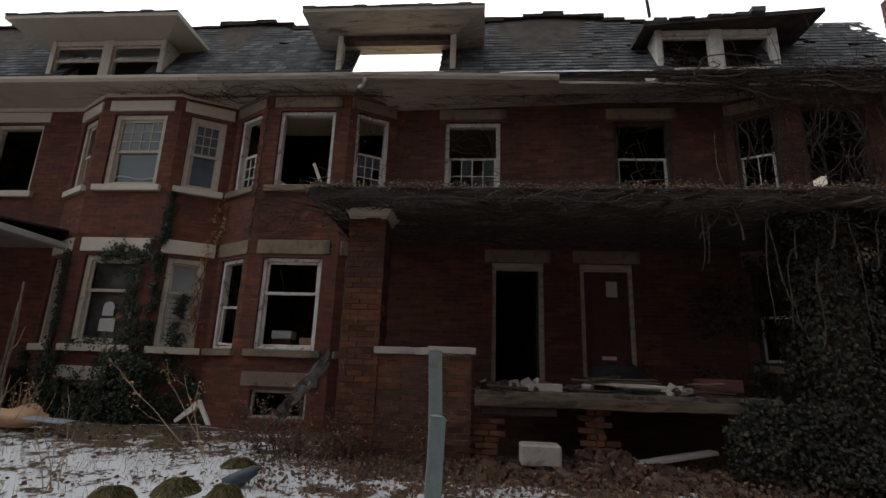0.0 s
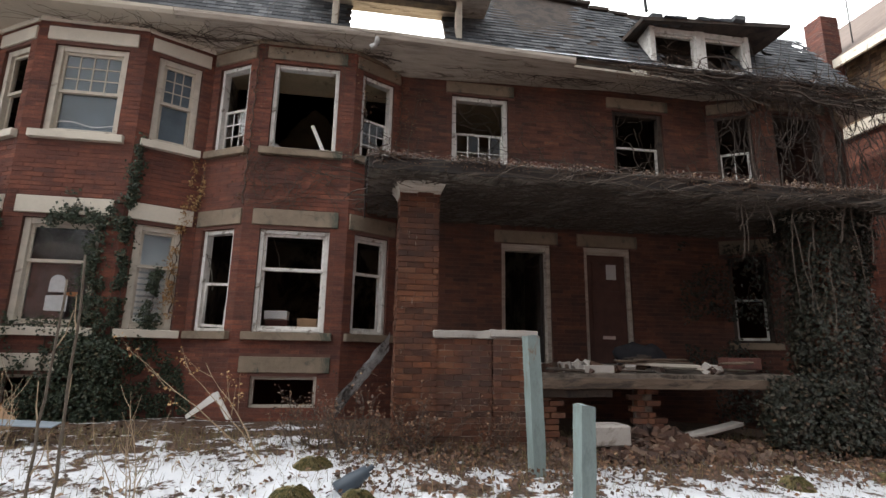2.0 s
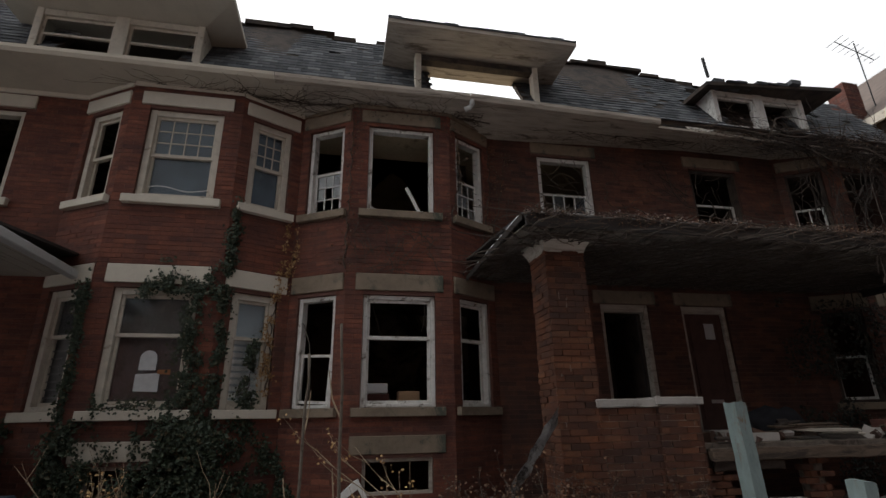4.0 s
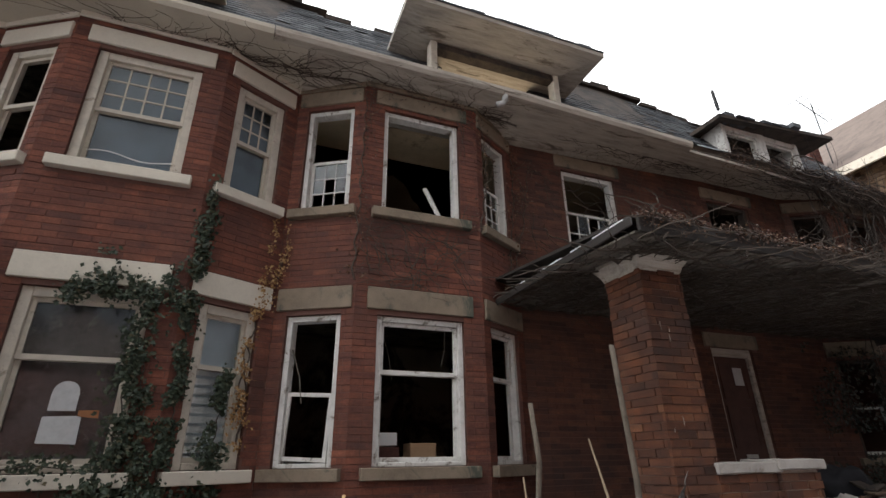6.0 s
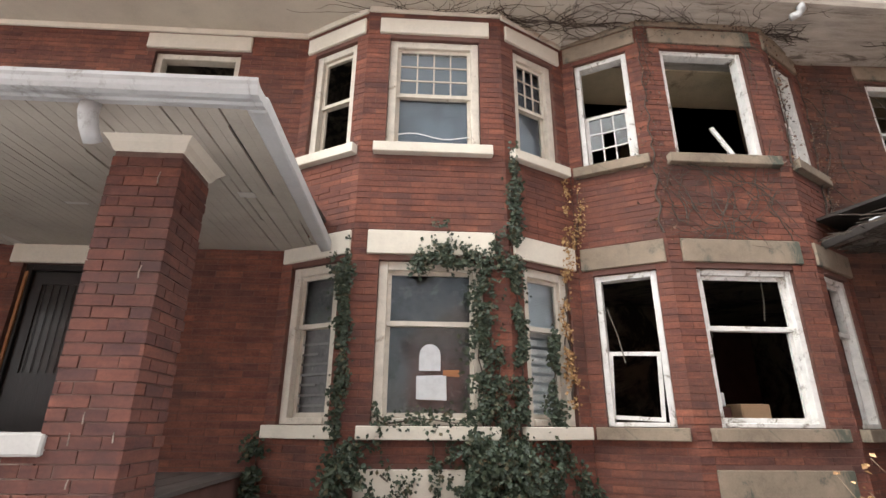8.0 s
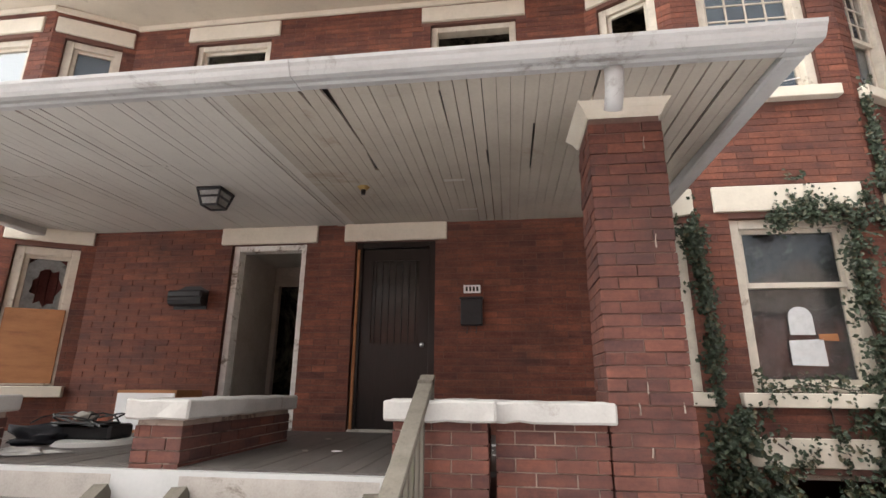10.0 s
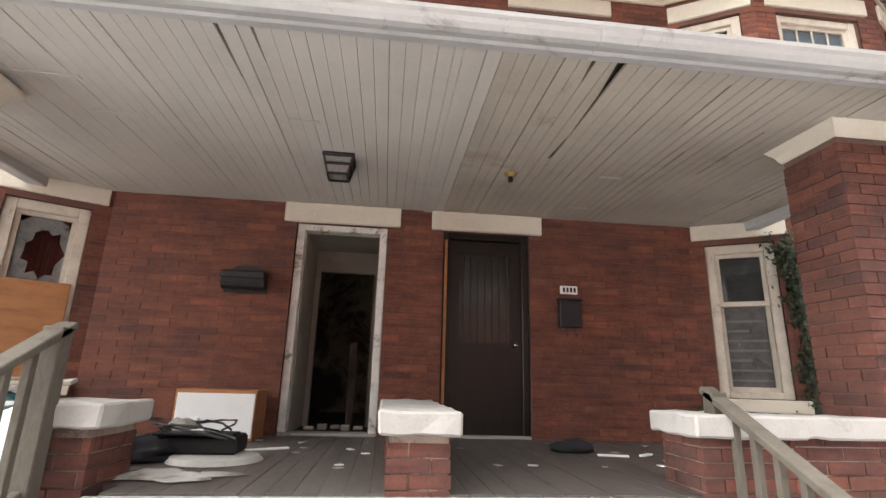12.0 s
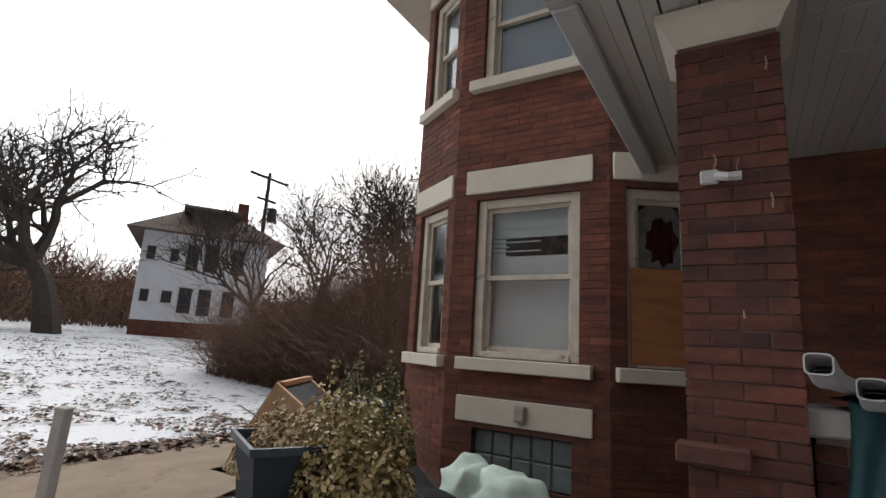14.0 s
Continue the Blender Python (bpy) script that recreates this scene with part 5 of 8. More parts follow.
# glass block basement lights
M["block_glass"] = surf("dusty_glass_block", (0.16, 0.19, 0.19), 0.25, 0.3, 6, 40, 0.1, spec=0.6)
for key in ("1", "2", "3"):
    o = thing("window_%d" % (count["window"] + 1), pose(BAYS[key], BAY, 0.78), "basement window under a stone band", "window", kind="structure")
    count["window"] += 1
    if key == "3":
        part("mortar_bed", box(-0.5, 0.09, 0, 0.5, 0.14, 0.47), M["mortar"], o)
        for i in range(5):
            for j in range(2):
                part("glass_block", box(-0.49 + i * 0.2, 0.06, 0.01 + j * 0.23, -0.30 + i * 0.2, 0.1, 0.23 + j * 0.23, b=0.012), M["block_glass"], o)
    else:
        bm = bmesh.new()
        for a in ((-0.5, 0, -0.45, 0.47), (0.45, 0, 0.5, 0.47), (-0.45, 0.42, 0.45, 0.47), (-0.45, 0, 0.45, 0.04)):
            bx(bm, a[0], 0.06, a[1], a[2], 0.12, a[3])
        part("window_frame", bm, M["grey_board"], o)
o = thing("basement_void", pose(0, 0, 0), "dark cellar under the houses", "cellar", kind="structure")
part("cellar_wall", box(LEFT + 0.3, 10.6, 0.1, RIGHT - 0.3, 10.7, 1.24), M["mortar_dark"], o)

# plywood in the lower half of the porch-side window
o = mesh_ob("plywood_board", box(-0.30, 0.03, 1.96, 0.30, 0.05, 2.83, b=0.003), M["ply"])
bay_mid = (BAYS["3"] + (HALF + REACH) / 2, (WALL + BAY) / 2)
o.matrix_world = pose(bay_mid[0], bay_mid[1], 0, 0, 0, math.degrees(math.atan2(WALL - BAY, REACH - HALF)))
tagged(o, "orange plywood sheet nailed over half a window", "plywood")
# papers in the sheeted window
for i, (x, z, w, h, mt) in enumerate(((-6.92, 2.46, 0.22, 0.27, "old_paper"), (-6.9, 2.17, 0.31, 0.25, "old_paper"), (-6.70, 2.40, 0.17, 0.07, "ply"))):
    bm = bmesh.new()
    if i == 0:
        pts = [(-w / 2, 0), (w / 2, 0), (w / 2, h * 0.6)] + [(w / 2 * math.cos(k * math.pi / 8), h * (0.6 + 0.4 * math.sin(k * math.pi / 8))) for k in range(1, 8)] + [(-w / 2, h * 0.6)]
    else:
        pts = [(-w / 2, 0.01), (w / 2, 0), (w * 0.48, h), (-w / 2, h * 0.95)]
    poly_prism(bm, pts, BAY + 0.132, BAY + 0.134)
    for v in bm.verts:
        v.co.x += x
        v.co.z += z
    tagged(mesh_ob("paper_sheet" if i < 2 else "tan_scrap", bm, M[mt]), "white paper sheet stuck behind a window" if i < 2 else "small tan cardboard scrap stuck behind a window", "paper")

# ---- stairs and rails ----
for x0, x1 in ((-13.36, -12.06), (-11.62, -10.42)):
    st = thing("front_stairs", pose((x0 + x1) / 2, 6.6, gz(-12, 5.5)), "worn wooden front steps up to the porch", "stairs", "front stairs", kind="structure")
    w = (x1 - x0) / 2
    for i in range(5):
        z = 1.48 - 0.18 * (i + 1) - gz(-12, 5.5)
        part("tread", box(-w, -0.27 * (i + 1), z - 0.035, w, -0.27 * i + 0.02, z, b=0.006), M["porch_floor"], st)
        part("riser", box(-w, -0.27 * i - 0.002, z - 0.001, w, -0.27 * i + 0.018, z + 0.145), M["concrete"], st, "flaking pale riser")
    for s in (-1, 1):
        bm = bmesh.new()
        tube(bm, [(s * (w - 0.03), 0.0, 0.75), (s * (w - 0.03), -1.35, -0.12)], 0.07, seg=4)
        part("stringer", bm, M["rail_wood"], st)


def stair_rail(x, y, ztop, run, label):
    """Sloping timber hand rail with balusters down to the lawn."""
    r = thing("stair_rail", pose(x, y, 1.0), label, "railing", "stair rails")
    drop = run * 0.52
    part("top_post", box(-0.045, -0.045, -0.3, 0.045, 0.045, ztop - 1.0, b=0.005), M["rail_wood"], r)
    part("bottom_post", box(-0.045, -run - 0.045, -0.75, 0.045, -run + 0.045, ztop - 1.0 - drop, b=0.005), M["rail_wood"], r)
    bm = box(-0.045, 0, -0.02, 0.045, math.hypot(run, drop) + 0.2, 0.02, b=0.005)
    o = part("hand_rail", bm, M["rail_wood"], r, "grey top rail greened with algae")
    ang = math.degrees(math.atan2(drop, run))
    o.matrix_local = Matrix.Translation((0, 0.07, ztop - 0.985)) @ pose(0, 0, 0, 0, 0, 180) @ pose(0, 0, 0, -ang, 0, 0)
    bm = box(-0.02, 0, -0.03, 0.02, math.hypot(run, drop), 0.03, b=0.004)
    o = part("bottom_rail", bm, M["rail_wood"], r)
    o.matrix_local = Matrix.Translation((0, 0.0, ztop - 1.72)) @ pose(0, 0, 0, 0, 0, 180) @ pose(0, 0, 0, -ang, 0, 0)
    n = int(run / 0.14)
    for i in range(1, n):
        yy = -run * i / n
        zt = ztop - 1.0 + 0.52 * yy
        o = part("baluster", box(-0.018, yy - 0.02, zt - 0.74, 0.018, yy + 0.02, zt - 0.01, b=0.003), M["rail_wood"], r)
    return r


stair_rail(-10.19, 6.72, 2.0, 1.55, "grey weathered timber stair rail beside the porch steps")
stair_rail(-13.58, 6.58, 2.22, 1.55, "grey weathered timber stair rail, its top end cut raw")

# ---- porch fittings ----
M["lamp_glass"] = surf("clouded_lamp_glass", (0.2, 0.2, 0.19), 0.2, 0.3, 10, 40, 0.05)
lamp = thing("porch_lamp", pose(-12.5, 7.9, 3.795), "black square porch ceiling lamp with clouded glass", "lamp")
part("canopy", box(-0.13, -0.13, -0.03, 0.13, 0.13, 0.0, b=0.008), M["iron"], lamp)
for sx in (-1, 1):
    for sy in (-1, 1):
        part("bar", tube(bmesh.new(), [(sx * 0.115, sy * 0.115, -0.03), (sx * 0.08, sy * 0.08, -0.17)], 0.011, seg=4), M["iron"], lamp)
for z, r in ((-0.17, 0.08), (-0.09, 0.1)):
    for s in (-1, 1):
        part("bar", box(-r, s * r - 0.009, z - 0.009, r, s * r + 0.009, z + 0.009), M["iron"], lamp)
        part("bar", box(s * r - 0.009, -r, z - 0.0085, s * r + 0.009, r, z + 0.0085), M["iron"], lamp)
bm = bmesh.new()
a = [bm.verts.new((sx * 0.105, sy * 0.105, -0.032)) for sx, sy in ((-1, -1), (1, -1), (1, 1), (-1, 1))]
b = [bm.verts.new((sx * 0.074, sy * 0.074, -0.165)) for sx, sy in ((-1, -1), (1, -1), (1, 1), (-1, 1))]
for i in range(4):
    bm.faces.new((a[i], a[(i + 1) % 4], b[(i + 1) % 4], b[i]))
bm.faces.new(b)
part("glass_shade", bm, M["lamp_glass"], lamp, "clouded glass")
o = thing("lamp_socket", pose(-11.03, 7.97, 3.795), "bare brown lamp socket on the porch ceiling", "lamp socket")
bm = bmesh.new()
bmesh.ops.create_cone(bm, cap_ends=True, segments=14, radius1=0.035, radius2=0.06, depth=0.03, matrix=Matrix.Translation((0, 0, -0.015)))
part("base", bm, M["brass"], o)
bm = bmesh.new()
bmesh.ops.create_cone(bm, cap_ends=True, segments=12, radius1=0.02, radius2=0.024, depth=0.05, matrix=Matrix.Translation((0, 0, -0.05)))
part("socket", bm, M["door_dark"], o)
for x, y, w, l in ((-13.88, 8.8, 0.3, 0.04), (-10.1, 8.75, 0.22, 0.04), (-14.25, 6.95, 0.5, 0.05), (-14.0, 7.4, 0.36, 0.05), (-10.15, 7.9, 0.2, 0.05), (-12.7, 7.3, 0.22, 0.03), (-8.55, 7.6, 0.14, 0.1)):
    o = mesh_ob("ceiling_patch", box(x - w / 2, y - l / 2, 3.757 + (y - 6.36) * 0.0247, x + w / 2, y + l / 2, 3.77 + (y - 6.36) * 0.0247, b=0.003), M["ceiling_white"])
    tagged(o, "small white batten patch on a porch ceiling", "trim", kind="structure")


def mailbox(x, z, w, h, style):
    o = thing("mailbox", pose(x, WALL - 0.005, z), "black metal mailbox with an arched top" if style else "slim black metal mailbox with paper hooks", "mailbox")
    if style:
        bm = bmesh.new()
        pts = [(-w / 2, 0.04), (w / 2, 0.04), (w / 2, h * 0.82), (w * 0.22, h), (-w * 0.22, h), (-w / 2, h * 0.82)]
        poly_prism(bm, pts, -0.015, 0.004)
        part("back_plate", bm, M["iron"], o)
        bm = bmesh.new()
        tube(bm, [(-w / 2, -0.08, h * 0.45), (w / 2, -0.08, h * 0.45)], 0.075, seg=10)
        part("box", bm, M["iron"], o)
        part("lid", box(-w / 2 - 0.008, -0.165, h * 0.5, w / 2 + 0.008, -0.01, h * 0.78, b=0.02), M["iron"], o)
    else:
        part("box", box(-w / 2, -0.07, 0.04, w / 2, 0.003, h - 0.06, b=0.008), M["iron"], o)
        part("lid", box(-w / 2 - 0.012, -0.085, h - 0.075, w / 2 + 0.012, 0.003, h - 0.045, b=0.008), M["iron"], o)
        for s in (-1, 1):
            bm = bmesh.new()
            tube(bm, [(s * 0.05, -0.03, 0.05), (s * 0.05, -0.035, -0.03), (s * 0.05, -0.07, -0.05), (s * 0.05, -0.09, -0.03)], 0.005, seg=5)
            part("hook", bm, M["iron"], o)
    return o


mailbox(-13.48, 2.79, 0.42, 0.32, True)
mailbox(-10.09, 2.57, 0.24, 0.40, False)
pl = mesh_ob("number_plate", box(-10.18, WALL - 0.03, 2.975, -9.99, WALL + 0.0, 3.065, b=0.004), M["paper"])
tagged(pl, "small white house number plate with worn dark figures", "number plate")
for i in range(4):
    part("figure", box(-10.155 + i * 0.04, WALL - 0.034, 2.995, -10.132 + i * 0.04, WALL - 0.0295, 3.045), M["door_dark"], pl)
o = thing("downspout_elbow", pose(-9.05, 6.26, 3.73), "white metal downspout elbow hanging below the gutter", "downspout")
bm = bmesh.new()
tube(bm, [(0, 0, 0.02), (0, 0, -0.06), (0, 0.03, -0.13), (0, 0.10, -0.2)], 0.055, seg=8)
part("elbow", bm, M["gutter"], o, smooth=True)
o = thing("downspout_elbow", pose(-14.75, 6.24, 3.73), "white metal gutter outlet under the porch gutter", "downspout")
bm = bmesh.new()
tube(bm, [(0, 0, 0.02), (0, 0, -0.05)], 0.06, seg=4)
part("elbow", bm, M["gutter"], o)
o = thing("gutter_elbow", pose(-2.26, 8.33, 7.06), "broken white downspout elbow on the eave", "downspout")
bm = bmesh.new()
tube(bm, [(0, 0, 0.0), (0, 0.0, -0.08), (-0.04, 0.02, -0.14), (-0.12, 0.05, -0.17)], 0.05, seg=8)
part("elbow", bm, M["gutter"], o, smooth=True)
o = thing("floodlight", pose(-14.83, 6.62, 2.87), "white plastic lamp bracket on a brick column", "bracket")
part("plate", box(-0.04, -0.02, -0.035, 0.04, 0.005, 0.035, b=0.008), M["gutter"], o)
bm = bmesh.new()
tube(bm, [(0.03, -0.02, 0), (0.08, -0.05, -0.02), (0.13, -0.05, -0.02)], 0.022, seg=7)
part("arm", bm, M["gutter"], o)
o = thing("meter_box", pose(-16.58, BAY - 0.02, 1.36), "small grey plastic junction box on a stone band", "junction box")
part("body", box(-0.055, -0.05, 0, 0.055, 0.0, 0.15, b=0.008), M["concrete"], o)
part("cover", box(-0.045, -0.06, 0.02, 0.045, -0.051, 0.13, b=0.004), M["concrete"], o)
# corbel brick at the foot of the column
o = mesh_ob("loose_brick", box(-15.0, 6.52, 1.60, -14.72, 6.63, 1.68, b=0.008), M["pier_brick"])
tagged(o, "single red brick jutting from a column", "brick")

# ---- things on the porch ----
def chest(x, y, z, w, d, h, rz):
    o = thing("drawer_cabinet", pose(x, y, z, 0, 0, rz), "small orange wood cabinet with a white door, lying on the porch", "cabinet")
    part("carcass", box(-w / 2, -d / 2 + 0.02, 0, w / 2, d / 2, h, b=0.005), M["ply"], o)
    dr = part("door", box(-w / 2 + 0.02, -d / 2, 0.03, w / 2 - 0.01, -d / 2 + 0.019, h - 0.03, b=0.004), M["paper"], o, "white laminate door")
    bm = bmesh.new()
    bmesh.ops.create_uvsphere(bm, u_segments=8, v_segments=5, radius=0.018, matrix=Matrix.Translation((-w * 0.18, -d / 2 - 0.01, h * 0.42)))
    part("knob", bm, M["steel"], dr)
    return o


chest(-13.45, 8.85, 1.482, 0.66, 0.5, 0.42, 2)
M["green_cloth"] = surf("dark_green_tarpaulin", (0.026, 0.088, 0.098), 0.5, 0.35, 4, 50, 0.3)
M["pale_cloth"] = surf("pale_mint_bedding", (0.55, 0.66, 0.58), 0.85, 0.12, 4, 50, 0.3)
M["blue_cloth"] = surf("blue_plastic", (0.03, 0.09, 0.33), 0.5, 0.3, 5, 50, 0.2)
M["dark_cloth"] = surf("black_cloth", (0.018, 0.018, 0.022), 0.9, 0.3, 5, 50, 0.3)


def draped(name, x, y, z, w, d, h, mat, label, cat, seed, rough=0.35):
    """A crumpled soft bundle resting at z."""
    bm = bmesh.new()
    bmesh.ops.create_icosphere(bm, subdivisions=3, radius=1.0)
    for v in bm.verts:
        p = v.co.copy()
        n = 1 + rough * noise.noise(p * 1.7 + Vector((seed, 0, 0))) + rough * 0.5 * noise.noise(p * 4 + Vector((seed, 3, 0)))
        v.co = Vector((p.x * w / 2 * n, p.y * d / 2 * n, max(0.0, (p.z + 0.6) * h / 1.6 * n)))
    o = mesh_ob(name, bm, M[mat], smooth=True)
    o.matrix_world = pose(x, y, z)
    return tagged(o, label, cat)


junk = thing("appliance_wreck", pose(-13.25, 7.75, 1.482), "dismantled black appliance with cables and white scraps", "junk")
part("chassis", box(-0.34, -0.12, 0.03, 0.28, 0.16, 0.15, b=0.02), M["iron"], junk)
part("top_plate", box(-0.25, -0.16, 0.152, 0.26, 0.02, 0.17, b=0.005), M["iron"], junk)
for i in range(5):
    rng = random.Random(i)
    bm = bmesh.new()
    p = Vector((rng.uniform(-0.3, 0.2), rng.uniform(-0.15, 0.1), 0.17))
    pts = [p + Vector((0.09 * k * math.cos(i + 0.6 * k), 0.07 * k * math.sin(i + 0.5 * k), 0.06 * math.sin(k * 0.7))) for k in range(6)]
    part("cable", tube(bm, pts, 0.008, seg=5), M["rubber"], junk)
bm = bmesh.new()
bmesh.ops.create_cone(bm, cap_ends=True, segments=24, radius1=0.3, radius2=0.27, depth=0.03, matrix=Matrix.Translation((0.15, -0.1, 0.017)))
part("round_plate", bm, M["coping"], junk, "white enamel disc")
draped("crumpled_rag", -13.6, 7.6, 1.482, 0.5, 0.3, 0.12, "dark_cloth", "heap of dark rags on the porch floor", "rag", 3, 0.8)
draped("crumpled_plastic", -13.15, 7.05, 1.482, 0.5, 0.26, 0.025, "coping", "flattened white plastic sheet on the porch floor", "plastic sheet", 5, 0.9)
draped("pink_scrap", -13.4, 7.85, 1.65, 0.2, 0.16, 0.07, "vestibule", "pale scrap of foam on top of the junk", "scrap", 8)
draped("dark_garment", -10.45, 8.3, 1.482, 0.36, 0.2, 0.1, "dark_cloth", "dark garment dropped on the porch floor", "garment", 11)
for i, (x, y, l, rz) in enumerate(((-10.2, 8.05, 0.24, -12), (-9.9, 8.1, 0.18, 40), (-13.0, 8.1, 0.6, 30))):
    o = mesh_ob("white_strip", box(-l / 2, -0.02, 0, l / 2, 0.02, 0.015, b=0.003), M["paper"])
    o.matrix_world = pose(x, y, 1.482, 0, 0, rz)
    tagged(o, "white splintered strip on the porch floor", "strip")
for i in range(22):
    rng = random.Random(100 + i)
    x, y = rng.uniform(-13.2, -9.4), rng.uniform(7.2, 9.0)
    if -12.1 < x < -11.6:
        continue
    o = mesh_ob("paint_flake", box(-0.03, -0.02, 0, 0.03 * rng.uniform(0.4, 1.4), 0.02, 0.006), M["paper" if i % 2 else "concrete"])
    o.matrix_world = pose(x, y, 1.483, 0, 0, rng.uniform(0, 180))
    tagged(o, "flake of pale paint on the porch floor", "flake", "paint flakes")


def downspout(x, y, z, ln, rz, rx):
    o = thing("loose_downspout", pose(x, y, z, rx, 0, rz), "loose white rectangular downspout lying on the parapet", "downspout", "loose downspouts")
    ring = [(math.copysign(abs(math.cos(a)) ** 0.45, math.cos(a)), math.copysign(abs(math.sin(a)) ** 0.45, math.sin(a))) for a in [k * math.pi / 10 for k in range(20)]]

    def pipe(stations):
        bm = bmesh.new()
        shells = []
        for inset in (0.0, 0.005):
            shells.append([[bm.verts.new((x_ + u * (w_ - inset), y_, z_ + v * (h_ - inset))) for u, v in ring] for x_, y_, z_, w_, h_ in stations])
        for sh in shells:
            for a, b in zip(sh, sh[1:]):
                for k in range(20):
                    bm.faces.new((a[k], a[(k + 1) % 20], b[(k + 1) % 20], b[k]))
        for e in (0, -1):
            for k in range(20):
                bm.faces.new((shells[0][e][k], shells[0][e][(k + 1) % 20], shells[1][e][(k + 1) % 20], shells[1][e][k]))
        return bm

    part("pipe", pipe([(0, 0.14, 0, 0.038, 0.03), (0, ln, 0, 0.038, 0.03)]), M["gutter"], o)
    part("elbow", pipe([(0, 0.0, 0.035, 0.042, 0.036), (0, 0.06, 0.03, 0.043, 0.036), (0, 0.12, 0.008, 0.043, 0.036), (0, 0.2, 0.0, 0.043, 0.035)]), M["gutter"], o, "upturned white elbow")
    return o


downspout(-14.52, 6.14, 2.0, 1.0, -14, -4)
downspout(-14.38, 6.2, 1.93, 0.85, -12, -3)

# green tarpaulin hung over the parapet
bm = bmesh.new()
cols, rows = 26, 16
g = []
for i in range(cols + 1):
    u = i / cols
    row = []
    for j in range(rows + 1):
        v = j / rows
        x = -14.42 + (0.7 - 0.3 * max(0.0, v - 0.3)) * u + 0.03 * math.sin(v * 5 + u * 7)
        fold = 0.05 * math.sin(u * 13 + v * 3) + 0.04 * math.sin(u * 27 + v * 5) + 0.06 * noise.noise((u * 6, v * 5, 2))
        if v < 0.3:
            y, z = 6.95 - 0.35 * v / 0.3, 1.895 + 0.03 * abs(noise.noise((u * 5, v * 6, 9))) + (0.06 * max(0.0, 1 - abs(u - 0.62) / 0.08))
        else:
            y, z = 6.60 - 0.05 * (v - 0.3) + fold * (v - 0.2), 1.89 - 0.75 * (v - 0.3) / 0.7 + 0.04 * math.sin(u * 6)
        row.append(bm.verts.new((x, y, z)))
    g.append(row)
for i in range(cols):
    for j in range(rows):
        bm.faces.new((g[i][j], g[i + 1][j], g[i + 1][j + 1], g[i][j + 1]))
bmesh.ops.solidify(bm, geom=bm.faces[:], thickness=0.006)
tarp = thing("tarpaulin", pose(0, 0, 0), "dark green tarpaulin hung over the porch parapet", "tarpaulin")
part("sheet", bm, M["green_cloth"], tarp, smooth=True)
for k in range(4):
    bm = bmesh.new()
    bmesh.ops.create_cone(bm, cap_ends=True, segments=10, radius1=0.012, radius2=0.012, depth=0.008, matrix=pose(-14.36 + 0.17 * k, 6.79, 1.94, 0, 0, 0))
    part("eyelet", bm, M["steel"], tarp, "dull metal eyelet")
bm = bmesh.new()
poly_prism(bm, [(-0.16, 0.2), (-0.04, 0.12), (0.02, 0.17), (0.08, 0.15), (0.11, 0.46), (0.02, 0.42)], 0, 0.02)
o = mesh_ob("torn_board", bm, M["paper"])
o.matrix_world = pose(-13.75, 6.5, 1.42, -8, 0, 0)
tagged(o, "torn white board leaning on the parapet", "board")
o = mesh_ob("board_scrap", box(-0.3, -0.1, 0, 0.3, 0.1, 0.025, b=0.004), M["concrete"])
o.matrix_world = pose(-14.0, 6.95, 1.91, 4, -8, 20)
tagged(o, "grey board scrap lying on the parapet", "board")

# ---- ruined porch: piers, rubble, fallen boards ----
def crumbled_pier(x0, x1, z0, z1, lean, seed, label):
    """A pier whose bricks have shifted, spread towards its foot and lost their corners."""
    g = random.Random(seed)
    o = thing("brick_pier", pose((x0 + x1) / 2, 6.88, z0), label, "pier", "slab piers")
    n = int((z1 - z0) / 0.074)
    part("mortar_core", box(-(x1 - x0) / 2 + 0.05, -0.08, 0, (x1 - x0) / 2 - 0.05, 0.1, z1 - z0), M["slab_grime"], o)
    for k in range(n):
        u = k / n
        w = (x1 - x0) * (1.0 + 0.55 * (1 - u) ** 2)
        cx = lean * (1 - u) ** 2
        x = -w / 2 - (0.1 if k % 2 else 0.0)
        while x < w / 2 - 0.06:
            ln = g.choice((0.2, 0.2, 0.11))
            if g.random() < 0.9:
                b = new("brick", ORANGE_BRICK)
                b.parent = o
                b.matrix_local = pose(cx + x + ln / 2 + g.uniform(-0.012, 0.012), -0.12 - 0.1 * (1 - u) ** 2 + g.uniform(-0.025, 0.02), 0.037 + k * 0.074, 0, g.uniform(-3, 3), g.uniform(-9, 9)) @ Matrix.Diagonal((ln - 0.01, 0.1, 0.064, 1))
            x += ln
    return o


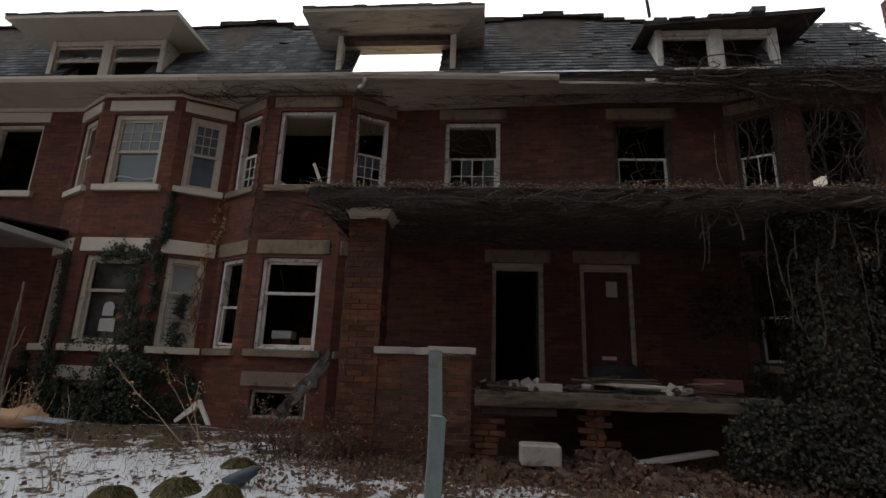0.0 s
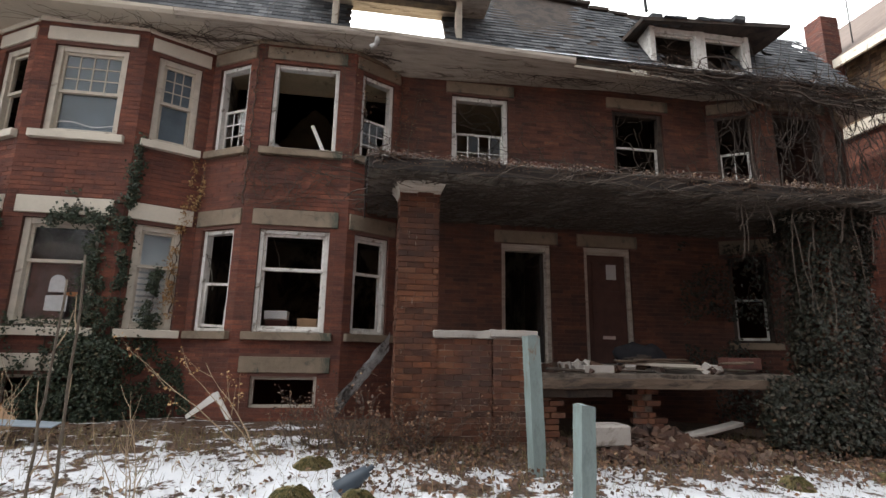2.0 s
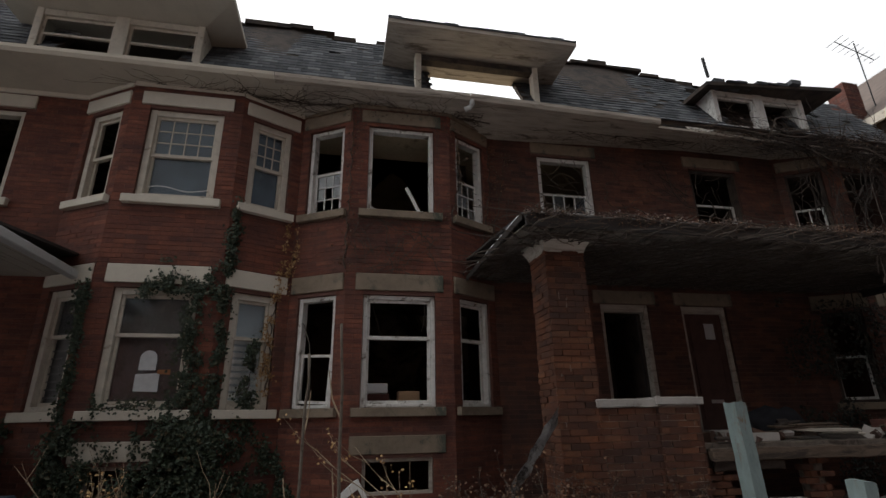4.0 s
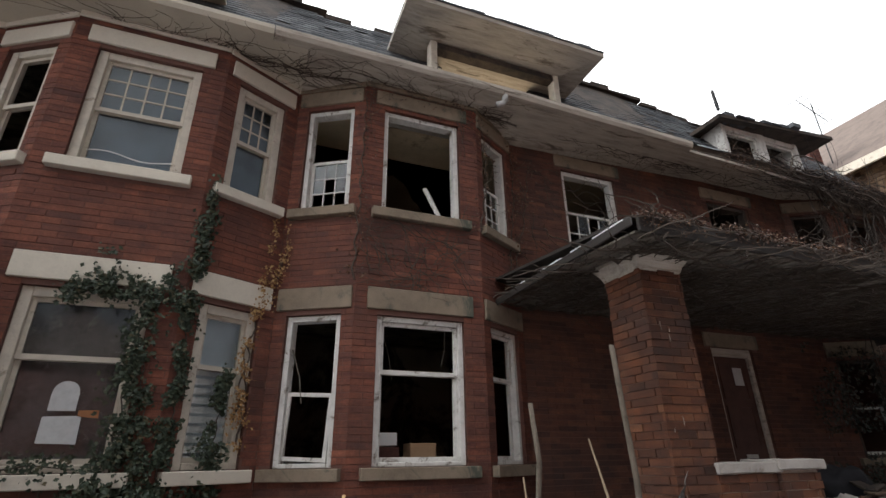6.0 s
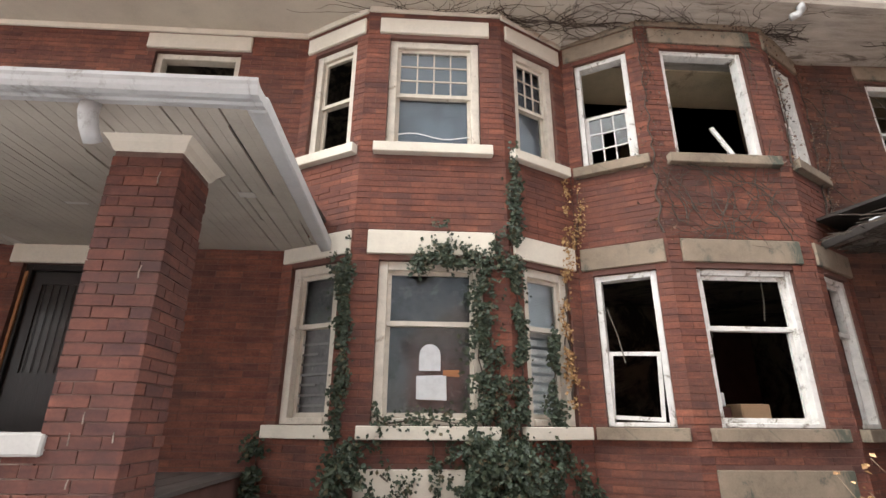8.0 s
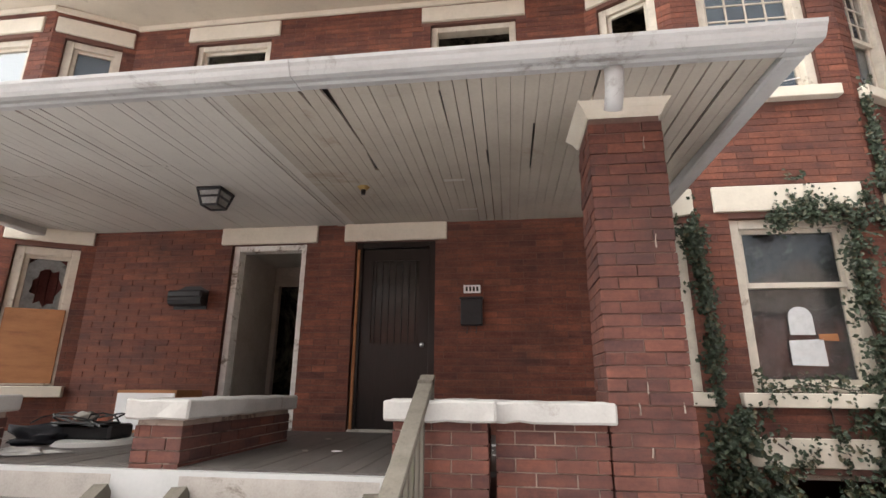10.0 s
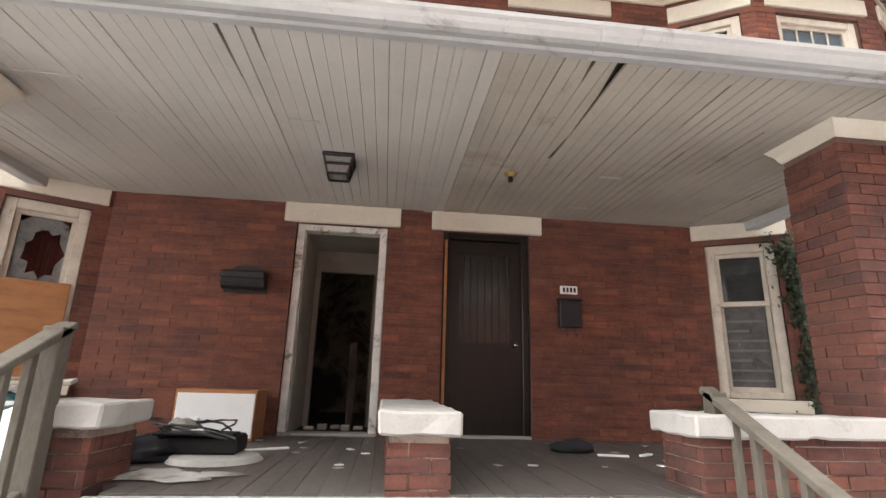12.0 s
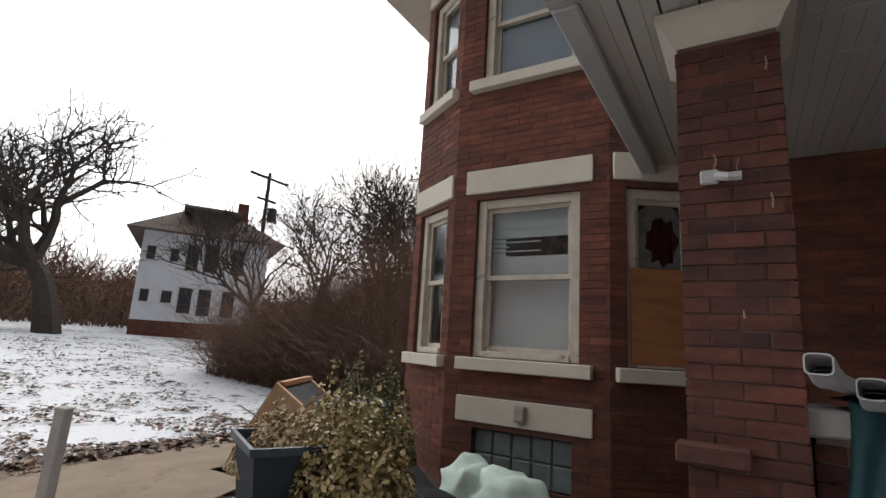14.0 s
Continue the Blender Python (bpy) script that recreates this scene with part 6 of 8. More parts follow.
crumbled_pier(1.36, 1.64, 0.42, 1.30, 0.12, 5, "crumbling orange brick pier under a porch slab")
crumbled_pier(-0.06, 0.2, 0.42, 1.30, 0.1, 6, "broken orange brick pier under a porch slab")
bm = worn(-0.05, 6.60, 1.24, 3.72, 6.70, 1.37, 9, 0.025, 0.2)
part("edge_beam", bm, M["rotten_wood"], sl, "rotten timber edge beam")
part("hanging_board", worn(0.02, 6.71, 1.12, 1.0, 6.74, 1.235, 4, 0.02, 0.12), M["charred"], sl)
g = random.Random(31)
for k in range(15):
    x, l = g.uniform(0.2, 3.4), g.uniform(0.4, 1.3)
    o = mesh_ob("fallen_board", worn(-l / 2, -g.uniform(0.03, 0.08), 0, l / 2, g.uniform(0.03, 0.08), g.uniform(0.02, 0.045), k, 0.01, 0.15), M[g.choice(("rotten_wood", "charred", "grey_board"))])
    o.matrix_world = pose(x, g.uniform(6.72, 7.5), 1.45 + 0.012 * k * (x > 1.4), g.uniform(-5, 5), g.uniform(-5, 5), g.uniform(-28, 28))
    tagged(o, "splintered grey-brown board lying on a broken porch slab", "board", "fallen boards")


def lump(bm, p, r, rng):
    m = Matrix.Translation(p) @ Euler((rng.uniform(0, 6), rng.uniform(0, 6), rng.uniform(0, 6))).to_matrix().to_4x4()
    a, b, c = r * rng.uniform(0.7, 1.4), r * rng.uniform(0.5, 1.0), r * rng.uniform(0.4, 0.8)
    geo = bmesh.ops.create_cube(bm, size=1.0, matrix=m @ Matrix.Diagonal((a * 2, b * 2, c * 2, 1)))
    for v in geo["verts"]:
        v.co += Vector((rng.uniform(-1, 1), rng.uniform(-1, 1), rng.uniform(-1, 1))) * r * 0.22


M["rubble"] = brick_mat("brick_and_mortar_rubble", [(0.0, (0.04, 0.026, 0.02)), (0.4, (0.10, 0.052, 0.034)), (0.75, (0.15, 0.085, 0.055)), (1.0, (0.26, 0.2, 0.15))], soot_at=0.52)
rng = random.Random(21)
bm = bmesh.new()
for i in range(420):
    x = rng.gauss(1.55, 0.7)
    y = rng.uniform(5.9, 6.75)
    hgt = 0.28 * math.exp(-((x - 1.55) / 0.5) ** 2) * max(0, (y - 5.8))
    lump(bm, (x, y, gz(x, y) + hgt * rng.uniform(0.1, 1.0) + 0.02), rng.uniform(0.02, 0.075), rng)
o = mesh_ob("rubble_heap", bm, M["rubble"])
tagged(o, "heap of fallen bricks and mortar by the porch", "rubble", kind="stuff")
rng = random.Random(22)
for i in range(24):
    bm = bmesh.new()
    lump(bm, (0, 0, 0), rng.uniform(0.05, 0.11), rng)
    o = mesh_ob("rubble_stone", bm, M["concrete" if i % 3 else "rubble"])
    o.matrix_world = pose(rng.uniform(0.05, 0.9) if i < 16 else rng.uniform(1.0, 3.0), rng.uniform(6.75, 7.3), 1.47)
    tagged(o, "lump of broken masonry on the porch slab", "rubble", "slab rubble")
for i, (x, y, z, l, rz, ry, mt) in enumerate(((0.85, 6.85, 1.43, 0.45, 5, 0, "concrete"), (1.5, 7.2, 1.52, 0.9, 25, -8, "rotten_wood"), (2.1, 7.0, 1.5, 1.1, -14, 4, "grey_board"), (2.6, 6.95, 1.48, 1.4, 3, 1, "rail_wood"), (1.9, 7.5, 1.6, 0.8, 60, -14, "charred"))):
    o = mesh_ob("fallen_board" if i else "stone_block", box(-l / 2, -0.07, 0, l / 2, 0.07, 0.03 if i else 0.1, b=0.005), M[mt])
    o.matrix_world = pose(x, y, z, 0, ry, rz)
    tagged(o, "splintered board lying on a broken porch slab" if i else "pale stone block on a broken porch slab", "board" if i else "block")
draped("dark_garment", 2.1, 7.9, 1.47, 0.9, 0.5, 0.4, "dark_cloth", "heap of dark rags on a broken porch slab", "rag", 17)
o = mesh_ob("brick_lump", box(2.85, 6.9, 1.49, 3.4, 7.1, 1.66, b=0.012), M["pier_brick"])
tagged(o, "stack of flat red bricks on a porch slab", "brick stack")
o = mesh_ob("concrete_block", box(0.5, 6.25, 0.60, 0.97, 6.6, 0.84, b=0.02), M["concrete"])
tagged(o, "pale concrete block under the broken porch", "block")
o = mesh_ob("fallen_plank", box(-0.55, -0.09, 0, 0.55, 0.09, 0.05, b=0.006), M["concrete"])
o.matrix_world = pose(2.45, 6.85, 0.66, 0, -8, 12)
tagged(o, "grey plank leaning in front of the porch void", "plank")


def green_post(x, y, z1, w, rx, ry, label):
    zb = gz(x, y)
    bm = box(-w / 2, -w / 2, -0.15, w / 2, w / 2, z1 - zb)
    for axis in range(2):
        for k in range(1, 5):
            co, no = [0, 0, 0], [0, 0, 0]
            co[axis], no[axis] = -w / 2 + w * k / 5, 1
            bmesh.ops.bisect_plane(bm, geom=bm.verts[:] + bm.edges[:] + bm.faces[:], plane_co=co, plane_no=no)
    for k in range(1, 9):
        bmesh.ops.bisect_plane(bm, geom=bm.verts[:] + bm.edges[:] + bm.faces[:], plane_co=(0, 0, (z1 - zb) * k / 9), plane_no=(0, 0, 1))
    for v in bm.verts:
        q = v.co * 14 + Vector((x, y, 0))
        v.co += Vector((noise.noise(q), noise.noise(q + Vector((4, 0, 0))), 0)) * 0.006
        if v.co.z > z1 - zb - 0.02:
            v.co.z += 0.02 * noise.noise(q * 0.6) - 0.25 * max(0.0, v.co.x)
    o = mesh_ob("timber_post", bm, M["post_paint"])
    o.matrix_world = pose(x, y, zb, rx, ry, 8)
    return tagged(o, label, "post", "painted posts")


green_post(-0.44, 5.62, 1.86, 0.14, 0, -2, "pale blue-green painted timber post with flaking paint")
green_post(-0.39, 4.62, 1.25, 0.135, 0, 2, "short blue-green painted timber post, rotted at the top")

# plastic sheeting caught beside the column
bm = bmesh.new()
g = []
for i in range(14):
    row = []
    for j in range(5):
        u, v = i / 13, j / 4
        row.append(bm.verts.new((-2.55 + 0.6 * u + 0.02 * noise.noise((u * 5, v * 5, 1)), 6.55 - 0.1 * v + 0.08 * noise.noise((u * 4, v * 6, 0)), 1.0 + 0.78 * u + (v - 0.5) * 0.22 + 0.04 * noise.noise((u * 9, v * 4, 7)))))
    g.append(row)
for i in range(13):
    for j in range(4):
        bm.faces.new((g[i][j], g[i + 1][j], g[i + 1][j + 1], g[i][j + 1]))
bmesh.ops.solidify(bm, geom=bm.faces[:], thickness=0.004)
tagged(mesh_ob("plastic_sheet", bm, M["torn_plastic"], smooth=True), "torn grey plastic sheet caught on the brick column", "plastic sheet")

# ---- things by the bay and at the end of the row ----
bin_ = thing("wheelie_bin", pose(-17.25, 6.5, gz(-17.3, 6.5), 0, 0, -28), "dark blue-grey plastic refuse bin", "bin")
bm = bmesh.new()
a = [bm.verts.new(p) for p in ((-0.24, -0.22, 0), (0.24, -0.22, 0), (0.24, 0.22, 0), (-0.24, 0.22, 0))]
b = [bm.verts.new(p) for p in ((-0.32, -0.3, 0.68), (0.32, -0.3, 0.68), (0.32, 0.3, 0.68), (-0.32, 0.3, 0.68))]
bm.faces.new(a)
for i in range(4):
    bm.faces.new((a[i], a[(i + 1) % 4], b[(i + 1) % 4], b[i]))
M["bin"] = surf("blue_grey_plastic", (0.045, 0.06, 0.078), 0.5, 0.2, 4, 40, 0.1)
bmesh.ops.solidify(bm, geom=bm.faces[:], thickness=0.02)
part("body", bm, M["bin"], bin_)
bm = bmesh.new()
for q in ((-0.345, -0.325, 0.345, -0.3), (-0.345, 0.3, 0.345, 0.325), (-0.345, -0.3, -0.318, 0.3), (0.318, -0.3, 0.345, 0.3)):
    bx(bm, q[0], q[1], 0.645, q[2], q[3], 0.69)
part("rim", bm, M["bin"], bin_)
draped("pillow", -16.18, 7.55, 0.88, 0.58, 0.4, 0.32, "pale_cloth", "pale mint pillow dumped by the wall", "pillow", 2, 0.3)
draped("pillow", -16.55, 7.6, 0.88, 0.42, 0.36, 0.33, "pale_cloth", "crumpled pale mint bedding dumped by the wall", "bedding", 6, 0.4)
draped("refuse_bag", -16.9, 7.45, 0.62, 1.3, 0.7, 0.42, "dark_cloth", "black refuse bag under the bedding", "bag", 9)
draped("refuse_bag", -16.1, 7.0, 0.62, 0.5, 0.4, 0.36, "dark_cloth", "black refuse bag by the porch", "bag", 10)
draped("blue_bag", -15.7, 6.95, 0.62, 0.55, 0.4, 0.34, "blue_cloth", "blue plastic bag by the porch", "bag", 12)
sofa = thing("broken_sofa", pose(-20.4, 9.4, gz(-20.4, 9.4), 0, 0, 30), "overturned tan sofa frame with torn dark lining", "sofa")
M["tan"] = surf("tan_upholstery", (0.42, 0.27, 0.16), 0.85, 0.2, 5, 60, 0.2)
bm = bmesh.new()
poly_prism(bm, [(-0.55, 0.0), (0.25, 0.0), (0.5, 0.25), (-0.15, 0.72)], -0.3, -0.22)
part("arm", bm, M["tan"], sofa)
bm = bmesh.new()
poly_prism(bm, [(-0.55, 0.0), (0.25, 0.0), (0.5, 0.25), (-0.15, 0.72)], 1.2, 1.28)
part("arm", bm, M["tan"], sofa)
for a in ((-0.16, -0.22, 0.66, -0.06, 1.2, 0.73), (0.36, -0.22, 0.2, 0.48, 1.2, 0.28), (0.1, 0.45, 0.4, 0.2, 0.52, 0.48)):
    part("rail", box(*a, b=0.006), M["ply"], sofa)
o = part("lining", box(-0.12, -0.21, 0, 0.72, 1.19, 0.02), M["dark_cloth"], sofa)
o.matrix_local = pose(-0.05, 0, 0.6, 0, 36, 0)
post = mesh_ob("metal_post", box(-0.035, -0.03, -0.2, 0.035, 0.03, 0.95, b=0.006), M["concrete"])
post.matrix_world = pose(-17.95, 5.45, gz(-17.95, 5.45), 3, 5, 20)
tagged(post, "leaning galvanised metal fence post", "post")
walk_mat = surf("sandy_concrete_path", (0.40, 0.32, 0.25), 0.95, 0.2, 3, 60, 0.4, stain=(0.2, 0.15, 0.11), stain_at=0.62)
bm = bmesh.new()
rows = []
for j in range(15):
    y = 3.2 + j * 0.36
    xr, xl = -18.1 - 0.02 * j + 0.05 * math.sin(j * 2.1), -20.85 + 0.05 * j + 0.14 * math.sin(j * 1.3) + 0.08 * math.sin(j * 3.7)
    rows.append([bm.verts.new((xl + (xr - xl) * i / 12, y, gz(xl + (xr - xl) * i / 12, y) + 0.065)) for i in range(13)])
for a, b in zip(rows, rows[1:]):
    for i in range(12):
        bm.faces.new((a[i], a[i + 1], b[i + 1], b[i]))
bmesh.ops.solidify(bm, geom=bm.faces[:], thickness=0.08)
tagged(mesh_ob("pavement", bm, walk_mat), "sandy concrete path beside the end house", "path", kind="structure")
o = mesh_ob("dark_bin", box(-8.5, 7.35, 0.6, -7.6, 7.8, 1.06, b=0.03), M["bin"])
tagged(o, "dark plastic tub standing by the bay", "tub")
bm = bmesh.new()
poly_prism(bm, [(-0.35, 0), (-0.05, 0.27), (0.0, 0.29), (0.05, 0.2), (0.2, -0.05), (0.14, -0.05), (0.0, 0.19), (-0.33, -0.04)], 0, 0.05)
o = mesh_ob("bent_frame", bm, M["white"])
o.matrix_world = pose(-4.05, 7.3, 0.84)
tagged(o, "broken white window frame lying on the lawn", "frame")
draped("cardboard_mound", -6.5, 7.0, 0.7, 0.75, 0.5, 0.26, "tan", "collapsed tan cardboard on the lawn", "cardboard", 31)
o = mesh_ob("paper_sheet", box(-0.3, -0.12, 0, 0.3, 0.12, 0.015, b=0.004), M["reflection_and_paper"])
o.matrix_world = pose(-5.85, 6.75, 0.82, 5, 4, 6)
tagged(o, "wet pale blue paper lying on the snow", "paper")
sg = mesh_ob("blue_sign", box(-0.17, -0.1, 0, 0.17, 0.1, 0.03, b=0.006), M["blue_cloth"])
sg.matrix_world = pose(0.02, 3.72, gz(0, 3.72) + 0.03, 6, -4, -12)
tagged(sg, "blue plastic sign half buried in snow", "sign")
o = thing("fallen_jug", pose(-2.42, 5.05, gz(-2.4, 5.05) + 0.03, 0, 60, 20), "dark grey plastic jug on the snow", "jug")
bm = bmesh.new()
tube(bm, [(0, 0, 0), (0, 0, 0.16), (0, 0, 0.22), (0, 0, 0.3)], 0.09, 0.05, seg=10)
part("body", bm, M["bin"], o, smooth=True)
bm = bmesh.new()
tube(bm, [(0, 0, 0.3), (0, 0, 0.36)], 0.025, seg=8)
part("neck", bm, M["bin"], o)
# bits on the roof
o = mesh_ob("vent_pipe", tube(bmesh.new(), [(3.38, 9.0, 8.85), (3.34, 9.0, 9.35)], 0.035, seg=8), M["iron"])
tagged(o, "dark vent pipe beside a ruined dormer", "pipe")
M["snow"] = surf("old_snow", (0.84, 0.86, 0.89), 0.7, 0.05, 5, 40, 0.3)
for x0, x1 in ((-6.6, -5.2), (0.3, 3.2), (-12.5, -10.1), (-4.2, -3.4)):
    rng = random.Random(x0)
    bm = bmesh.new()
    n = 16
    top, bot = [], []
    for i in range(n + 1):
        x = x0 + (x1 - x0) * i / n
        h = 0.26 * math.sin(math.pi * i / n) ** 0.6 * rng.uniform(0.6, 1.1) + 0.02
        bot.append(bm.verts.new((x, 8.48, roof_at(8.48) + 0.05)))
        top.append(bm.verts.new((x, 8.48 + h * 1.4, roof_at(8.48 + h * 1.4) + 0.06)))
    for i in range(n):
        bm.faces.new((bot[i], bot[i + 1], top[i + 1], top[i]))
    bmesh.ops.solidify(bm, geom=bm.faces[:], thickness=0.04)
    tagged(mesh_ob("roof_snow", bm, M["snow"]), "strip of old snow lying along the eave", "snow", kind="stuff")

# boxes and cloth just inside the empty bay windows
for x, y, z, w, h, mt, lab in ((-3.72, 9.25, 1.95, 0.36, 0.2, "pier_brick", "pinkish brown carton inside a bay window"), (-3.22, 9.3, 1.95, 0.34, 0.24, "tan", "tan carton inside a bay window"), (-3.75, 9.3, 2.16, 0.38, 0.15, "paper", "pale box on a carton inside a bay window")):
    o = mesh_ob("carton", box(x - w / 2, y, z, x + w / 2, y + 0.3, z + h, b=0.008), M[mt])
    tagged(o, lab, "box")
ledge = mesh_ob("window_shelf", box(-4.2, 9.02, 1.80, -2.7, 9.7, 1.948), M["floor_dark"])
tagged(ledge, "dark shelf inside an empty bay window", "shelf")
for x0, z0, x1, z1 in ((-3.85, 3.5, -3.7, 2.9), (-4.9, 3.2, -4.75, 2.6), (-3.0, 3.55, -3.05, 3.1)):
    o = mesh_ob("hanging_wire", tube(bmesh.new(), [(x0, 9.1, z0), ((x0 + x1) / 2 + 0.03, 9.12, (z0 + z1) / 2), (x1, 9.1, z1)], 0.008, seg=5), M["rail_wood"])
    tagged(o, "loose wire hanging inside an empty window", "wire")
# pale tape along the cracked pane
for dz, x0, x1 in ((0.22, -0.42, 0.43), (0.06, -0.42, -0.2)):
    pts = [(BAYS["1"] + x0 + (x1 - x0) * k / 8, BAY + 0.12, UP[0] + dz + 0.03 * math.sin(k * 0.9) - (0.03 * k / 8)) for k in range(9)]
    o = mesh_ob("crack_tape", tube(bmesh.new(), pts, 0.006, seg=4), M["paper"])
    tagged(o, "wavy white tape over a cracked window pane", "tape")


# slats of a blind showing through the pale sheet
mx = pose(-5.62, 8.93, 0, 0, 0, math.degrees(math.atan2(WALL - BAY, REACH - HALF)))
blind = thing("window_blind", mx @ Matrix.Translation((0, 0, 1.95)), "white slatted blind hanging half down behind glass", "blind")
for k in range(10):
    part("slat", box(-0.23, 0.178, 0.05 + k * 0.095, 0.23, 0.184, 0.115 + k * 0.095), M["blind"], blind)
blind = thing("window_blind", pose(-8.195, 8.95, 1.95, 0, 0, -math.degrees(math.atan2(WALL - BAY, REACH - HALF))), "broken pale blind behind a grimy window", "blind")
for k in range(8):
    w = 0.24 if k % 3 else 0.13
    part("slat", box(-0.24, 0.15, 0.05 + k * 0.105, -0.24 + 2 * w, 0.155, 0.075 + k * 0.105), M["grimy_slat"], blind)
# thin moulding where wall and soffit meet
def moulding(p0, p1, z, mat):
    a, b = Vector(p0), Vector(p1)
    o = mesh_ob("trim", box(0, -0.035, z - 0.055, (b - a).length, 0.0, z + 0.03, b=0.008), M[mat])
    o.matrix_world = pose(a.x, a.y, 0, 0, 0, math.degrees(math.atan2(b.y - a.y, b.x - a.x)))
    tagged(o, "painted timber moulding under the eave", "trim", kind="structure")


for key in ("1", "3", "2"):
    c, mt = BAYS[key], "stone" if key == "2" else "cream"
    r = BAYS["2"] - REACH - c if key == "1" else REACH
    moulding((c - REACH, WALL), (c - HALF, BAY), 6.965, mt)
    moulding((c - HALF, BAY), (c + HALF, BAY), 6.985, mt)
    moulding((c + HALF, BAY), (c + r, WALL), 6.965, mt)
moulding((BAYS["3"] + REACH, WALL), (BAYS["1"] - REACH, WALL), 6.945, "cream")


# ---- climbing plants ----
def leaf_mat(name, stops):
    m, nt, b = nodes_of(name)
    geo = nd(nt, "ShaderNodeNewGeometry")
    col = ramp(nt, geo.outputs["Random Per Island"], stops)
    n2 = nd(nt, "ShaderNodeTexNoise", {"Vector": geo.outputs["Position"], "Scale": 60.0, "Detail": 3.0}).outputs["Fac"]
    col = nd(nt, "ShaderNodeMix", {0: 1.0, 6: col, 7: ramp(nt, n2, [(0.3, (0.7, 0.7, 0.7)), (0.7, (1.2, 1.2, 1.2))])}, data_type="RGBA", blend_type="MULTIPLY").outputs[2]
    nt.links.new(col, b.inputs["Base Color"])
    b.inputs["Roughness"].default_value = 0.5
    b.inputs["Specular IOR Level"].default_value = 0.35
    return m


M["ivy"] = leaf_mat("ivy_leaves", [(0.0, (0.016, 0.026, 0.014)), (0.5, (0.030, 0.046, 0.025)), (0.85, (0.052, 0.068, 0.038)), (1.0, (0.09, 0.072, 0.036))])
M["dark_ivy"] = leaf_mat("winter_ivy_leaves", [(0.0, (0.010, 0.013, 0.008)), (0.5, (0.020, 0.022, 0.013)), (0.85, (0.036, 0.029, 0.018)), (1.0, (0.07, 0.042, 0.024))])
M["gold_leaf"] = leaf_mat("dead_orange_leaves", [(0.0, (0.20, 0.10, 0.04)), (0.5, (0.34, 0.19, 0.07)), (1.0, (0.48, 0.31, 0.14))])
M["dead_leaf"] = leaf_mat("dead_brown_leaves", [(0.0, (0.035, 0.02, 0.014)), (0.5, (0.085, 0.043, 0.025)), (0.88, (0.15, 0.075, 0.038)), (1.0, (0.26, 0.16, 0.09))])
M["olive_leaf"] = leaf_mat("wilted_olive_leaves", [(0.0, (0.13, 0.105, 0.04)), (0.4, (0.29, 0.225, 0.085)), (0.75, (0.42, 0.315, 0.14)), (1.0, (0.55, 0.44, 0.26))])
M["straw_leaf"] = leaf_mat("bleached_straw_leaves", [(0.0, (0.24, 0.165, 0.09)), (0.5, (0.46, 0.34, 0.19)), (1.0, (0.62, 0.50, 0.33))])
M["evergreen"] = leaf_mat("evergreen_needles", [(0.0, (0.06, 0.078, 0.03)), (0.6, (0.15, 0.15, 0.06)), (1.0, (0.24, 0.22, 0.10))])
M["stem"] = surf("bare_vine_bark", (0.075, 0.058, 0.046), 0.9, 0.35, 12, 80, 0.4)
M["sapling_bark"] = surf("mottled_pale_sapling_bark", (0.105, 0.085, 0.065), 0.9, 0.4, 18, 90, 0.4, stain=(0.07, 0.055, 0.04), stain_at=0.55)
M["dark_stem"] = surf("wet_dark_vine_bark", (0.042, 0.032, 0.026), 0.9, 0.35, 12, 80, 0.4)
M["twig"] = surf("dry_tan_twig", (0.27, 0.20, 0.13), 0.9, 0.3, 12, 80, 0.3)
M["bark"] = surf("dark_tree_bark", (0.05, 0.04, 0.033), 0.95, 0.4, 4, 30, 0.8)


def skin_y(x):
    """The facade's face at x."""
    for c in BAYS.values():
        a = abs(x - c)
        if a < HALF:
            return BAY
        if a < REACH:
            return BAY + (WALL - BAY) * (a - HALF) / (REACH - HALF)
    return WALL


def add_leaf(vs, fs, p, nrm, size, rng):
    n = (nrm + Vector((rng.uniform(-1, 1), rng.uniform(-1, 1), rng.uniform(-1, 1))) * 0.75).normalized()
    a = n.orthogonal().normalized()
    a = Matrix.Rotation(rng.uniform(0, 6.28), 3, n) @ a
    b = n.cross(a)
    k = len(vs)
    s = size * rng.uniform(0.6, 1.3)
    lift = n * s * 0.22
    vs += [p - a * s, p + b * s * 0.72 + lift, p + a * s, p - b * s * 0.72 + lift, p]
    fs += [(k, k + 4, k + 1), (k + 4, k + 2, k + 1), (k, k + 3, k + 4), (k + 4, k + 3, k + 2)]


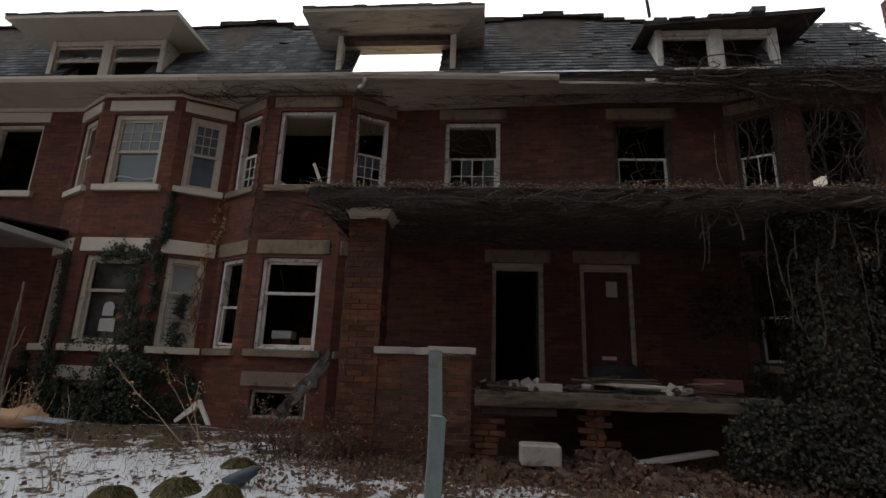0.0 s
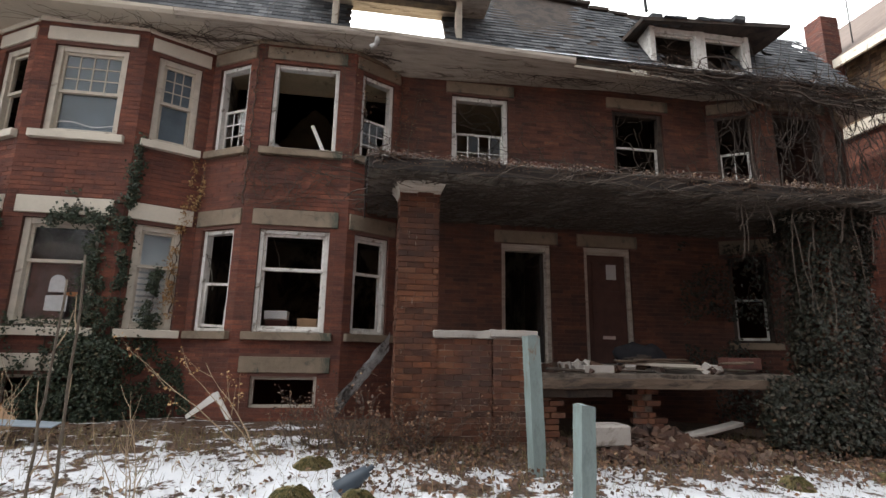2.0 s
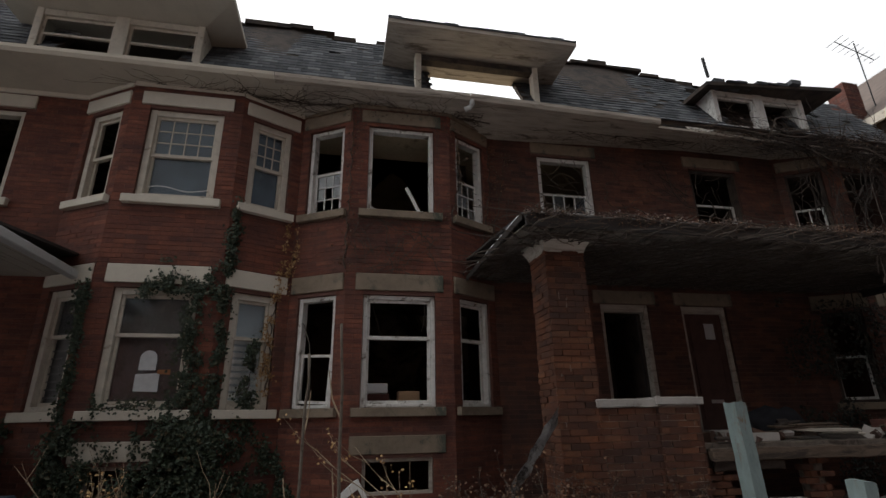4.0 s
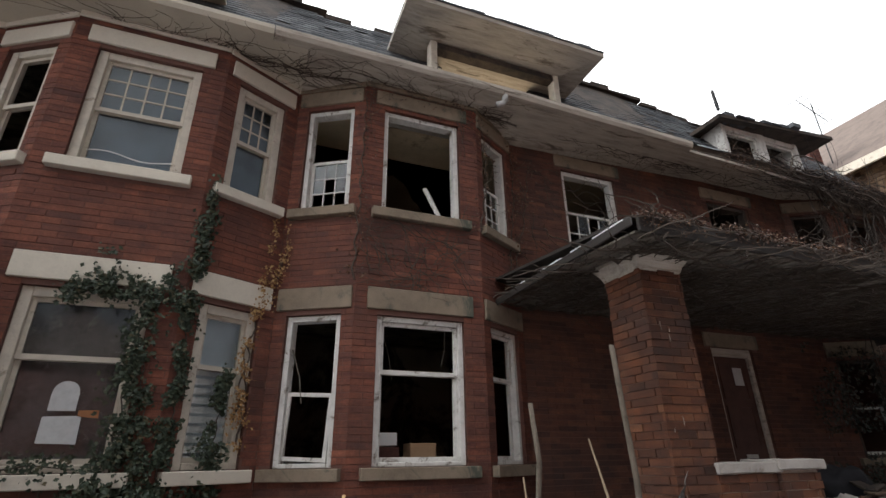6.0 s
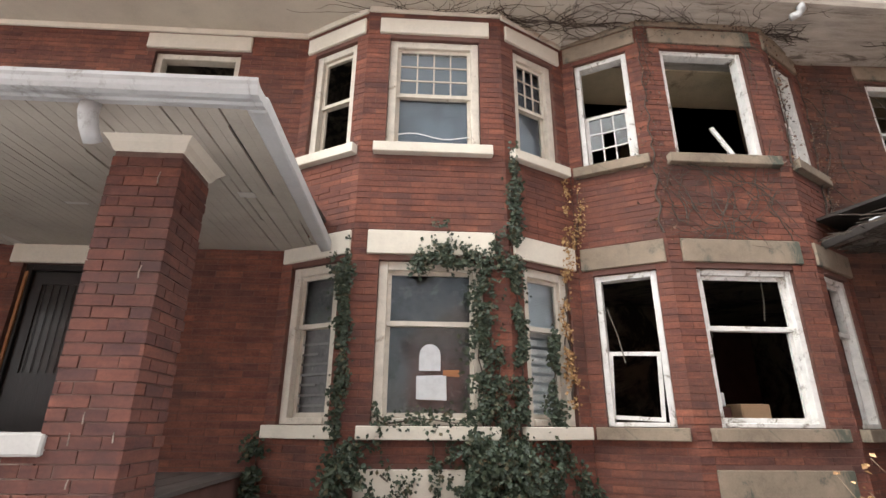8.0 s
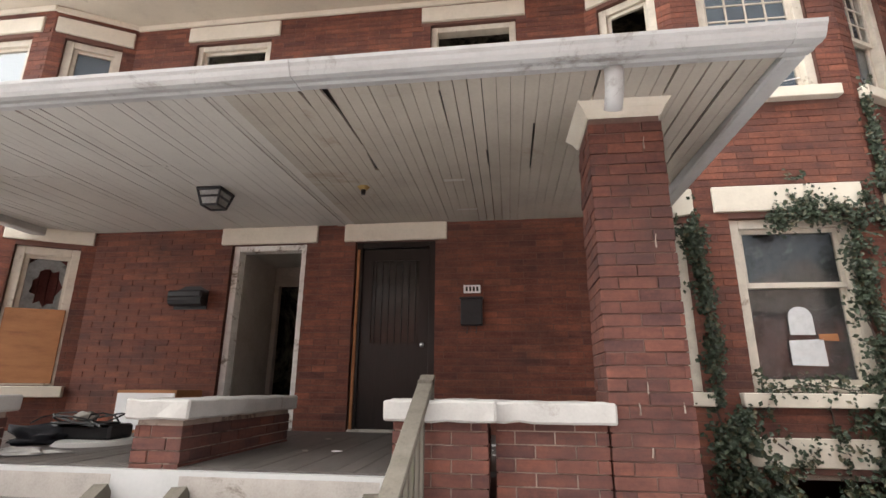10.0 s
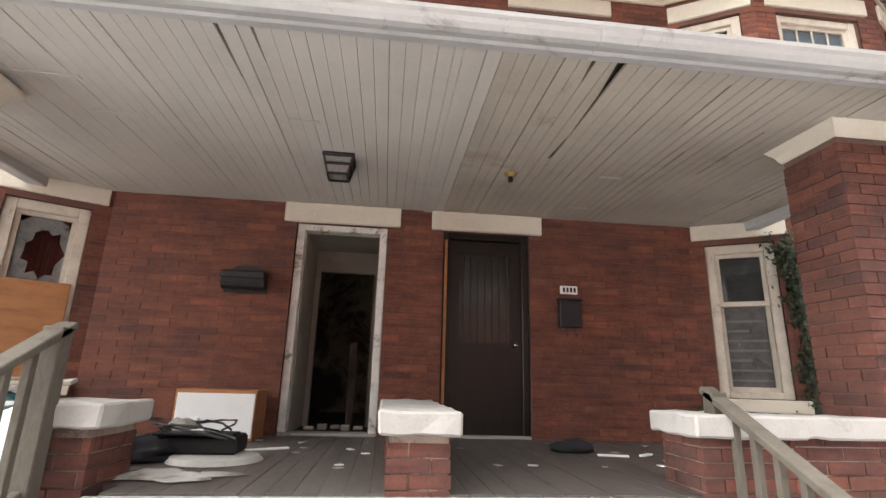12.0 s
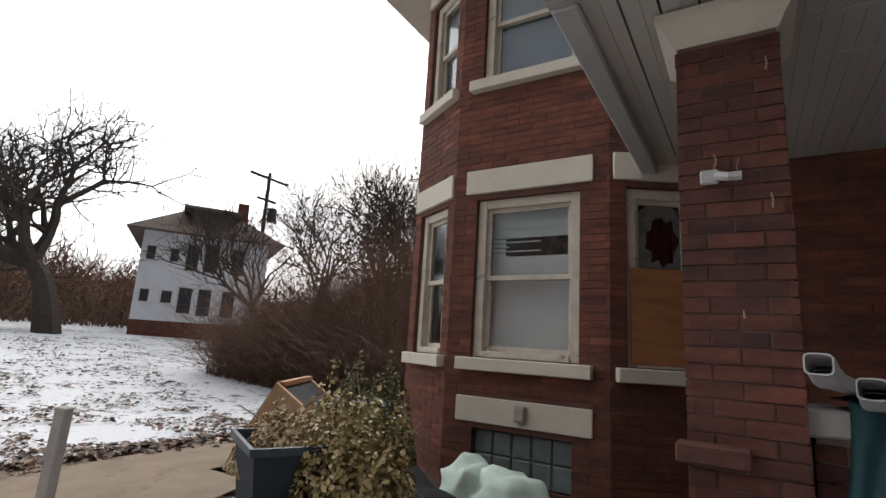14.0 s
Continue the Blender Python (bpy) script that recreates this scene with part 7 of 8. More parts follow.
def climber(name, paths, mat, label, density, size, spread, seed, depth=0.1, stem_r=0.012, taper=0.5):
    """Climber on the facade: paths of (x, z); leaves gather round them in clumps."""
    density, size = density * 1.6, size * 0.76
    rng = random.Random(seed)
    root = paths[0][0]
    o = thing(name, pose(root[0], skin_y(root[0]), 0), label, "climber")
    inv = o.matrix_world.inverted()
    vs, fs = [], []
    bm = bmesh.new()
    for path in paths:
        pts = []
        for (xa, za), (xb, zb) in zip(path, path[1:]):
            n = max(2, int(math.dist((xa, za), (xb, zb)) / 0.07))
            for k in range(n):
                t = k / n
                pts.append((xa + (xb - xa) * t + 0.02 * math.sin(k * 1.3 + seed), za + (zb - za) * t))
        sp = [inv @ Vector((x, skin_y(x) - 0.015, z)) for x, z in pts]
        if len(sp) > 1:
            tube(bm, sp, stem_r, stem_r * 0.4, seg=5)
        for i, (x, z) in enumerate(pts):
            w = spread * (0.45 + 0.55 * abs(math.sin(i * 0.37 + seed))) * (1.0 - taper * i / len(pts))
            for _ in range(int(density * rng.uniform(0.5, 1.5))):
                px, pz = x + rng.gauss(0, w), z + rng.gauss(0, 0.07)
                if noise.noise((px * 5.5, pz * 5.5, seed)) < -0.22:
                    continue
                py = skin_y(px) - 0.012 - abs(rng.gauss(0, depth * 0.5))
                add_leaf(vs, fs, inv @ Vector((px, py, pz)), Vector((0, -1, 0.25)), size, rng)
    part("stem_mass", bm, M["stem"], o)["kind"] = "stuff"
    lf = raw_mesh("leaves", vs, fs, M[mat], o)
    lf["kind"] = "stuff"
    return o


climber("ivy", [[(-6.3, 0.6), (-6.35, 1.6), (-6.42, 2.2), (-6.42, 2.8), (-6.4, 3.3), (-6.3, 3.62)], [(-6.35, 3.6), (-6.55, 3.62), (-6.75, 3.7), (-6.9, 3.95)], [(-6.6, 3.62), (-6.95, 3.6), (-7.15, 3.52)]],
        "ivy", "green ivy climbing beside a bay window", 46, 0.031, 0.105, 4, taper=0.35)
climber("ivy", [[(-6.0, 0.6), (-6.02, 1.6), (-5.99, 2.6), (-6.0, 3.4), (-6.05, 3.75), (-5.98, 3.95)], [(-6.02, 3.3), (-6.22, 3.65), (-6.25, 3.8)], [(-6.02, 3.9), (-5.99, 4.4), (-5.98, 5.0)]],
        "ivy", "green ivy climbing the corner of a brick bay", 40, 0.031, 0.075, 5, taper=0.5)
climber("ivy", [[(-6.6, 0.5), (-6.5, 1.0), (-6.45, 1.9)], [(-6.25, 0.5), (-6.2, 1.2), (-6.25, 1.8)], [(-5.9, 0.5), (-5.95, 1.2), (-5.98, 1.7)], [(-7.0, 0.5), (-6.9, 0.95), (-6.8, 1.2)]],
        "ivy", "dense low ivy at the foot of the bay", 80, 0.036, 0.15, 9, depth=0.3, taper=0.2)
climber("ivy", [[(-7.7, 0.5), (-7.68, 1.1), (-7.7, 1.75)], [(-7.4, 0.5), (-7.45, 0.95), (-7.5, 1.3)]], "ivy", "dense low ivy under a bay window", 70, 0.036, 0.12, 10, depth=0.25, taper=0.2)
climber("ivy", [[(-7.55, 1.7), (-7.3, 1.95), (-7.0, 2.0), (-6.7, 1.96), (-6.5, 1.95)], [(-7.4, 1.9), (-7.45, 2.15)], [(-6.95, 1.95), (-6.85, 1.6), (-6.9, 1.3)], [(-7.35, 1.5), (-7.2, 1.35), (-7.0, 1.5)], [(-6.75, 1.9), (-6.7, 1.5)]],
        "ivy", "sprigs of ivy over a stone window sill", 13, 0.03, 0.055, 11, taper=0.2)
climber("ivy", [[(-7.85, 0.6), (-7.82, 1.5), (-7.8, 2.4), (-7.82, 3.2), (-7.9, 3.55), (-8.05, 3.62)], [(-7.85, 3.0), (-7.84, 3.6), (-7.86, 3.78)]], "ivy", "green ivy climbing between two bay windows", 36, 0.031, 0.07, 12, taper=0.5)
climber("ivy", [[(-8.75, 0.5), (-8.68, 1.2), (-8.66, 1.8)]], "ivy", "tuft of ivy beside the porch", 46, 0.036, 0.09, 14, depth=0.15, taper=0.3)
climber("ivy", [[(-5.5, 0.6), (-5.58, 1.5), (-5.6, 2.4), (-5.58, 2.9)], [(-5.45, 0.6), (-5.3, 1.1), (-5.3, 1.5)], [(-5.2, 0.5), (-5.1, 1.0), (-5.2, 1.3)], [(-4.9, 0.5), (-4.95, 0.9)]], "ivy", "ivy on the corner between two bays", 40, 0.032, 0.12, 19, taper=0.7)
climber("ivy", [[(-6.25, 1.2), (-6.2, 1.9), (-6.22, 2.4), (-6.35, 3.0)], [(-6.5, 1.4), (-6.4, 2.0), (-6.35, 2.6)], [(-5.75, 0.6), (-5.7, 1.3), (-5.75, 1.8)]], "ivy", "loose ivy spreading between two bay windows", 26, 0.03, 0.1, 31, taper=0.5)
climber("dead_climber", [[(-5.36, 2.2), (-5.38, 3.2), (-5.3, 4.0), (-5.24, 4.85)], [(-5.34, 3.6), (-5.12, 4.2), (-5.08, 4.75)], [(-5.42, 2.4), (-5.4, 3.4)]], "gold_leaf", "withered climber with orange dead leaves", 12, 0.024, 0.05, 23)
climber("dead_climber", [[(-4.33, 4.0), (-4.3, 5.2), (-4.28, 6.9)], [(-2.6, 4.9), (-2.4, 5.8), (-2.45, 6.8)], [(-1.9, 4.3), (-1.6, 5.4), (-1.4, 6.6)], [(-2.0, 4.3), (-1.75, 5.8), (-1.75, 6.8)], [(-4.0, 6.85), (-3.2, 6.9), (-2.7, 6.9)]],
        "dead_leaf", "bare climber with a few brown leaves on the brickwork", 5, 0.024, 0.15, 27)


def tangle(name, label, n, length, r, pick, step, seed, mat="stem", cat="vine", clear=None):
    """A net of bare stems that creep over a surface: pick(rng) gives a start and two surface directions and a normal."""
    rng = random.Random(seed)
    bm = bmesh.new()
    for _ in range(n):
        p, u, v, nr = pick(rng)
        ang = rng.uniform(0, 6.28)
        pts = [p]
        q = Vector(p)
        for _k in range(int(length * rng.uniform(0.4, 1.4) / step)):
            ang += rng.uniform(-0.5, 0.5)
            q = q + (u * math.cos(ang) + v * math.sin(ang)) * step + nr * rng.uniform(-0.004, 0.004)
            if clear and clear(q):
                break
            pts.append(q.copy())
        if len(pts) > 2:
            tube(bm, pts, r * rng.uniform(0.5, 1.3), r * 0.35, seg=4)
    return tagged(mesh_ob(name, bm, M[mat]), label, cat, kind="stuff")


X, Y, Z = Vector((1, 0, 0)), Vector((0, 1, 0)), Vector((0, 0, 1))

def under_ceiling(g):
    y = g.uniform(6.25, 9.1)
    return Vector((g.uniform(-2.25, 5.35), y, 3.825 + 0.0633 * (y - 6.2) - g.uniform(0, 0.03))), X, Vector((0, 0.998, 0.063)), Z


tangle("vine_net", "net of bare vine stems under a ruined porch ceiling", 900, 1.0, 0.010, under_ceiling, 0.08, 41)
tangle("vine_net", "bare vine stems along a ruined porch roof edge", 120, 0.9, 0.010, lambda g: (Vector((g.uniform(-2.3, 5.2), 6.09, g.uniform(3.82, 4.0))), X, Z * 0.25, Y), 0.08, 42)
tangle("vine_net", "bare vine stems on weathered eave boards", 520, 1.0, 0.006, lambda g: (Vector((g.uniform(-5.4, 6.5) if g.random() < 0.8 else g.uniform(-7.6, -5.2), 8.75, 6.96)), X, Vector((0, 0.98, -0.17)) * 0.45, Z), 0.08, 43)
tangle("vine_net", "bare vine stems on a brick bay", 150, 1.2, 0.006, lambda g: (Vector((g.uniform(-4.2, -2.7), BAY - 0.02, g.choice((g.uniform(3.9, 4.95), g.uniform(6.65, 6.9))))), X, Z, Y), 0.08, 44, clear=lambda q: (-4.0 < q.x < -2.9 and 4.98 < q.z < 6.6) or q.x < -4.3 or q.x > -2.6 or q.z < 3.65)
tangle("vine_net", "bare vine stems on the brick wall between windows", 170, 1.2, 0.006, lambda g: (Vector((g.uniform(-1.6, 5.2), WALL - 0.02, g.uniform(4.3, 6.9))), X, Z, Y), 0.08, 45)
tangle("vine_thicket", "thick tangle of bare vines over the ruined corner bay", 300, 1.5, 0.010, lambda g: (Vector((g.uniform(4.6, 8.3), g.uniform(8.3, 8.65), g.uniform(4.2, 7.0))), X * 0.6, Z, Y), 0.1, 46, "dark_stem")
tangle("vine_thicket", "bare vines hanging from the ruined eave", 420, 1.2, 0.009, lambda g: (Vector((g.uniform(3.4, 8.4), g.uniform(8.2, 8.5), g.uniform(6.7, 7.15))), X, Z * 0.25, Y), 0.1, 47, "dark_stem")
tangle("vine_net", "bare vines inside a ruined dormer", 26, 0.7, 0.012, lambda g: (Vector((g.uniform(3.7, 5.4), 9.3, g.uniform(7.8, 8.4))), X, Z, Y), 0.07, 48)
tangle("vine_net", "hanging bare vine stems in front of the porch", 16, 1.8, 0.012, lambda g: (Vector((g.uniform(2.6, 5.0), 6.3, g.uniform(3.0, 3.9))), X * 0.25, Z, Y), 0.1, 49)


def litter(name, label, n, pick, size, mat, seed):
    g = random.Random(seed)
    vs, fs = [], []
    for _ in range(n):
        add_leaf(vs, fs, Vector(pick(g)), Vector((0, -0.6, 0.8)), size, g)
    return tagged(raw_mesh(name, vs, fs, M[mat]), label, "leaves", kind="stuff")


def clump(g, x0, x1, scale):
    while True:
        x = g.uniform(x0, x1)
        if noise.noise((x * scale, 3.3, 0)) > g.uniform(-0.5, 0.25):
            return x


litter("leaf_litter", "rust-brown leaf litter along the edge of a ruined porch roof", 9000, lambda g: (clump(g, -2.32, 5.4, 1.7), 6.15 + g.gauss(0, 0.05), 3.97 + abs(g.gauss(0, 0.045)) - (0.12 * g.random() if g.random() < 0.3 else 0)), 0.014, "dead_leaf", 501)
litter("leaf_litter", "dead leaves caught in the vines over the ruined eave", 3000, lambda g: (clump(g, 2.2, 8.4, 1.3), g.uniform(8.2, 8.5), 7.0 + g.gauss(0.02, 0.17)), 0.016, "dead_leaf", 502)
litter("leaf_litter", "dark dead leaves hanging in the vines on the corner bay", 1800, lambda g: (clump(g, 4.3, 8.2, 2.3), g.uniform(8.3, 8.66), g.uniform(4.2, 7.0)), 0.016, "dead_leaf", 503)
tangle("vine_thicket", "thick woody vine stems hanging over the ruined eave", 22, 1.8, 0.022, lambda g: (Vector((g.uniform(3.6, 8.2), g.uniform(8.2, 8.4), g.uniform(6.7, 7.05))), X, Z * 0.3, Y), 0.1, 51)
bm = bmesh.new()
for y0, l in ((6.3, 0.5), (6.95, 0.2), (7.3, 0.45), (8.1, 0.12)):
    slab(bm, [(XA0 - 0.03, y0), (XA0 + 0.03, y0 + 0.02), (XA0 + 0.02, y0 + l), (XA0 - 0.03, y0 + l * 0.9)], 4.003, 4.014)
tagged(mesh_ob("roof_snow", bm, M["snow"]), "thin broken strip of snow on a porch roof edge", "snow", kind="stuff")


litter("leaf_litter", "brown leaves and twigs strewn before the ruined porch", 7000, lambda g: (lambda x, y: (x, y, gz(x, y) + 0.03 + abs(g.gauss(0, 0.035))))(g.uniform(-2.5, 9.0), 4.9 + 1.9 * g.random() ** 0.7), 0.024, "dead_leaf", 504)


# the ivy-wrapped column and the mound beside it
def ivy_mass():
    o = thing("ivy", pose(4.6, 6.7, 0.3), "thick dark ivy smothering a porch column and the wall", "climber")
    inv = o.matrix_world.inverted()
    rng = random.Random(61)
    vs, fs = [], []
    bm = bmesh.new()
    for i in range(17000):
        z = rng.uniform(0.35, 3.95)
        a = rng.uniform(0, 6.28)
        r = 0.42 + 0.20 * noise.noise((math.cos(a) * 1.5, math.sin(a) * 1.5, z * 1.3)) + rng.gauss(0, 0.05) + 0.25 * max(0, z - 3.2) * abs(math.cos(a))
        p = Vector((4.62 + 1.25 * r * math.cos(a), 6.88 + 0.95 * r * math.sin(a), z))
        add_leaf(vs, fs, inv @ p, Vector((math.cos(a), math.sin(a), 0.4)), 0.03, rng)
    for i in range(13000):
        u = rng.random()
        x = 2.9 + 2.6 * rng.random()
        top = 1.55 * (1 - abs(x - 3.9) / 1.6) ** 0.5 if abs(x - 3.9) < 1.55 else 0.3
        z = gz(x, 6.5) + max(0.05, top * (0.6 + 0.4 * noise.noise((x * 2, u * 5, 1)))) * rng.random() ** 0.5
        y = 6.75 - 0.5 * math.sqrt(max(0.02, 1 - min(1, (z - 0.3) / 1.6))) + rng.gauss(0, 0.06) + 0.15 * noise.noise((x * 2.3, z * 2.3, 4))
        add_leaf(vs, fs, inv @ Vector((x, y, z)), Vector((0, -0.8, 0.5)), 0.03, rng)
    for i in range(5000):
        x, z = rng.uniform(3.6, 6.0), rng.uniform(0.4, 3.8)
        if noise.noise((x * 1.2, z * 1.2, 9)) < -0.1:
            continue
        y = 8.95 - abs(rng.gauss(0, 0.12)) if x < 4.7 else skin_y(x) - 0.03 - abs(rng.gauss(0, 0.1))
        add_leaf(vs, fs, inv @ Vector((x, y, z)), Vector((0, -1, 0.3)), 0.033, rng)
    for k in range(26):
        a = k * 0.7
        pts = [inv @ Vector((4.6 + 0.34 * math.cos(a + 0.3 * math.sin(j * 0.6 + k)), 6.9 + 0.34 * math.sin(a + 0.3 * math.sin(j * 0.6 + k)), 0.3 + j * 0.3)) for j in range(12)]
        tube(bm, pts, 0.022, 0.01, seg=5)
    part("stem_mass", bm, M["stem"], o)["kind"] = "stuff"
    lf = raw_mesh("leaves", vs, fs, M["dark_ivy"], o)
    lf["kind"] = "stuff"


ivy_mass()


def shrub(name, x, y, n, h, spread, mat, label, seed, r=0.008, lean=(0, 0), leaves=0, leaf="dead_leaf", leafsize=0.02):
    """A bush of thin bare rods with side twigs."""
    rng = random.Random(seed)
    z0 = gz(x, y)
    o = thing(name, pose(x, y, z0), label, "shrub")
    bm = bmesh.new()
    vs, fs = [], []
    for i in range(n):
        a = rng.uniform(0, 6.28)
        d = Vector((math.cos(a) * spread * rng.random() + lean[0], math.sin(a) * spread * rng.random() * 0.6 + lean[1], 1.0)).normalized()
        hh = h * rng.uniform(0.5, 1.1)
        p = Vector((rng.gauss(0, 0.08 * spread), rng.gauss(0, 0.05), -0.05))
        pts = [p]
        for k in range(7):
            d = (d + Vector((rng.uniform(-1, 1), rng.uniform(-1, 1), rng.uniform(-0.6, 0.4))) * 0.13).normalized()
            p = p + d * hh / 7
            pts.append(p.copy())
            if n > 2 and k > 1 and rng.random() < 0.75:
                e = (d + Vector((rng.uniform(-1, 1), rng.uniform(-1, 1), rng.uniform(-0.3, 0.6))) * 0.8).normalized()
                tw = [p.copy(), p + e * hh * 0.12, p + (e + Vector((0, 0, 0.2))) * hh * 0.24]
                tube(bm, tw, r * 0.5, r * 0.25, seg=4)
                for _ in range(leaves):
                    add_leaf(vs, fs, tw[rng.randint(1, 2)] + Vector((rng.gauss(0, 0.03), rng.gauss(0, 0.03), rng.gauss(0, 0.03))), Vector((0, -0.5, 0.7)), leafsize, rng)
        tube(bm, pts, r, r * 0.4, seg=5)
    part("branch_mass" if n > 2 else "stem", bm, M[mat], o)["kind"] = "stuff"
    if vs:
        lf = raw_mesh("leaves", vs, fs, M[leaf], o)
        lf["kind"] = "stuff"
    return o


def sapling(x, y, h, lean, seed):
    rng = random.Random(seed)
    o = thing("sapling", pose(x, y, gz(x, y) - 0.03), "bare straight sapling stem with pale bark", "sapling", "saplings")
    pts = [Vector((lean[0] * k / 10 * h + rng.uniform(-0.008, 0.008), lean[1] * k / 10 * h + rng.uniform(-0.008, 0.008), h * k / 10)) for k in range(11)]
    part("stem", tube(bmesh.new(), pts, 0.012, 0.008, seg=8), M["sapling_bark"], o, smooth=True)
    for k in (2, 4, 7):
        a = rng.uniform(0, 6.28)
        part("twig", tube(bmesh.new(), [pts[k], pts[k] + Vector((0.08 * math.cos(a), 0.08 * math.sin(a), 0.12)), pts[k] + Vector((0.12 * math.cos(a), 0.12 * math.sin(a), 0.3))], 0.006, 0.003, seg=5), M["twig"], o)
    return o


shrub("dry_weed", -3.25, 6.15, 3, 1.5, 0.3, "twig", "tall dry weed with feathery tan seed heads leaning over", 71, 0.008, (-0.85, 0.3), 9, "gold_leaf", 0.018)
shrub("dry_weed", -6.6, 6.95, 5, 0.75, 0.3, "twig", "dry weed with frayed tan heads", 72, 0.008, (0, 0), 4, "gold_leaf", 0.018)
shrub("dry_weed", -6.3, 6.9, 3, 0.7, 0.25, "twig", "dry weed with frayed tan heads", 74, 0.007, (0, 0), 3, "gold_leaf", 0.018)
sapling(-4.53, 4.53, 1.74, (0.02, 0.01), 1)
sapling(-4.25, 4.34, 1.92, (-0.025, 0.01), 2)
shrub("bare_shrub", -3.95, 4.7, 5, 0.95, 0.5, "twig", "low bare shrub with thin grey twigs", 76, 0.0055)
shrub("bare_shrub", -5.2, 5.2, 6, 0.9, 0.8, "twig", "low bare shrub with spreading twigs", 77, 0.0055)
shrub("bare_shrub", -6.2, 6.3, 6, 1.0, 0.8, "twig", "low bare shrub with spreading twigs", 79, 0.005)
shrub("bramble", -2.3, 6.35, 26, 0.75, 1.3, "stem", "brown bramble thicket with dead leaves by the column", 80, 0.006, (0, 0), 7, "dead_leaf", 0.016)
shrub("bramble", -1.6, 6.3, 22, 0.7, 1.3, "stem", "brown bramble thicket with dead leaves by the column", 81, 0.006, (0, 0), 7, "dead_leaf", 0.016)
shrub("bramble", -0.7, 6.35, 14, 0.55, 1.0, "stem", "low brown bramble along the porch wall", 82, 0.005, (0, 0), 7, "dead_leaf", 0.016)
shrub("bramble", -2.9, 6.7, 16, 0.7, 1.2, "stem", "brown bramble thicket under the bay", 83, 0.006, (0, 0), 7, "dead_leaf", 0.016)
shrub("bare_shrub", -7.3, 6.6, 8, 0.8, 0.9, "stem", "low bare shrub with dark twigs", 84, 0.005)
shrub("dry_weed", 6.3, 7.0, 16, 0.6, 0.7, "twig", "clump of dry tan weeds by the corner", 85, 0.005, (0, 0), 3, "gold_leaf", 0.02)
shrub("dry_weed", 8.4, 7.2, 16, 0.6, 0.8, "twig", "clump of dry tan weeds between the houses", 86, 0.005, (0, 0), 3, "gold_leaf", 0.02)
shrub("bare_shrub", 8.6, 9.2, 9, 2.2, 0.5, "stem", "tall bare shrub between two houses", 87, 0.010)

# the wilted heap beside the bin and the clipped evergreen behind it
def leaf_heap(name, x, y, z, w, d, h, n, mat, size, label, seed, stems=14):
    rng = random.Random(seed)
    o = thing(name, pose(x, y, z), label, "shrub")
    vs, fs = [], []
    for _ in range(n):
        a, b = rng.uniform(0, 6.28), rng.random()
        rr = math.sqrt(rng.random())
        px, py = rr * math.cos(a), rr * math.sin(a)
        top = (1 - rr ** 3) * (0.75 + 0.6 * noise.noise((px * 3.1, py * 3.1, seed)) + 0.25 * noise.noise((px * 8, py * 8, seed)))
        pz = max(0.02, top) * rng.uniform(0.35, 1.0) ** 0.7
        add_leaf(vs, fs, Vector((px * w / 2, py * d / 2, pz * h)), Vector((px, py, 0.7)), size, rng)
    bm = bmesh.new()
    for _ in range(stems):
        a = rng.uniform(0, 6.28)
        tube(bm, [(0, 0, 0), (0.25 * w * math.cos(a), 0.25 * d * math.sin(a), h * 0.6), (0.46 * w * math.cos(a), 0.46 * d * math.sin(a), h * rng.uniform(0.4, 0.85))], 0.012, 0.004, seg=5)
    part("stem_mass", bm, M["twig"], o)["kind"] = "stuff"
    lf = raw_mesh("leaves", vs, fs, M[mat], o)
    lf["kind"] = "stuff"
    return o


leaf_heap("wilted_shrub", -16.85, 6.62, 0.5, 1.15, 0.95, 1.3, 17000, "olive_leaf", 0.023, "wilted shrub with curled olive and tan leaves", 91, 12)
leaf_heap("wilted_shrub", -17.4, 6.72, 1.12, 1.15, 0.8, 0.5, 15000, "straw_leaf", 0.016, "heap of dry tan leaves spilling over a bin", 92, 10)
leaf_heap("evergreen_shrub", -17.8, 7.95, 0.5, 1.2, 0.95, 1.42, 20000, "evergreen", 0.017, "small clipped evergreen shrub at the corner", 93)

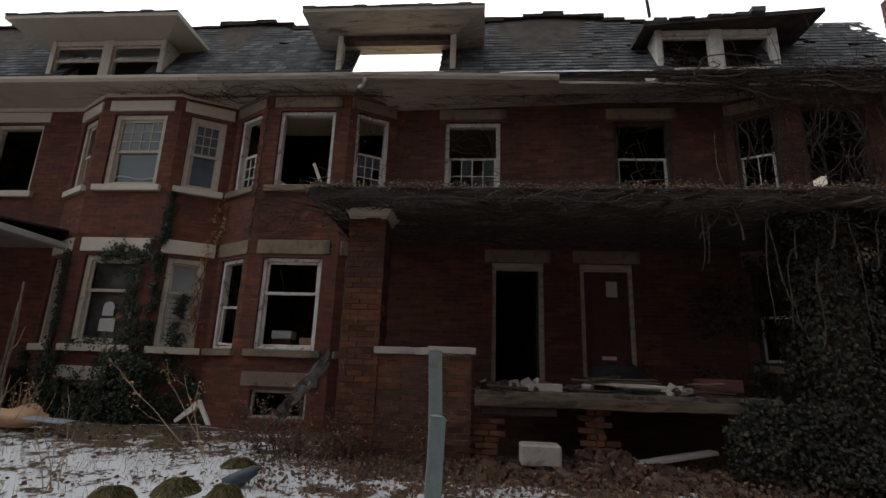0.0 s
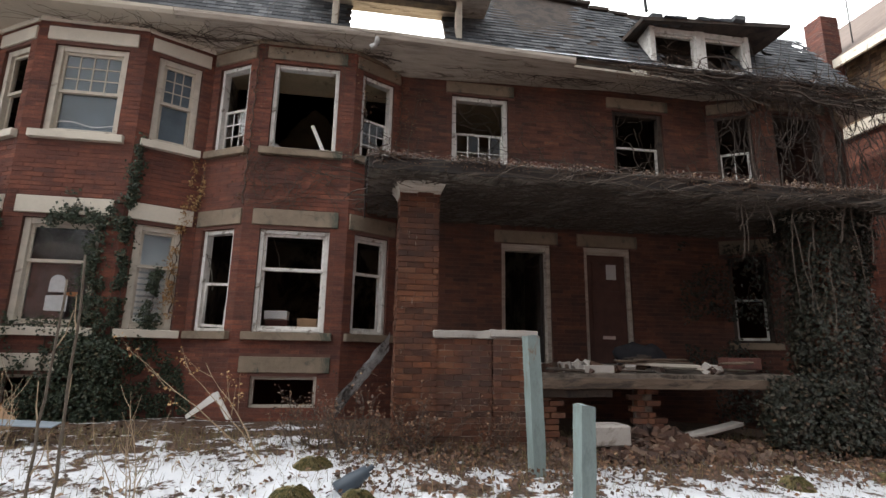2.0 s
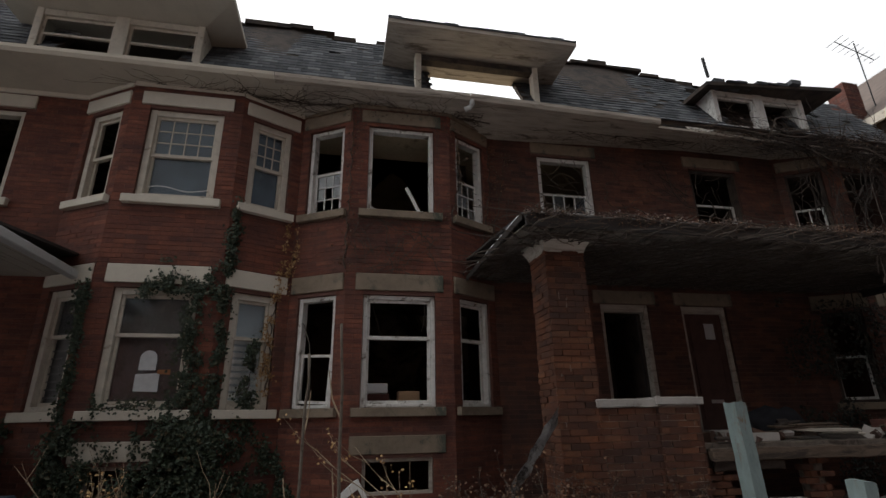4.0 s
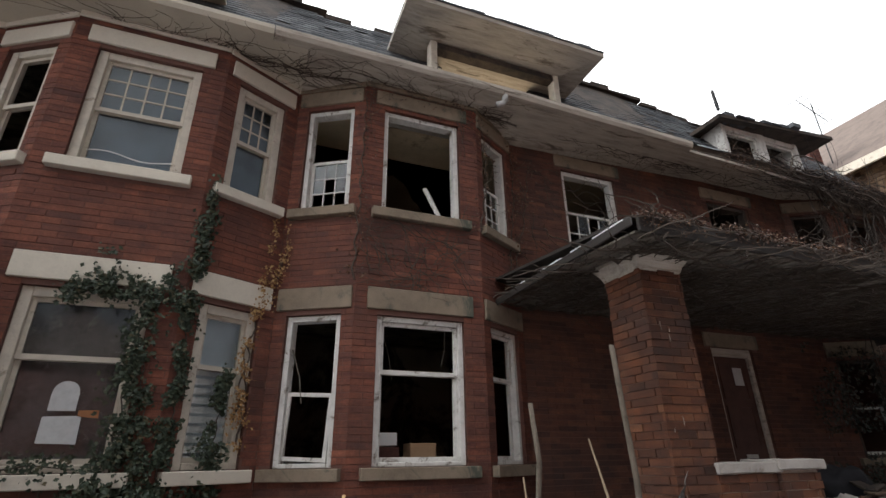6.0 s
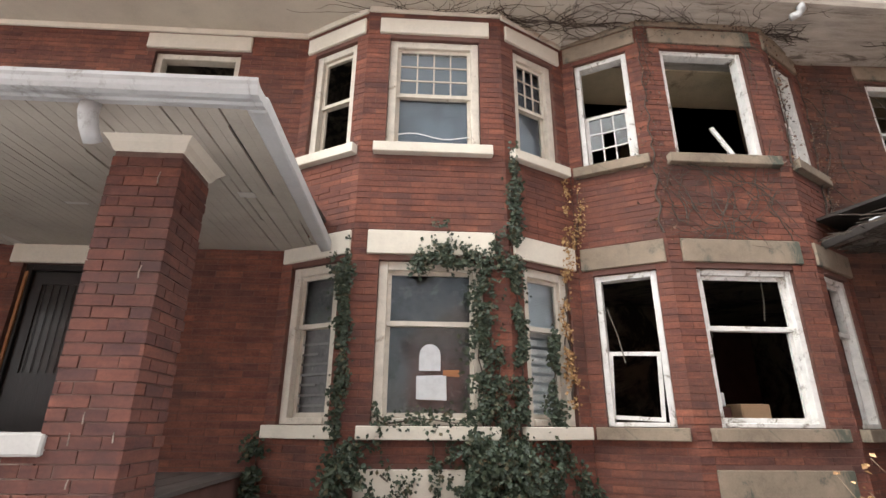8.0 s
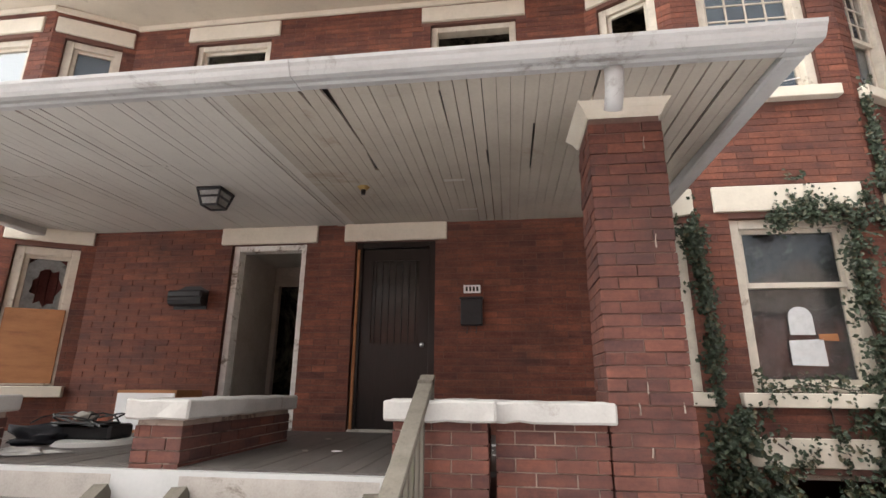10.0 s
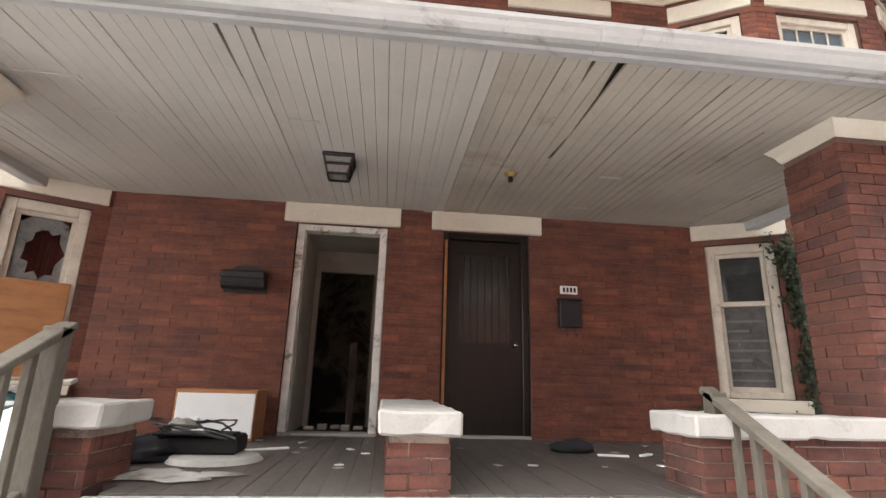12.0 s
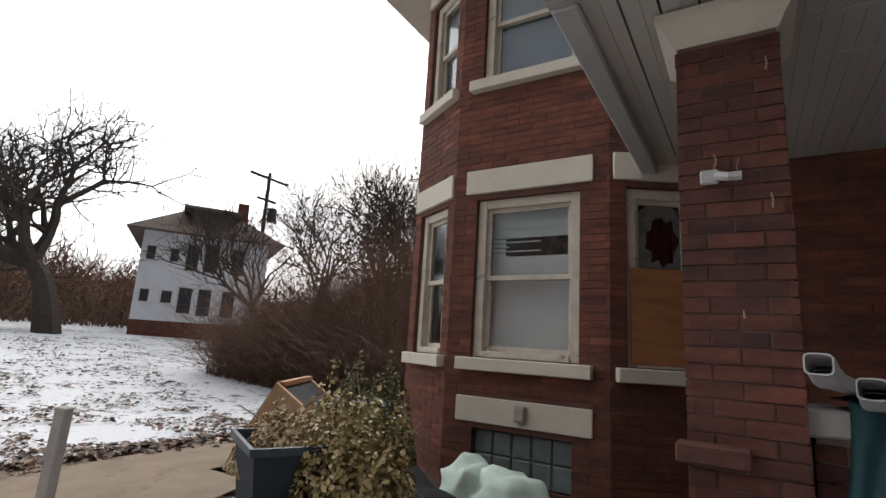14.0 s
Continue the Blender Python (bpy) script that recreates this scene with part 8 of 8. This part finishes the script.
# grass tussocks and fallen leaves on the lawn
M["grass"] = leaf_mat("straw_and_olive_grass", [(0.0, (0.06, 0.065, 0.025)), (0.5, (0.15, 0.13, 0.055)), (1.0, (0.32, 0.25, 0.13))])
for i, (x, y, w, h) in enumerate(((-3.2, 4.55, 0.42, 0.16), (-2.78, 4.85, 0.45, 0.18), (-2.25, 4.7, 0.36, 0.2), (-2.7, 5.9, 0.4, 0.12), (2.1, 5.15, 0.3, 0.12), (3.4, 5.3, 0.3, 0.12), (-1.2, 4.2, 0.25, 0.1))):
    rng = random.Random(200 + i)
    vs, fs = [], []
    for k in range(5):
        for q in range(12):
            rr, a = (k + 0.001) / 4, q * 0.5236
            vs.append(Vector((rr * w / 2 * math.cos(a), rr * w / 2 * math.sin(a), h * (1 - rr * rr) * 0.8 - 0.012)))
    fs += [(k * 12 + q, k * 12 + (q + 1) % 12, (k + 1) * 12 + (q + 1) % 12, (k + 1) * 12 + q) for k in range(4) for q in range(12)]
    for _ in range(1500):
        a, rr = rng.uniform(0, 6.28), math.sqrt(rng.random())
        b = Vector((rr * w / 2 * math.cos(a), rr * w / 2 * math.sin(a), h * (1 - rr * rr) * 0.8))
        a += rng.gauss(0.4, 0.5)
        d = Vector((math.cos(a), math.sin(a), -4 * h * rr / w * 0.8 + rng.uniform(-0.05, 0.22))).normalized() * rng.uniform(0.04, 0.11)
        s = d.cross(Z).normalized() * 0.004
        k = len(vs)
        vs += [b - s, b + s, b + d * 0.6 + s * 0.7 + Vector((0, 0, 0.01)), b + d - Vector((0, 0, 0.012))]
        fs += [(k, k + 1, k + 2), (k, k + 2, k + 3)]
    o = raw_mesh("grass_tussock", vs, fs, M["grass"])
    o.matrix_world = pose(x, y, gz(x, y) - 0.01)
    tagged(o, "matted tussock of olive and straw grass in the snow", "grass", "grass tussocks")
rng = random.Random(300)
vs, fs = [], []
for _ in range(6000):
    x = rng.uniform(-9, 7) if rng.random() < 0.75 else rng.uniform(-18, 10)
    y = min(8.4, rng.uniform(3.2, 7.6) + abs(rng.gauss(0, 0.3)))
    if noise.noise((x * 1.1, y * 1.1, 5)) + 0.28 * (y - 5.2) < -0.12:
        continue
    z = gz(x, y) + 0.05 * (noise.noise((x * 0.6, y * 0.6, 0)) + 0.5 * noise.noise((x * 1.9, y * 1.9, 3))) + 0.012
    add_leaf(vs, fs, Vector((x, y, z + rng.uniform(0, 0.025))), Vector((0, 0, 1.2)), 0.03, rng)
for _ in range(2600):
    y = rng.uniform(4.0, 9.2)
    x = -20.85 + 0.05 * (y - 3.2) / 0.36 + rng.gauss(-0.12, 0.16)
    add_leaf(vs, fs, Vector((x, y, gz(x, y) + rng.uniform(0.02, 0.09))), Vector((0, 0, 1.2)), 0.05, rng)
for _ in range(6000):
    x = -20.5 - 24 * rng.random() ** 1.5
    y = rng.uniform(3.5, 8.5 + 0.45 * (-19 - x))
    if noise.noise((x * 0.7, y * 0.7, 8)) < -0.15:
        continue
    k = rng.uniform(0.025, 0.06)
    for _k in range(rng.randint(1, 3)):
        add_leaf(vs, fs, Vector((x + rng.gauss(0, 0.06), y + rng.gauss(0, 0.06), gz(x, y) + 0.035)), Vector((0, 0, 1.6)), k, rng)
lf = raw_mesh("fallen_leaves", vs, fs, M["dead_leaf"])
tagged(lf, "scattered brown fallen leaves on the snow", "leaves", kind="stuff")
vs, fs = [], []
for _ in range(9000):
    x, y = rng.uniform(-8, 9.5), rng.uniform(4.2, 7.4)
    if rng.random() > (y - 3.6) / 3.5:
        continue
    b = Vector((x, y, gz(x, y)))
    d = Vector((rng.gauss(0, 0.05), rng.gauss(0, 0.05), rng.uniform(0.05, 0.2)))
    k = len(vs)
    vs += [b - X * 0.003, b + X * 0.003, b + d]
    fs.append((k, k + 1, k + 2))
tagged(raw_mesh("dead_grass", vs, fs, M["grass"]), "thin dead grass blades along the wall foot", "grass", kind="stuff")


# ---- surroundings ----
M["white_render"] = surf("white_house_paint", (0.66, 0.68, 0.72), 0.8, 0.12, 1.5, 30, 0.2, stain=(0.4, 0.41, 0.44), stain_at=0.66)
M["dark_pane"] = surf("dark_window_glass", (0.03, 0.035, 0.045), 0.15, 0.3, 3, 20, 0.02, spec=0.6)
M["roof_brown"] = surf("brown_roof_shingles", (0.13, 0.10, 0.085), 0.9, 0.35, 3, 20, 0.4)
M["shingle"] = brick_mat("brown_wall_shingles", [(0.0, (0.06, 0.04, 0.032)), (0.5, (0.10, 0.065, 0.05)), (1.0, (0.15, 0.10, 0.07))], soot_at=0.7)
M["worn_shingle"] = brick_mat("worn_tan_wall_shingles", [(0.0, (0.12, 0.075, 0.045)), (0.5, (0.24, 0.15, 0.085)), (1.0, (0.36, 0.25, 0.15))], soot_at=0.55)


def neighbour():
    """Brick house next door with a shingled attic storey."""
    x0, x1, y0, y1 = 9.7, 17.0, 9.3, 20.0
    o = thing("house", pose(0, 0, 0), "red brick house next door with a shingled attic storey", "house")
    # canted corner and front
    corner = [(x0, y1), (x0, 9.75), (10.45, 9.3), (11.9, 9.2), (13.8, 9.05), (14.6, 9.3), (x1, 9.3)]
    segs = list(zip(corner, corner[1:]))
    for i, (a, b) in enumerate(segs):
        ln = math.dist(a, b)
        op, st = [], []
        if i in (2, 3):
            w = 1.15
            c = ln / 2 if i == 2 else 1.2
            op = [(c - w / 2, c + w / 2, 2.2, 3.88), (c - w / 2, c + w / 2, 5.55, 7.0)]
            st = [(c - w / 2 - 0.1, c + w / 2 + 0.1, 3.88, 4.13)]
        if i == 0:
            op = [(ln - 2.6, ln - 1.9, 2.3, 3.4)]
        w_ = wall_face("wall", a, b, -0.3, 7.2, op, st)
        w_.name = "wall"
        mw = w_.matrix_world.copy()
        w_.parent = o
        for k in ("label", "category", "kind"):
            if k in w_:
                del w_[k]
        for u0, u1, z0, z1 in op:
            bm = bmesh.new()
            for q in ((u0, z0, u0 + 0.1, z1), (u1 - 0.1, z0, u1, z1), (u0 + 0.1, z1 - 0.09, u1 - 0.1, z1), (u0 + 0.1, z0, u1 - 0.1, z0 + 0.08), (u0 + 0.1, (z0 + z1) / 2 - 0.03, u1 - 0.1, (z0 + z1) / 2 + 0.03)):
                bx(bm, q[0], 0.04, q[1], q[2], 0.12, q[3])
            win = part("window", bm, M["cream_trim"], o)
            win.matrix_world = mw
            pn = part("pane", box(u0 + 0.1, 0.09, z0 + 0.05, u1 - 0.1, 0.095, z1 - 0.05), M["dark_pane"] if i else M["black_wood"], win)
            # blue panel stands for the sky reflected in this pane
            bl = part("reflection_panel", box(u0 + 0.1, 0.075, (z0 + z1) / 2 if z0 < 4 else z0 + 0.1, u1 - 0.1, 0.085, z1 - 0.05), M["reflection_and_paper"], win)
            if i:
                sx = part("window_sill", box(u0 - 0.08, -0.06, z0 - 0.12, u1 + 0.08, 0.1, z0 - 0.002, b=0.01), M["stone"], o)
                sx.matrix_world = mw
                if z0 < 4:
                    lx = part("lintel", box(u0 - 0.1, -0.02, z1 + 0.002, u1 + 0.1, 0.1, z1 + 0.25, b=0.01), M["stone"], o)
                    lx.matrix_world = mw
    # cornice between brick and shingles
    bm = bmesh.new()
    slab(bm, [(x0 - 0.12, y1), (x0 - 0.12, 9.65), (10.35, 9.1), (11.9, 8.95), (12.7, 8.6), (14.5, 8.6), (17.1, 8.9), (17.1, y1)], 7.2, 7.5)
    part("cornice", bm, M["cream_trim"], o)
    ax = 10.9
    part("attic_wall", box(ax - 0.02, 9.5, 7.5, x1, y1, 10.0), M["mortar_dark"], o)
    rng = random.Random(77)
    for nm, mat, org, d, ln, zt in (("front_shingles", "shingle", (ax, 9.48), (1, 0), 6.0, 12.2), ("side_shingles", "worn_shingle", (ax - 0.04, 16.0), (0, -1), 6.5, 10.0)):
        vs, fs = [], []
        for r in range(int((zt - 7.45) / 0.13)):
            z = 7.45 + r * 0.13
            u = -0.08 * (r % 2)
            while u < ln:
                w = rng.uniform(0.12, 0.2)
                if nm == "front_shingles" and z > 10.0 and not (abs(org[0] + u - 14.2) < 3.2 - (z - 10.0) * 1.25):
                    u += w
                    continue
                lo, hi = 0.03 + rng.uniform(0, 0.012), 0.004
                dn = Vector((d[1], -d[0], 0))
                base = Vector((org[0] + d[0] * u, org[1] + d[1] * u, z))
                e = Vector((d[0], d[1], 0)) * (w - 0.006)
                k = len(vs)
                vs += [base + dn * lo, base + e + dn * lo, base + e + dn * hi + Vector((0, 0, 0.17)), base + dn * hi + Vector((0, 0, 0.17)), base, base + e]
                fs += [(k, k + 1, k + 2, k + 3), (k + 4, k + 5, k + 1, k)]
                u += w
        s = raw_mesh(nm, vs, fs, M[mat], o)
        s["kind"] = "stuff"
    bm = bmesh.new()
    poly_prism(bm, [(ax, 10.0), (17.6, 10.0), (14.2, 12.8)], 9.52, 9.7)
    part("gable_wall", bm, M["mortar_dark"], o)
    # attic windows
    for i, x in enumerate((12.75, 13.95)):
        bm = bmesh.new()
        for q in ((-0.55, 0, -0.42, 1.55), (0.42, 0, 0.55, 1.55), (-0.42, 1.42, 0.42, 1.55), (-0.42, 0, 0.42, 0.1), (-0.42, 0.72, 0.42, 0.79)):
            bx(bm, q[0], -0.08, q[1], q[2], 0.06, q[3])
        win = part("window", bm, M["cream_trim"], o)
        win.matrix_world = pose(x, 9.42, 8.9)
        p = part("pane", box(-0.42, -0.0, 0.1, 0.42, 0.005, 1.42), M["dark_pane"], win)
        if i == 0:
            # painted sky reflection in the upper half
            part("reflection_panel", box(-0.42, -0.012, 0.75, 0.42, -0.002, 1.42), M["reflection_and_paper"], win)
    part("gable_trim", box(12.0, 9.36, 10.5, 16.0, 9.42, 10.75), M["cream_trim"], o)
    part("gable_trim", box(14.1, 9.34, 10.76, 14.3, 9.4, 12.2), M["cream_trim"], o)
    # roof with a deep eave on the near side
    for s in (-1, 1):
        bm = bmesh.new()
        xe, ze, xr, zr = 14.2 + s * 3.9, 9.75, 14.2, 13.3
        lo = [(xe, 8.75, ze), (xe, 16.5, ze), (xr, 16.5, zr), (xr, 8.75, zr)]
        v = [bm.verts.new(p) for p in lo] + [bm.verts.new((p[0], p[1], p[2] + 0.16)) for p in lo]
        for q in ((0, 1, 2, 3), (4, 7, 6, 5), (0, 4, 5, 1), (1, 5, 6, 2), (2, 6, 7, 3), (3, 7, 4, 0)):
            bm.faces.new([v[k] for k in q])
        part("roof", bm, M["roof_brown"], o)
        part("eave_board", box(xe - 0.05, 8.74, ze - 0.12, xe + 0.03, 16.5, ze + 0.14), M["cream_trim"], o)
    for k in range(2):
        part("bracket", box(10.55, 8.95 + k * 5.5, 9.2, 10.9, 9.12 + k * 5.5, 9.7, b=0.04), M["cream_trim"], o)
    dp = bmesh.new()
    tube(dp, [(10.2, 9.28, 7.3), (10.1, 9.35, 7.1), (10.08, 9.4, 4.9)], 0.05, seg=7)
    part("downspout", dp, M["gutter"], o)
    part("downspout_stub", tube(bmesh.new(), [(10.08, 9.4, 3.5), (10.08, 9.4, 3.0)], 0.05, seg=7), M["gutter"], o)
    o.matrix_world = pose(0.18, 0, 0)
    # chimney
    brick_block("chimney", 10.26, 10.82, 11.2, 11.75, 8.6, 11.3, "brick chimney with a lead skirt behind the roofs", "chimney", "flr")
    c = thing("aerial", pose(11.1, 11.1, 9.5), "thin television aerial on the chimney", "aerial")
    part("mast", tube(bmesh.new(), [(0, 0, 0), (0, 0, 3.3)], 0.018, seg=6), M["iron"], c)
    part("boom", tube(bmesh.new(), [(-0.75, 0, 3.25), (0.6, 0, 2.75)], 0.014, seg=5), M["iron"], c)
    for k in range(8):
        t = k / 7
        p = Vector((-0.75, 0, 3.25)).lerp(Vector((0.6, 0, 2.75)), t)
        part("element", tube(bmesh.new(), [p + Vector((0, -0.3 + 0.02 * k, 0)), p + Vector((0, 0.3 - 0.02 * k, 0))], 0.008, seg=4), M["iron"], c)


neighbour()


def far_house(x, y, rz):
    z = gz(x, y) - 0.1
    o = thing("house", pose(x, y, z, 0, 0, rz), "white two-storey house with a hipped roof beyond the snowy lot", "house")
    part("foundation", box(-4.0, -4.5, -1.0, 4.0, 4.5, 1.0), M["brick"], o)
    part("wall", box(-4.0, -4.5, 1.0, 4.0, 4.5, 7.0), M["white_render"], o)
    bm = bmesh.new()
    a = [bm.verts.new(p) for p in ((-5.0, -5.5, 6.95), (5.0, -5.5, 6.95), (5.0, 5.5, 6.95), (-5.0, 5.5, 6.95))]
    b = [bm.verts.new(p) for p in ((-1.2, -1.5, 9.6), (1.2, -1.5, 9.6), (1.2, 1.5, 9.6), (-1.2, 1.5, 9.6))]
    bm.faces.new(a)
    bm.faces.new(b)
    for i in range(4):
        bm.faces.new((a[i], a[(i + 1) % 4], b[(i + 1) % 4], b[i]))
    part("roof", bm, M["roof_brown"], o)
    part("attic_dormer", box(-1.3, -4.4, 7.6, 1.3, -1.5, 8.8), M["roof_brown"], o)
    part("dormer_roof", box(-1.9, -5.0, 8.8, 1.9, -1.2, 9.0, b=0.03), M["roof_brown"], o)
    part("chimney", box(1.8, -0.4, 8.0, 2.6, 0.4, 10.8), M["brick"], o)
    for wx, wz, w, h in ((-3.4, 5.0, 0.5, 0.9), (-2.0, 5.0, 0.5, 0.9), (-0.9, 4.5, 0.75, 1.8), (0.3, 4.5, 0.9, 1.9), (2.0, 4.5, 0.8, 1.8), (-3.4, 2.2, 0.5, 0.8), (-2.1, 2.2, 0.6, 0.8), (-1.0, 1.6, 0.8, 1.7), (0.2, 1.5, 0.8, 1.8), (1.7, 1.5, 0.8, 1.8)):
        win = part("window", box(wx - w / 2 - 0.08, -4.56, wz - 0.08, wx + w / 2 + 0.08, -4.5, wz + h + 0.08), M["white"], o)
        part("pane", box(wx - w / 2, -4.585, wz, wx + w / 2, -4.565, wz + h), M["dark_pane"], win)
    for wy in (-2.8, 0.2, 2.5):
        for wz in (1.6, 4.5):
            win = part("window", box(4.0, wy - 0.5, wz - 0.08, 4.06, wy + 0.5, wz + 1.7), M["white"], o)
            part("pane", box(4.065, wy - 0.42, wz, 4.085, wy + 0.42, wz + 1.62), M["dark_pane"], win)
    return o


far_house(-50.6, 27.2, 58)


def bare_tree(name, x, y, h, r, seed, label, spread=0.75, levels=5, ivy=0, limbs=5, bark="bark"):
    rng = random.Random(seed)
    o = thing(name, pose(x, y, gz(x, y) - 0.1), label, "tree")
    trunk, limb = bmesh.new(), bmesh.new()

    def grow(bm, p, d, ln, rad, level):
        pts = [p]
        n = 4
        rad = max(rad, 0.02)
        for k in range(n):
            d = (d + Vector((rng.uniform(-1, 1), rng.uniform(-1, 1), rng.uniform(-0.55, 0.75))) * 0.22).normalized()
            p = p + d * ln / n
            pts.append(p.copy())
        tube(bm, pts, rad, rad * 0.6, seg=8 if level == 0 else (5 if level < 3 else 3))
        if level >= levels:
            return
        kids = limbs if level == 0 else rng.randint(3, 4)
        for k in range(kids):
            a = (k + rng.random() * 0.7) * 6.28 / kids
            side = d.orthogonal().normalized()
            side = Matrix.Rotation(a, 3, d) @ side
            nd_ = (d * (1 - spread * 0.45) + side * spread + Vector((0, 0, 0.12))).normalized()
            q = pts[-1] if (level == 0 or k == 0) else pts[rng.randint(1, n)]
            grow(limb, q.copy(), nd_, ln * rng.uniform(0.66, 0.92), rad * (0.55 if level else 0.5), level + 1)

    grow(trunk, Vector((0, 0, 0)), Z, h * 0.26, r, 0)
    part("trunk", trunk, M[bark], o)
    part("crown", limb, M[bark], o, "bare spreading limbs")
    return o


bare_tree("tree", -46.5, 16.2, 16.0, 0.72, 7, "old bare tree with wide spreading limbs", 0.8, 6)
for i, (x, y, h) in enumerate(((-40, 29, 9), (-36, 33, 11), (-45, 36, 11), (-33, 30, 8), (-62, 14, 9), (-68, 22, 10), (-29, 31, 10), (-37.5, 22.5, 6.0), (-31.5, 25.5, 6.5), (-28.5, 26, 7.5))):
    bare_tree("tree", x, y, h * 1.75, 0.24, 40 + i, "thin bare tree in winter", 0.5, 5, limbs=4)


def thicket(name, x, y, w, d, h, n, seed, label, thick=0.014):
    rng = random.Random(seed)
    bm = bmesh.new()
    for _ in range(n):
        px, py = x + rng.uniform(-w / 2, w / 2), y + rng.uniform(-d / 2, d / 2)
        k = 1 - 0.6 * abs(px - x) / (w / 2)
        hh = h * k * rng.uniform(0.5, 1.0)
        p = Vector((px, py, gz(px, py)))
        dr = Vector((rng.gauss(0, 0.35), rng.gauss(0, 0.35), 1)).normalized()
        pts = [p]
        for j in range(4):
            dr = (dr + Vector((rng.gauss(0, 0.25), rng.gauss(0, 0.25), rng.gauss(-0.06, 0.15)))).normalized()
            p = p + dr * hh / 4
            pts.append(p.copy())
            if j:
                e = (dr + Vector((rng.gauss(0, 0.8), rng.gauss(0, 0.8), rng.gauss(0, 0.3)))).normalized()
                tube(bm, [p.copy(), p + e * hh * 0.22], thick * 0.57, thick * 0.3, seg=3)
        tube(bm, pts, thick, thick * 0.36, seg=3)
    return tagged(mesh_ob(name, bm, M["thicket"]), label, "thicket", kind="stuff")


M["thicket"] = surf("red_brown_brushwood", (0.16, 0.098, 0.07), 0.95, 0.4, 3, 30, 0.2)
thicket("brushwood", -25.6, 18.6, 10, 8, 5.4, 13000, 5, "dense red-brown winter brushwood behind the end house", 0.009)
thicket("brushwood", -25.0, 22.5, 8, 7, 7.4, 8000, 6, "tall dense winter brushwood behind the end house", 0.010)
thicket("brushwood", -35.5, 21.5, 9, 4, 2.2, 500, 7, "winter brushwood in front of the white house")
thicket("brushwood", -68, 20, 26, 30, 6.5, 2600, 8, "belt of winter brushwood far across the lot", 0.05)
thicket("brushwood", -78, 34, 40, 40, 10.0, 2600, 9, "belt of bare winter woods far across the lot", 0.07)
pole = thing("utility_pole", pose(-50.5, 32.0, gz(-50, 32)), "wooden utility pole with crossarms and a transformer", "pole")
part("pole", tube(bmesh.new(), [(0, 0, 0), (0, 0, 14.6)], 0.22, 0.15, seg=8), M["bark"], pole)
part("crossarm", box(-0.1, -2.0, 14.0, 0.1, 2.0, 14.2), M["bark"], pole)
part("crossarm", box(-0.1, -1.0, 12.0, 0.1, 1.0, 12.2), M["bark"], pole)
bm = bmesh.new()
bmesh.ops.create_cone(bm, cap_ends=True, segments=12, radius1=0.4, radius2=0.4, depth=1.2, matrix=Matrix.Translation((0.3, 0.5, 10.8)))
part("transformer", bm, M["iron"], pole)
# unseen plain houses, added behind the camera to keep low sky light off the facade
for i in range(5):
    x = -26 + i * 11.5
    o = thing("house", pose(x, -24, gz(x, -24) - 0.1), "unseen plain brick house added to block low sky light", "house", "houses across the street")
    part("wall", box(-4.4, -5, 0, 4.4, 5, 7.2), M["brick"], o)
    bm = bmesh.new()
    poly_prism(bm, [(-5.0, 7.15), (5.0, 7.15), (0, 10.4)], -5.6, 5.6)
    part("roof", bm, M["roof_brown"], o)


# ---- single bricks, last ----
put_bricks()
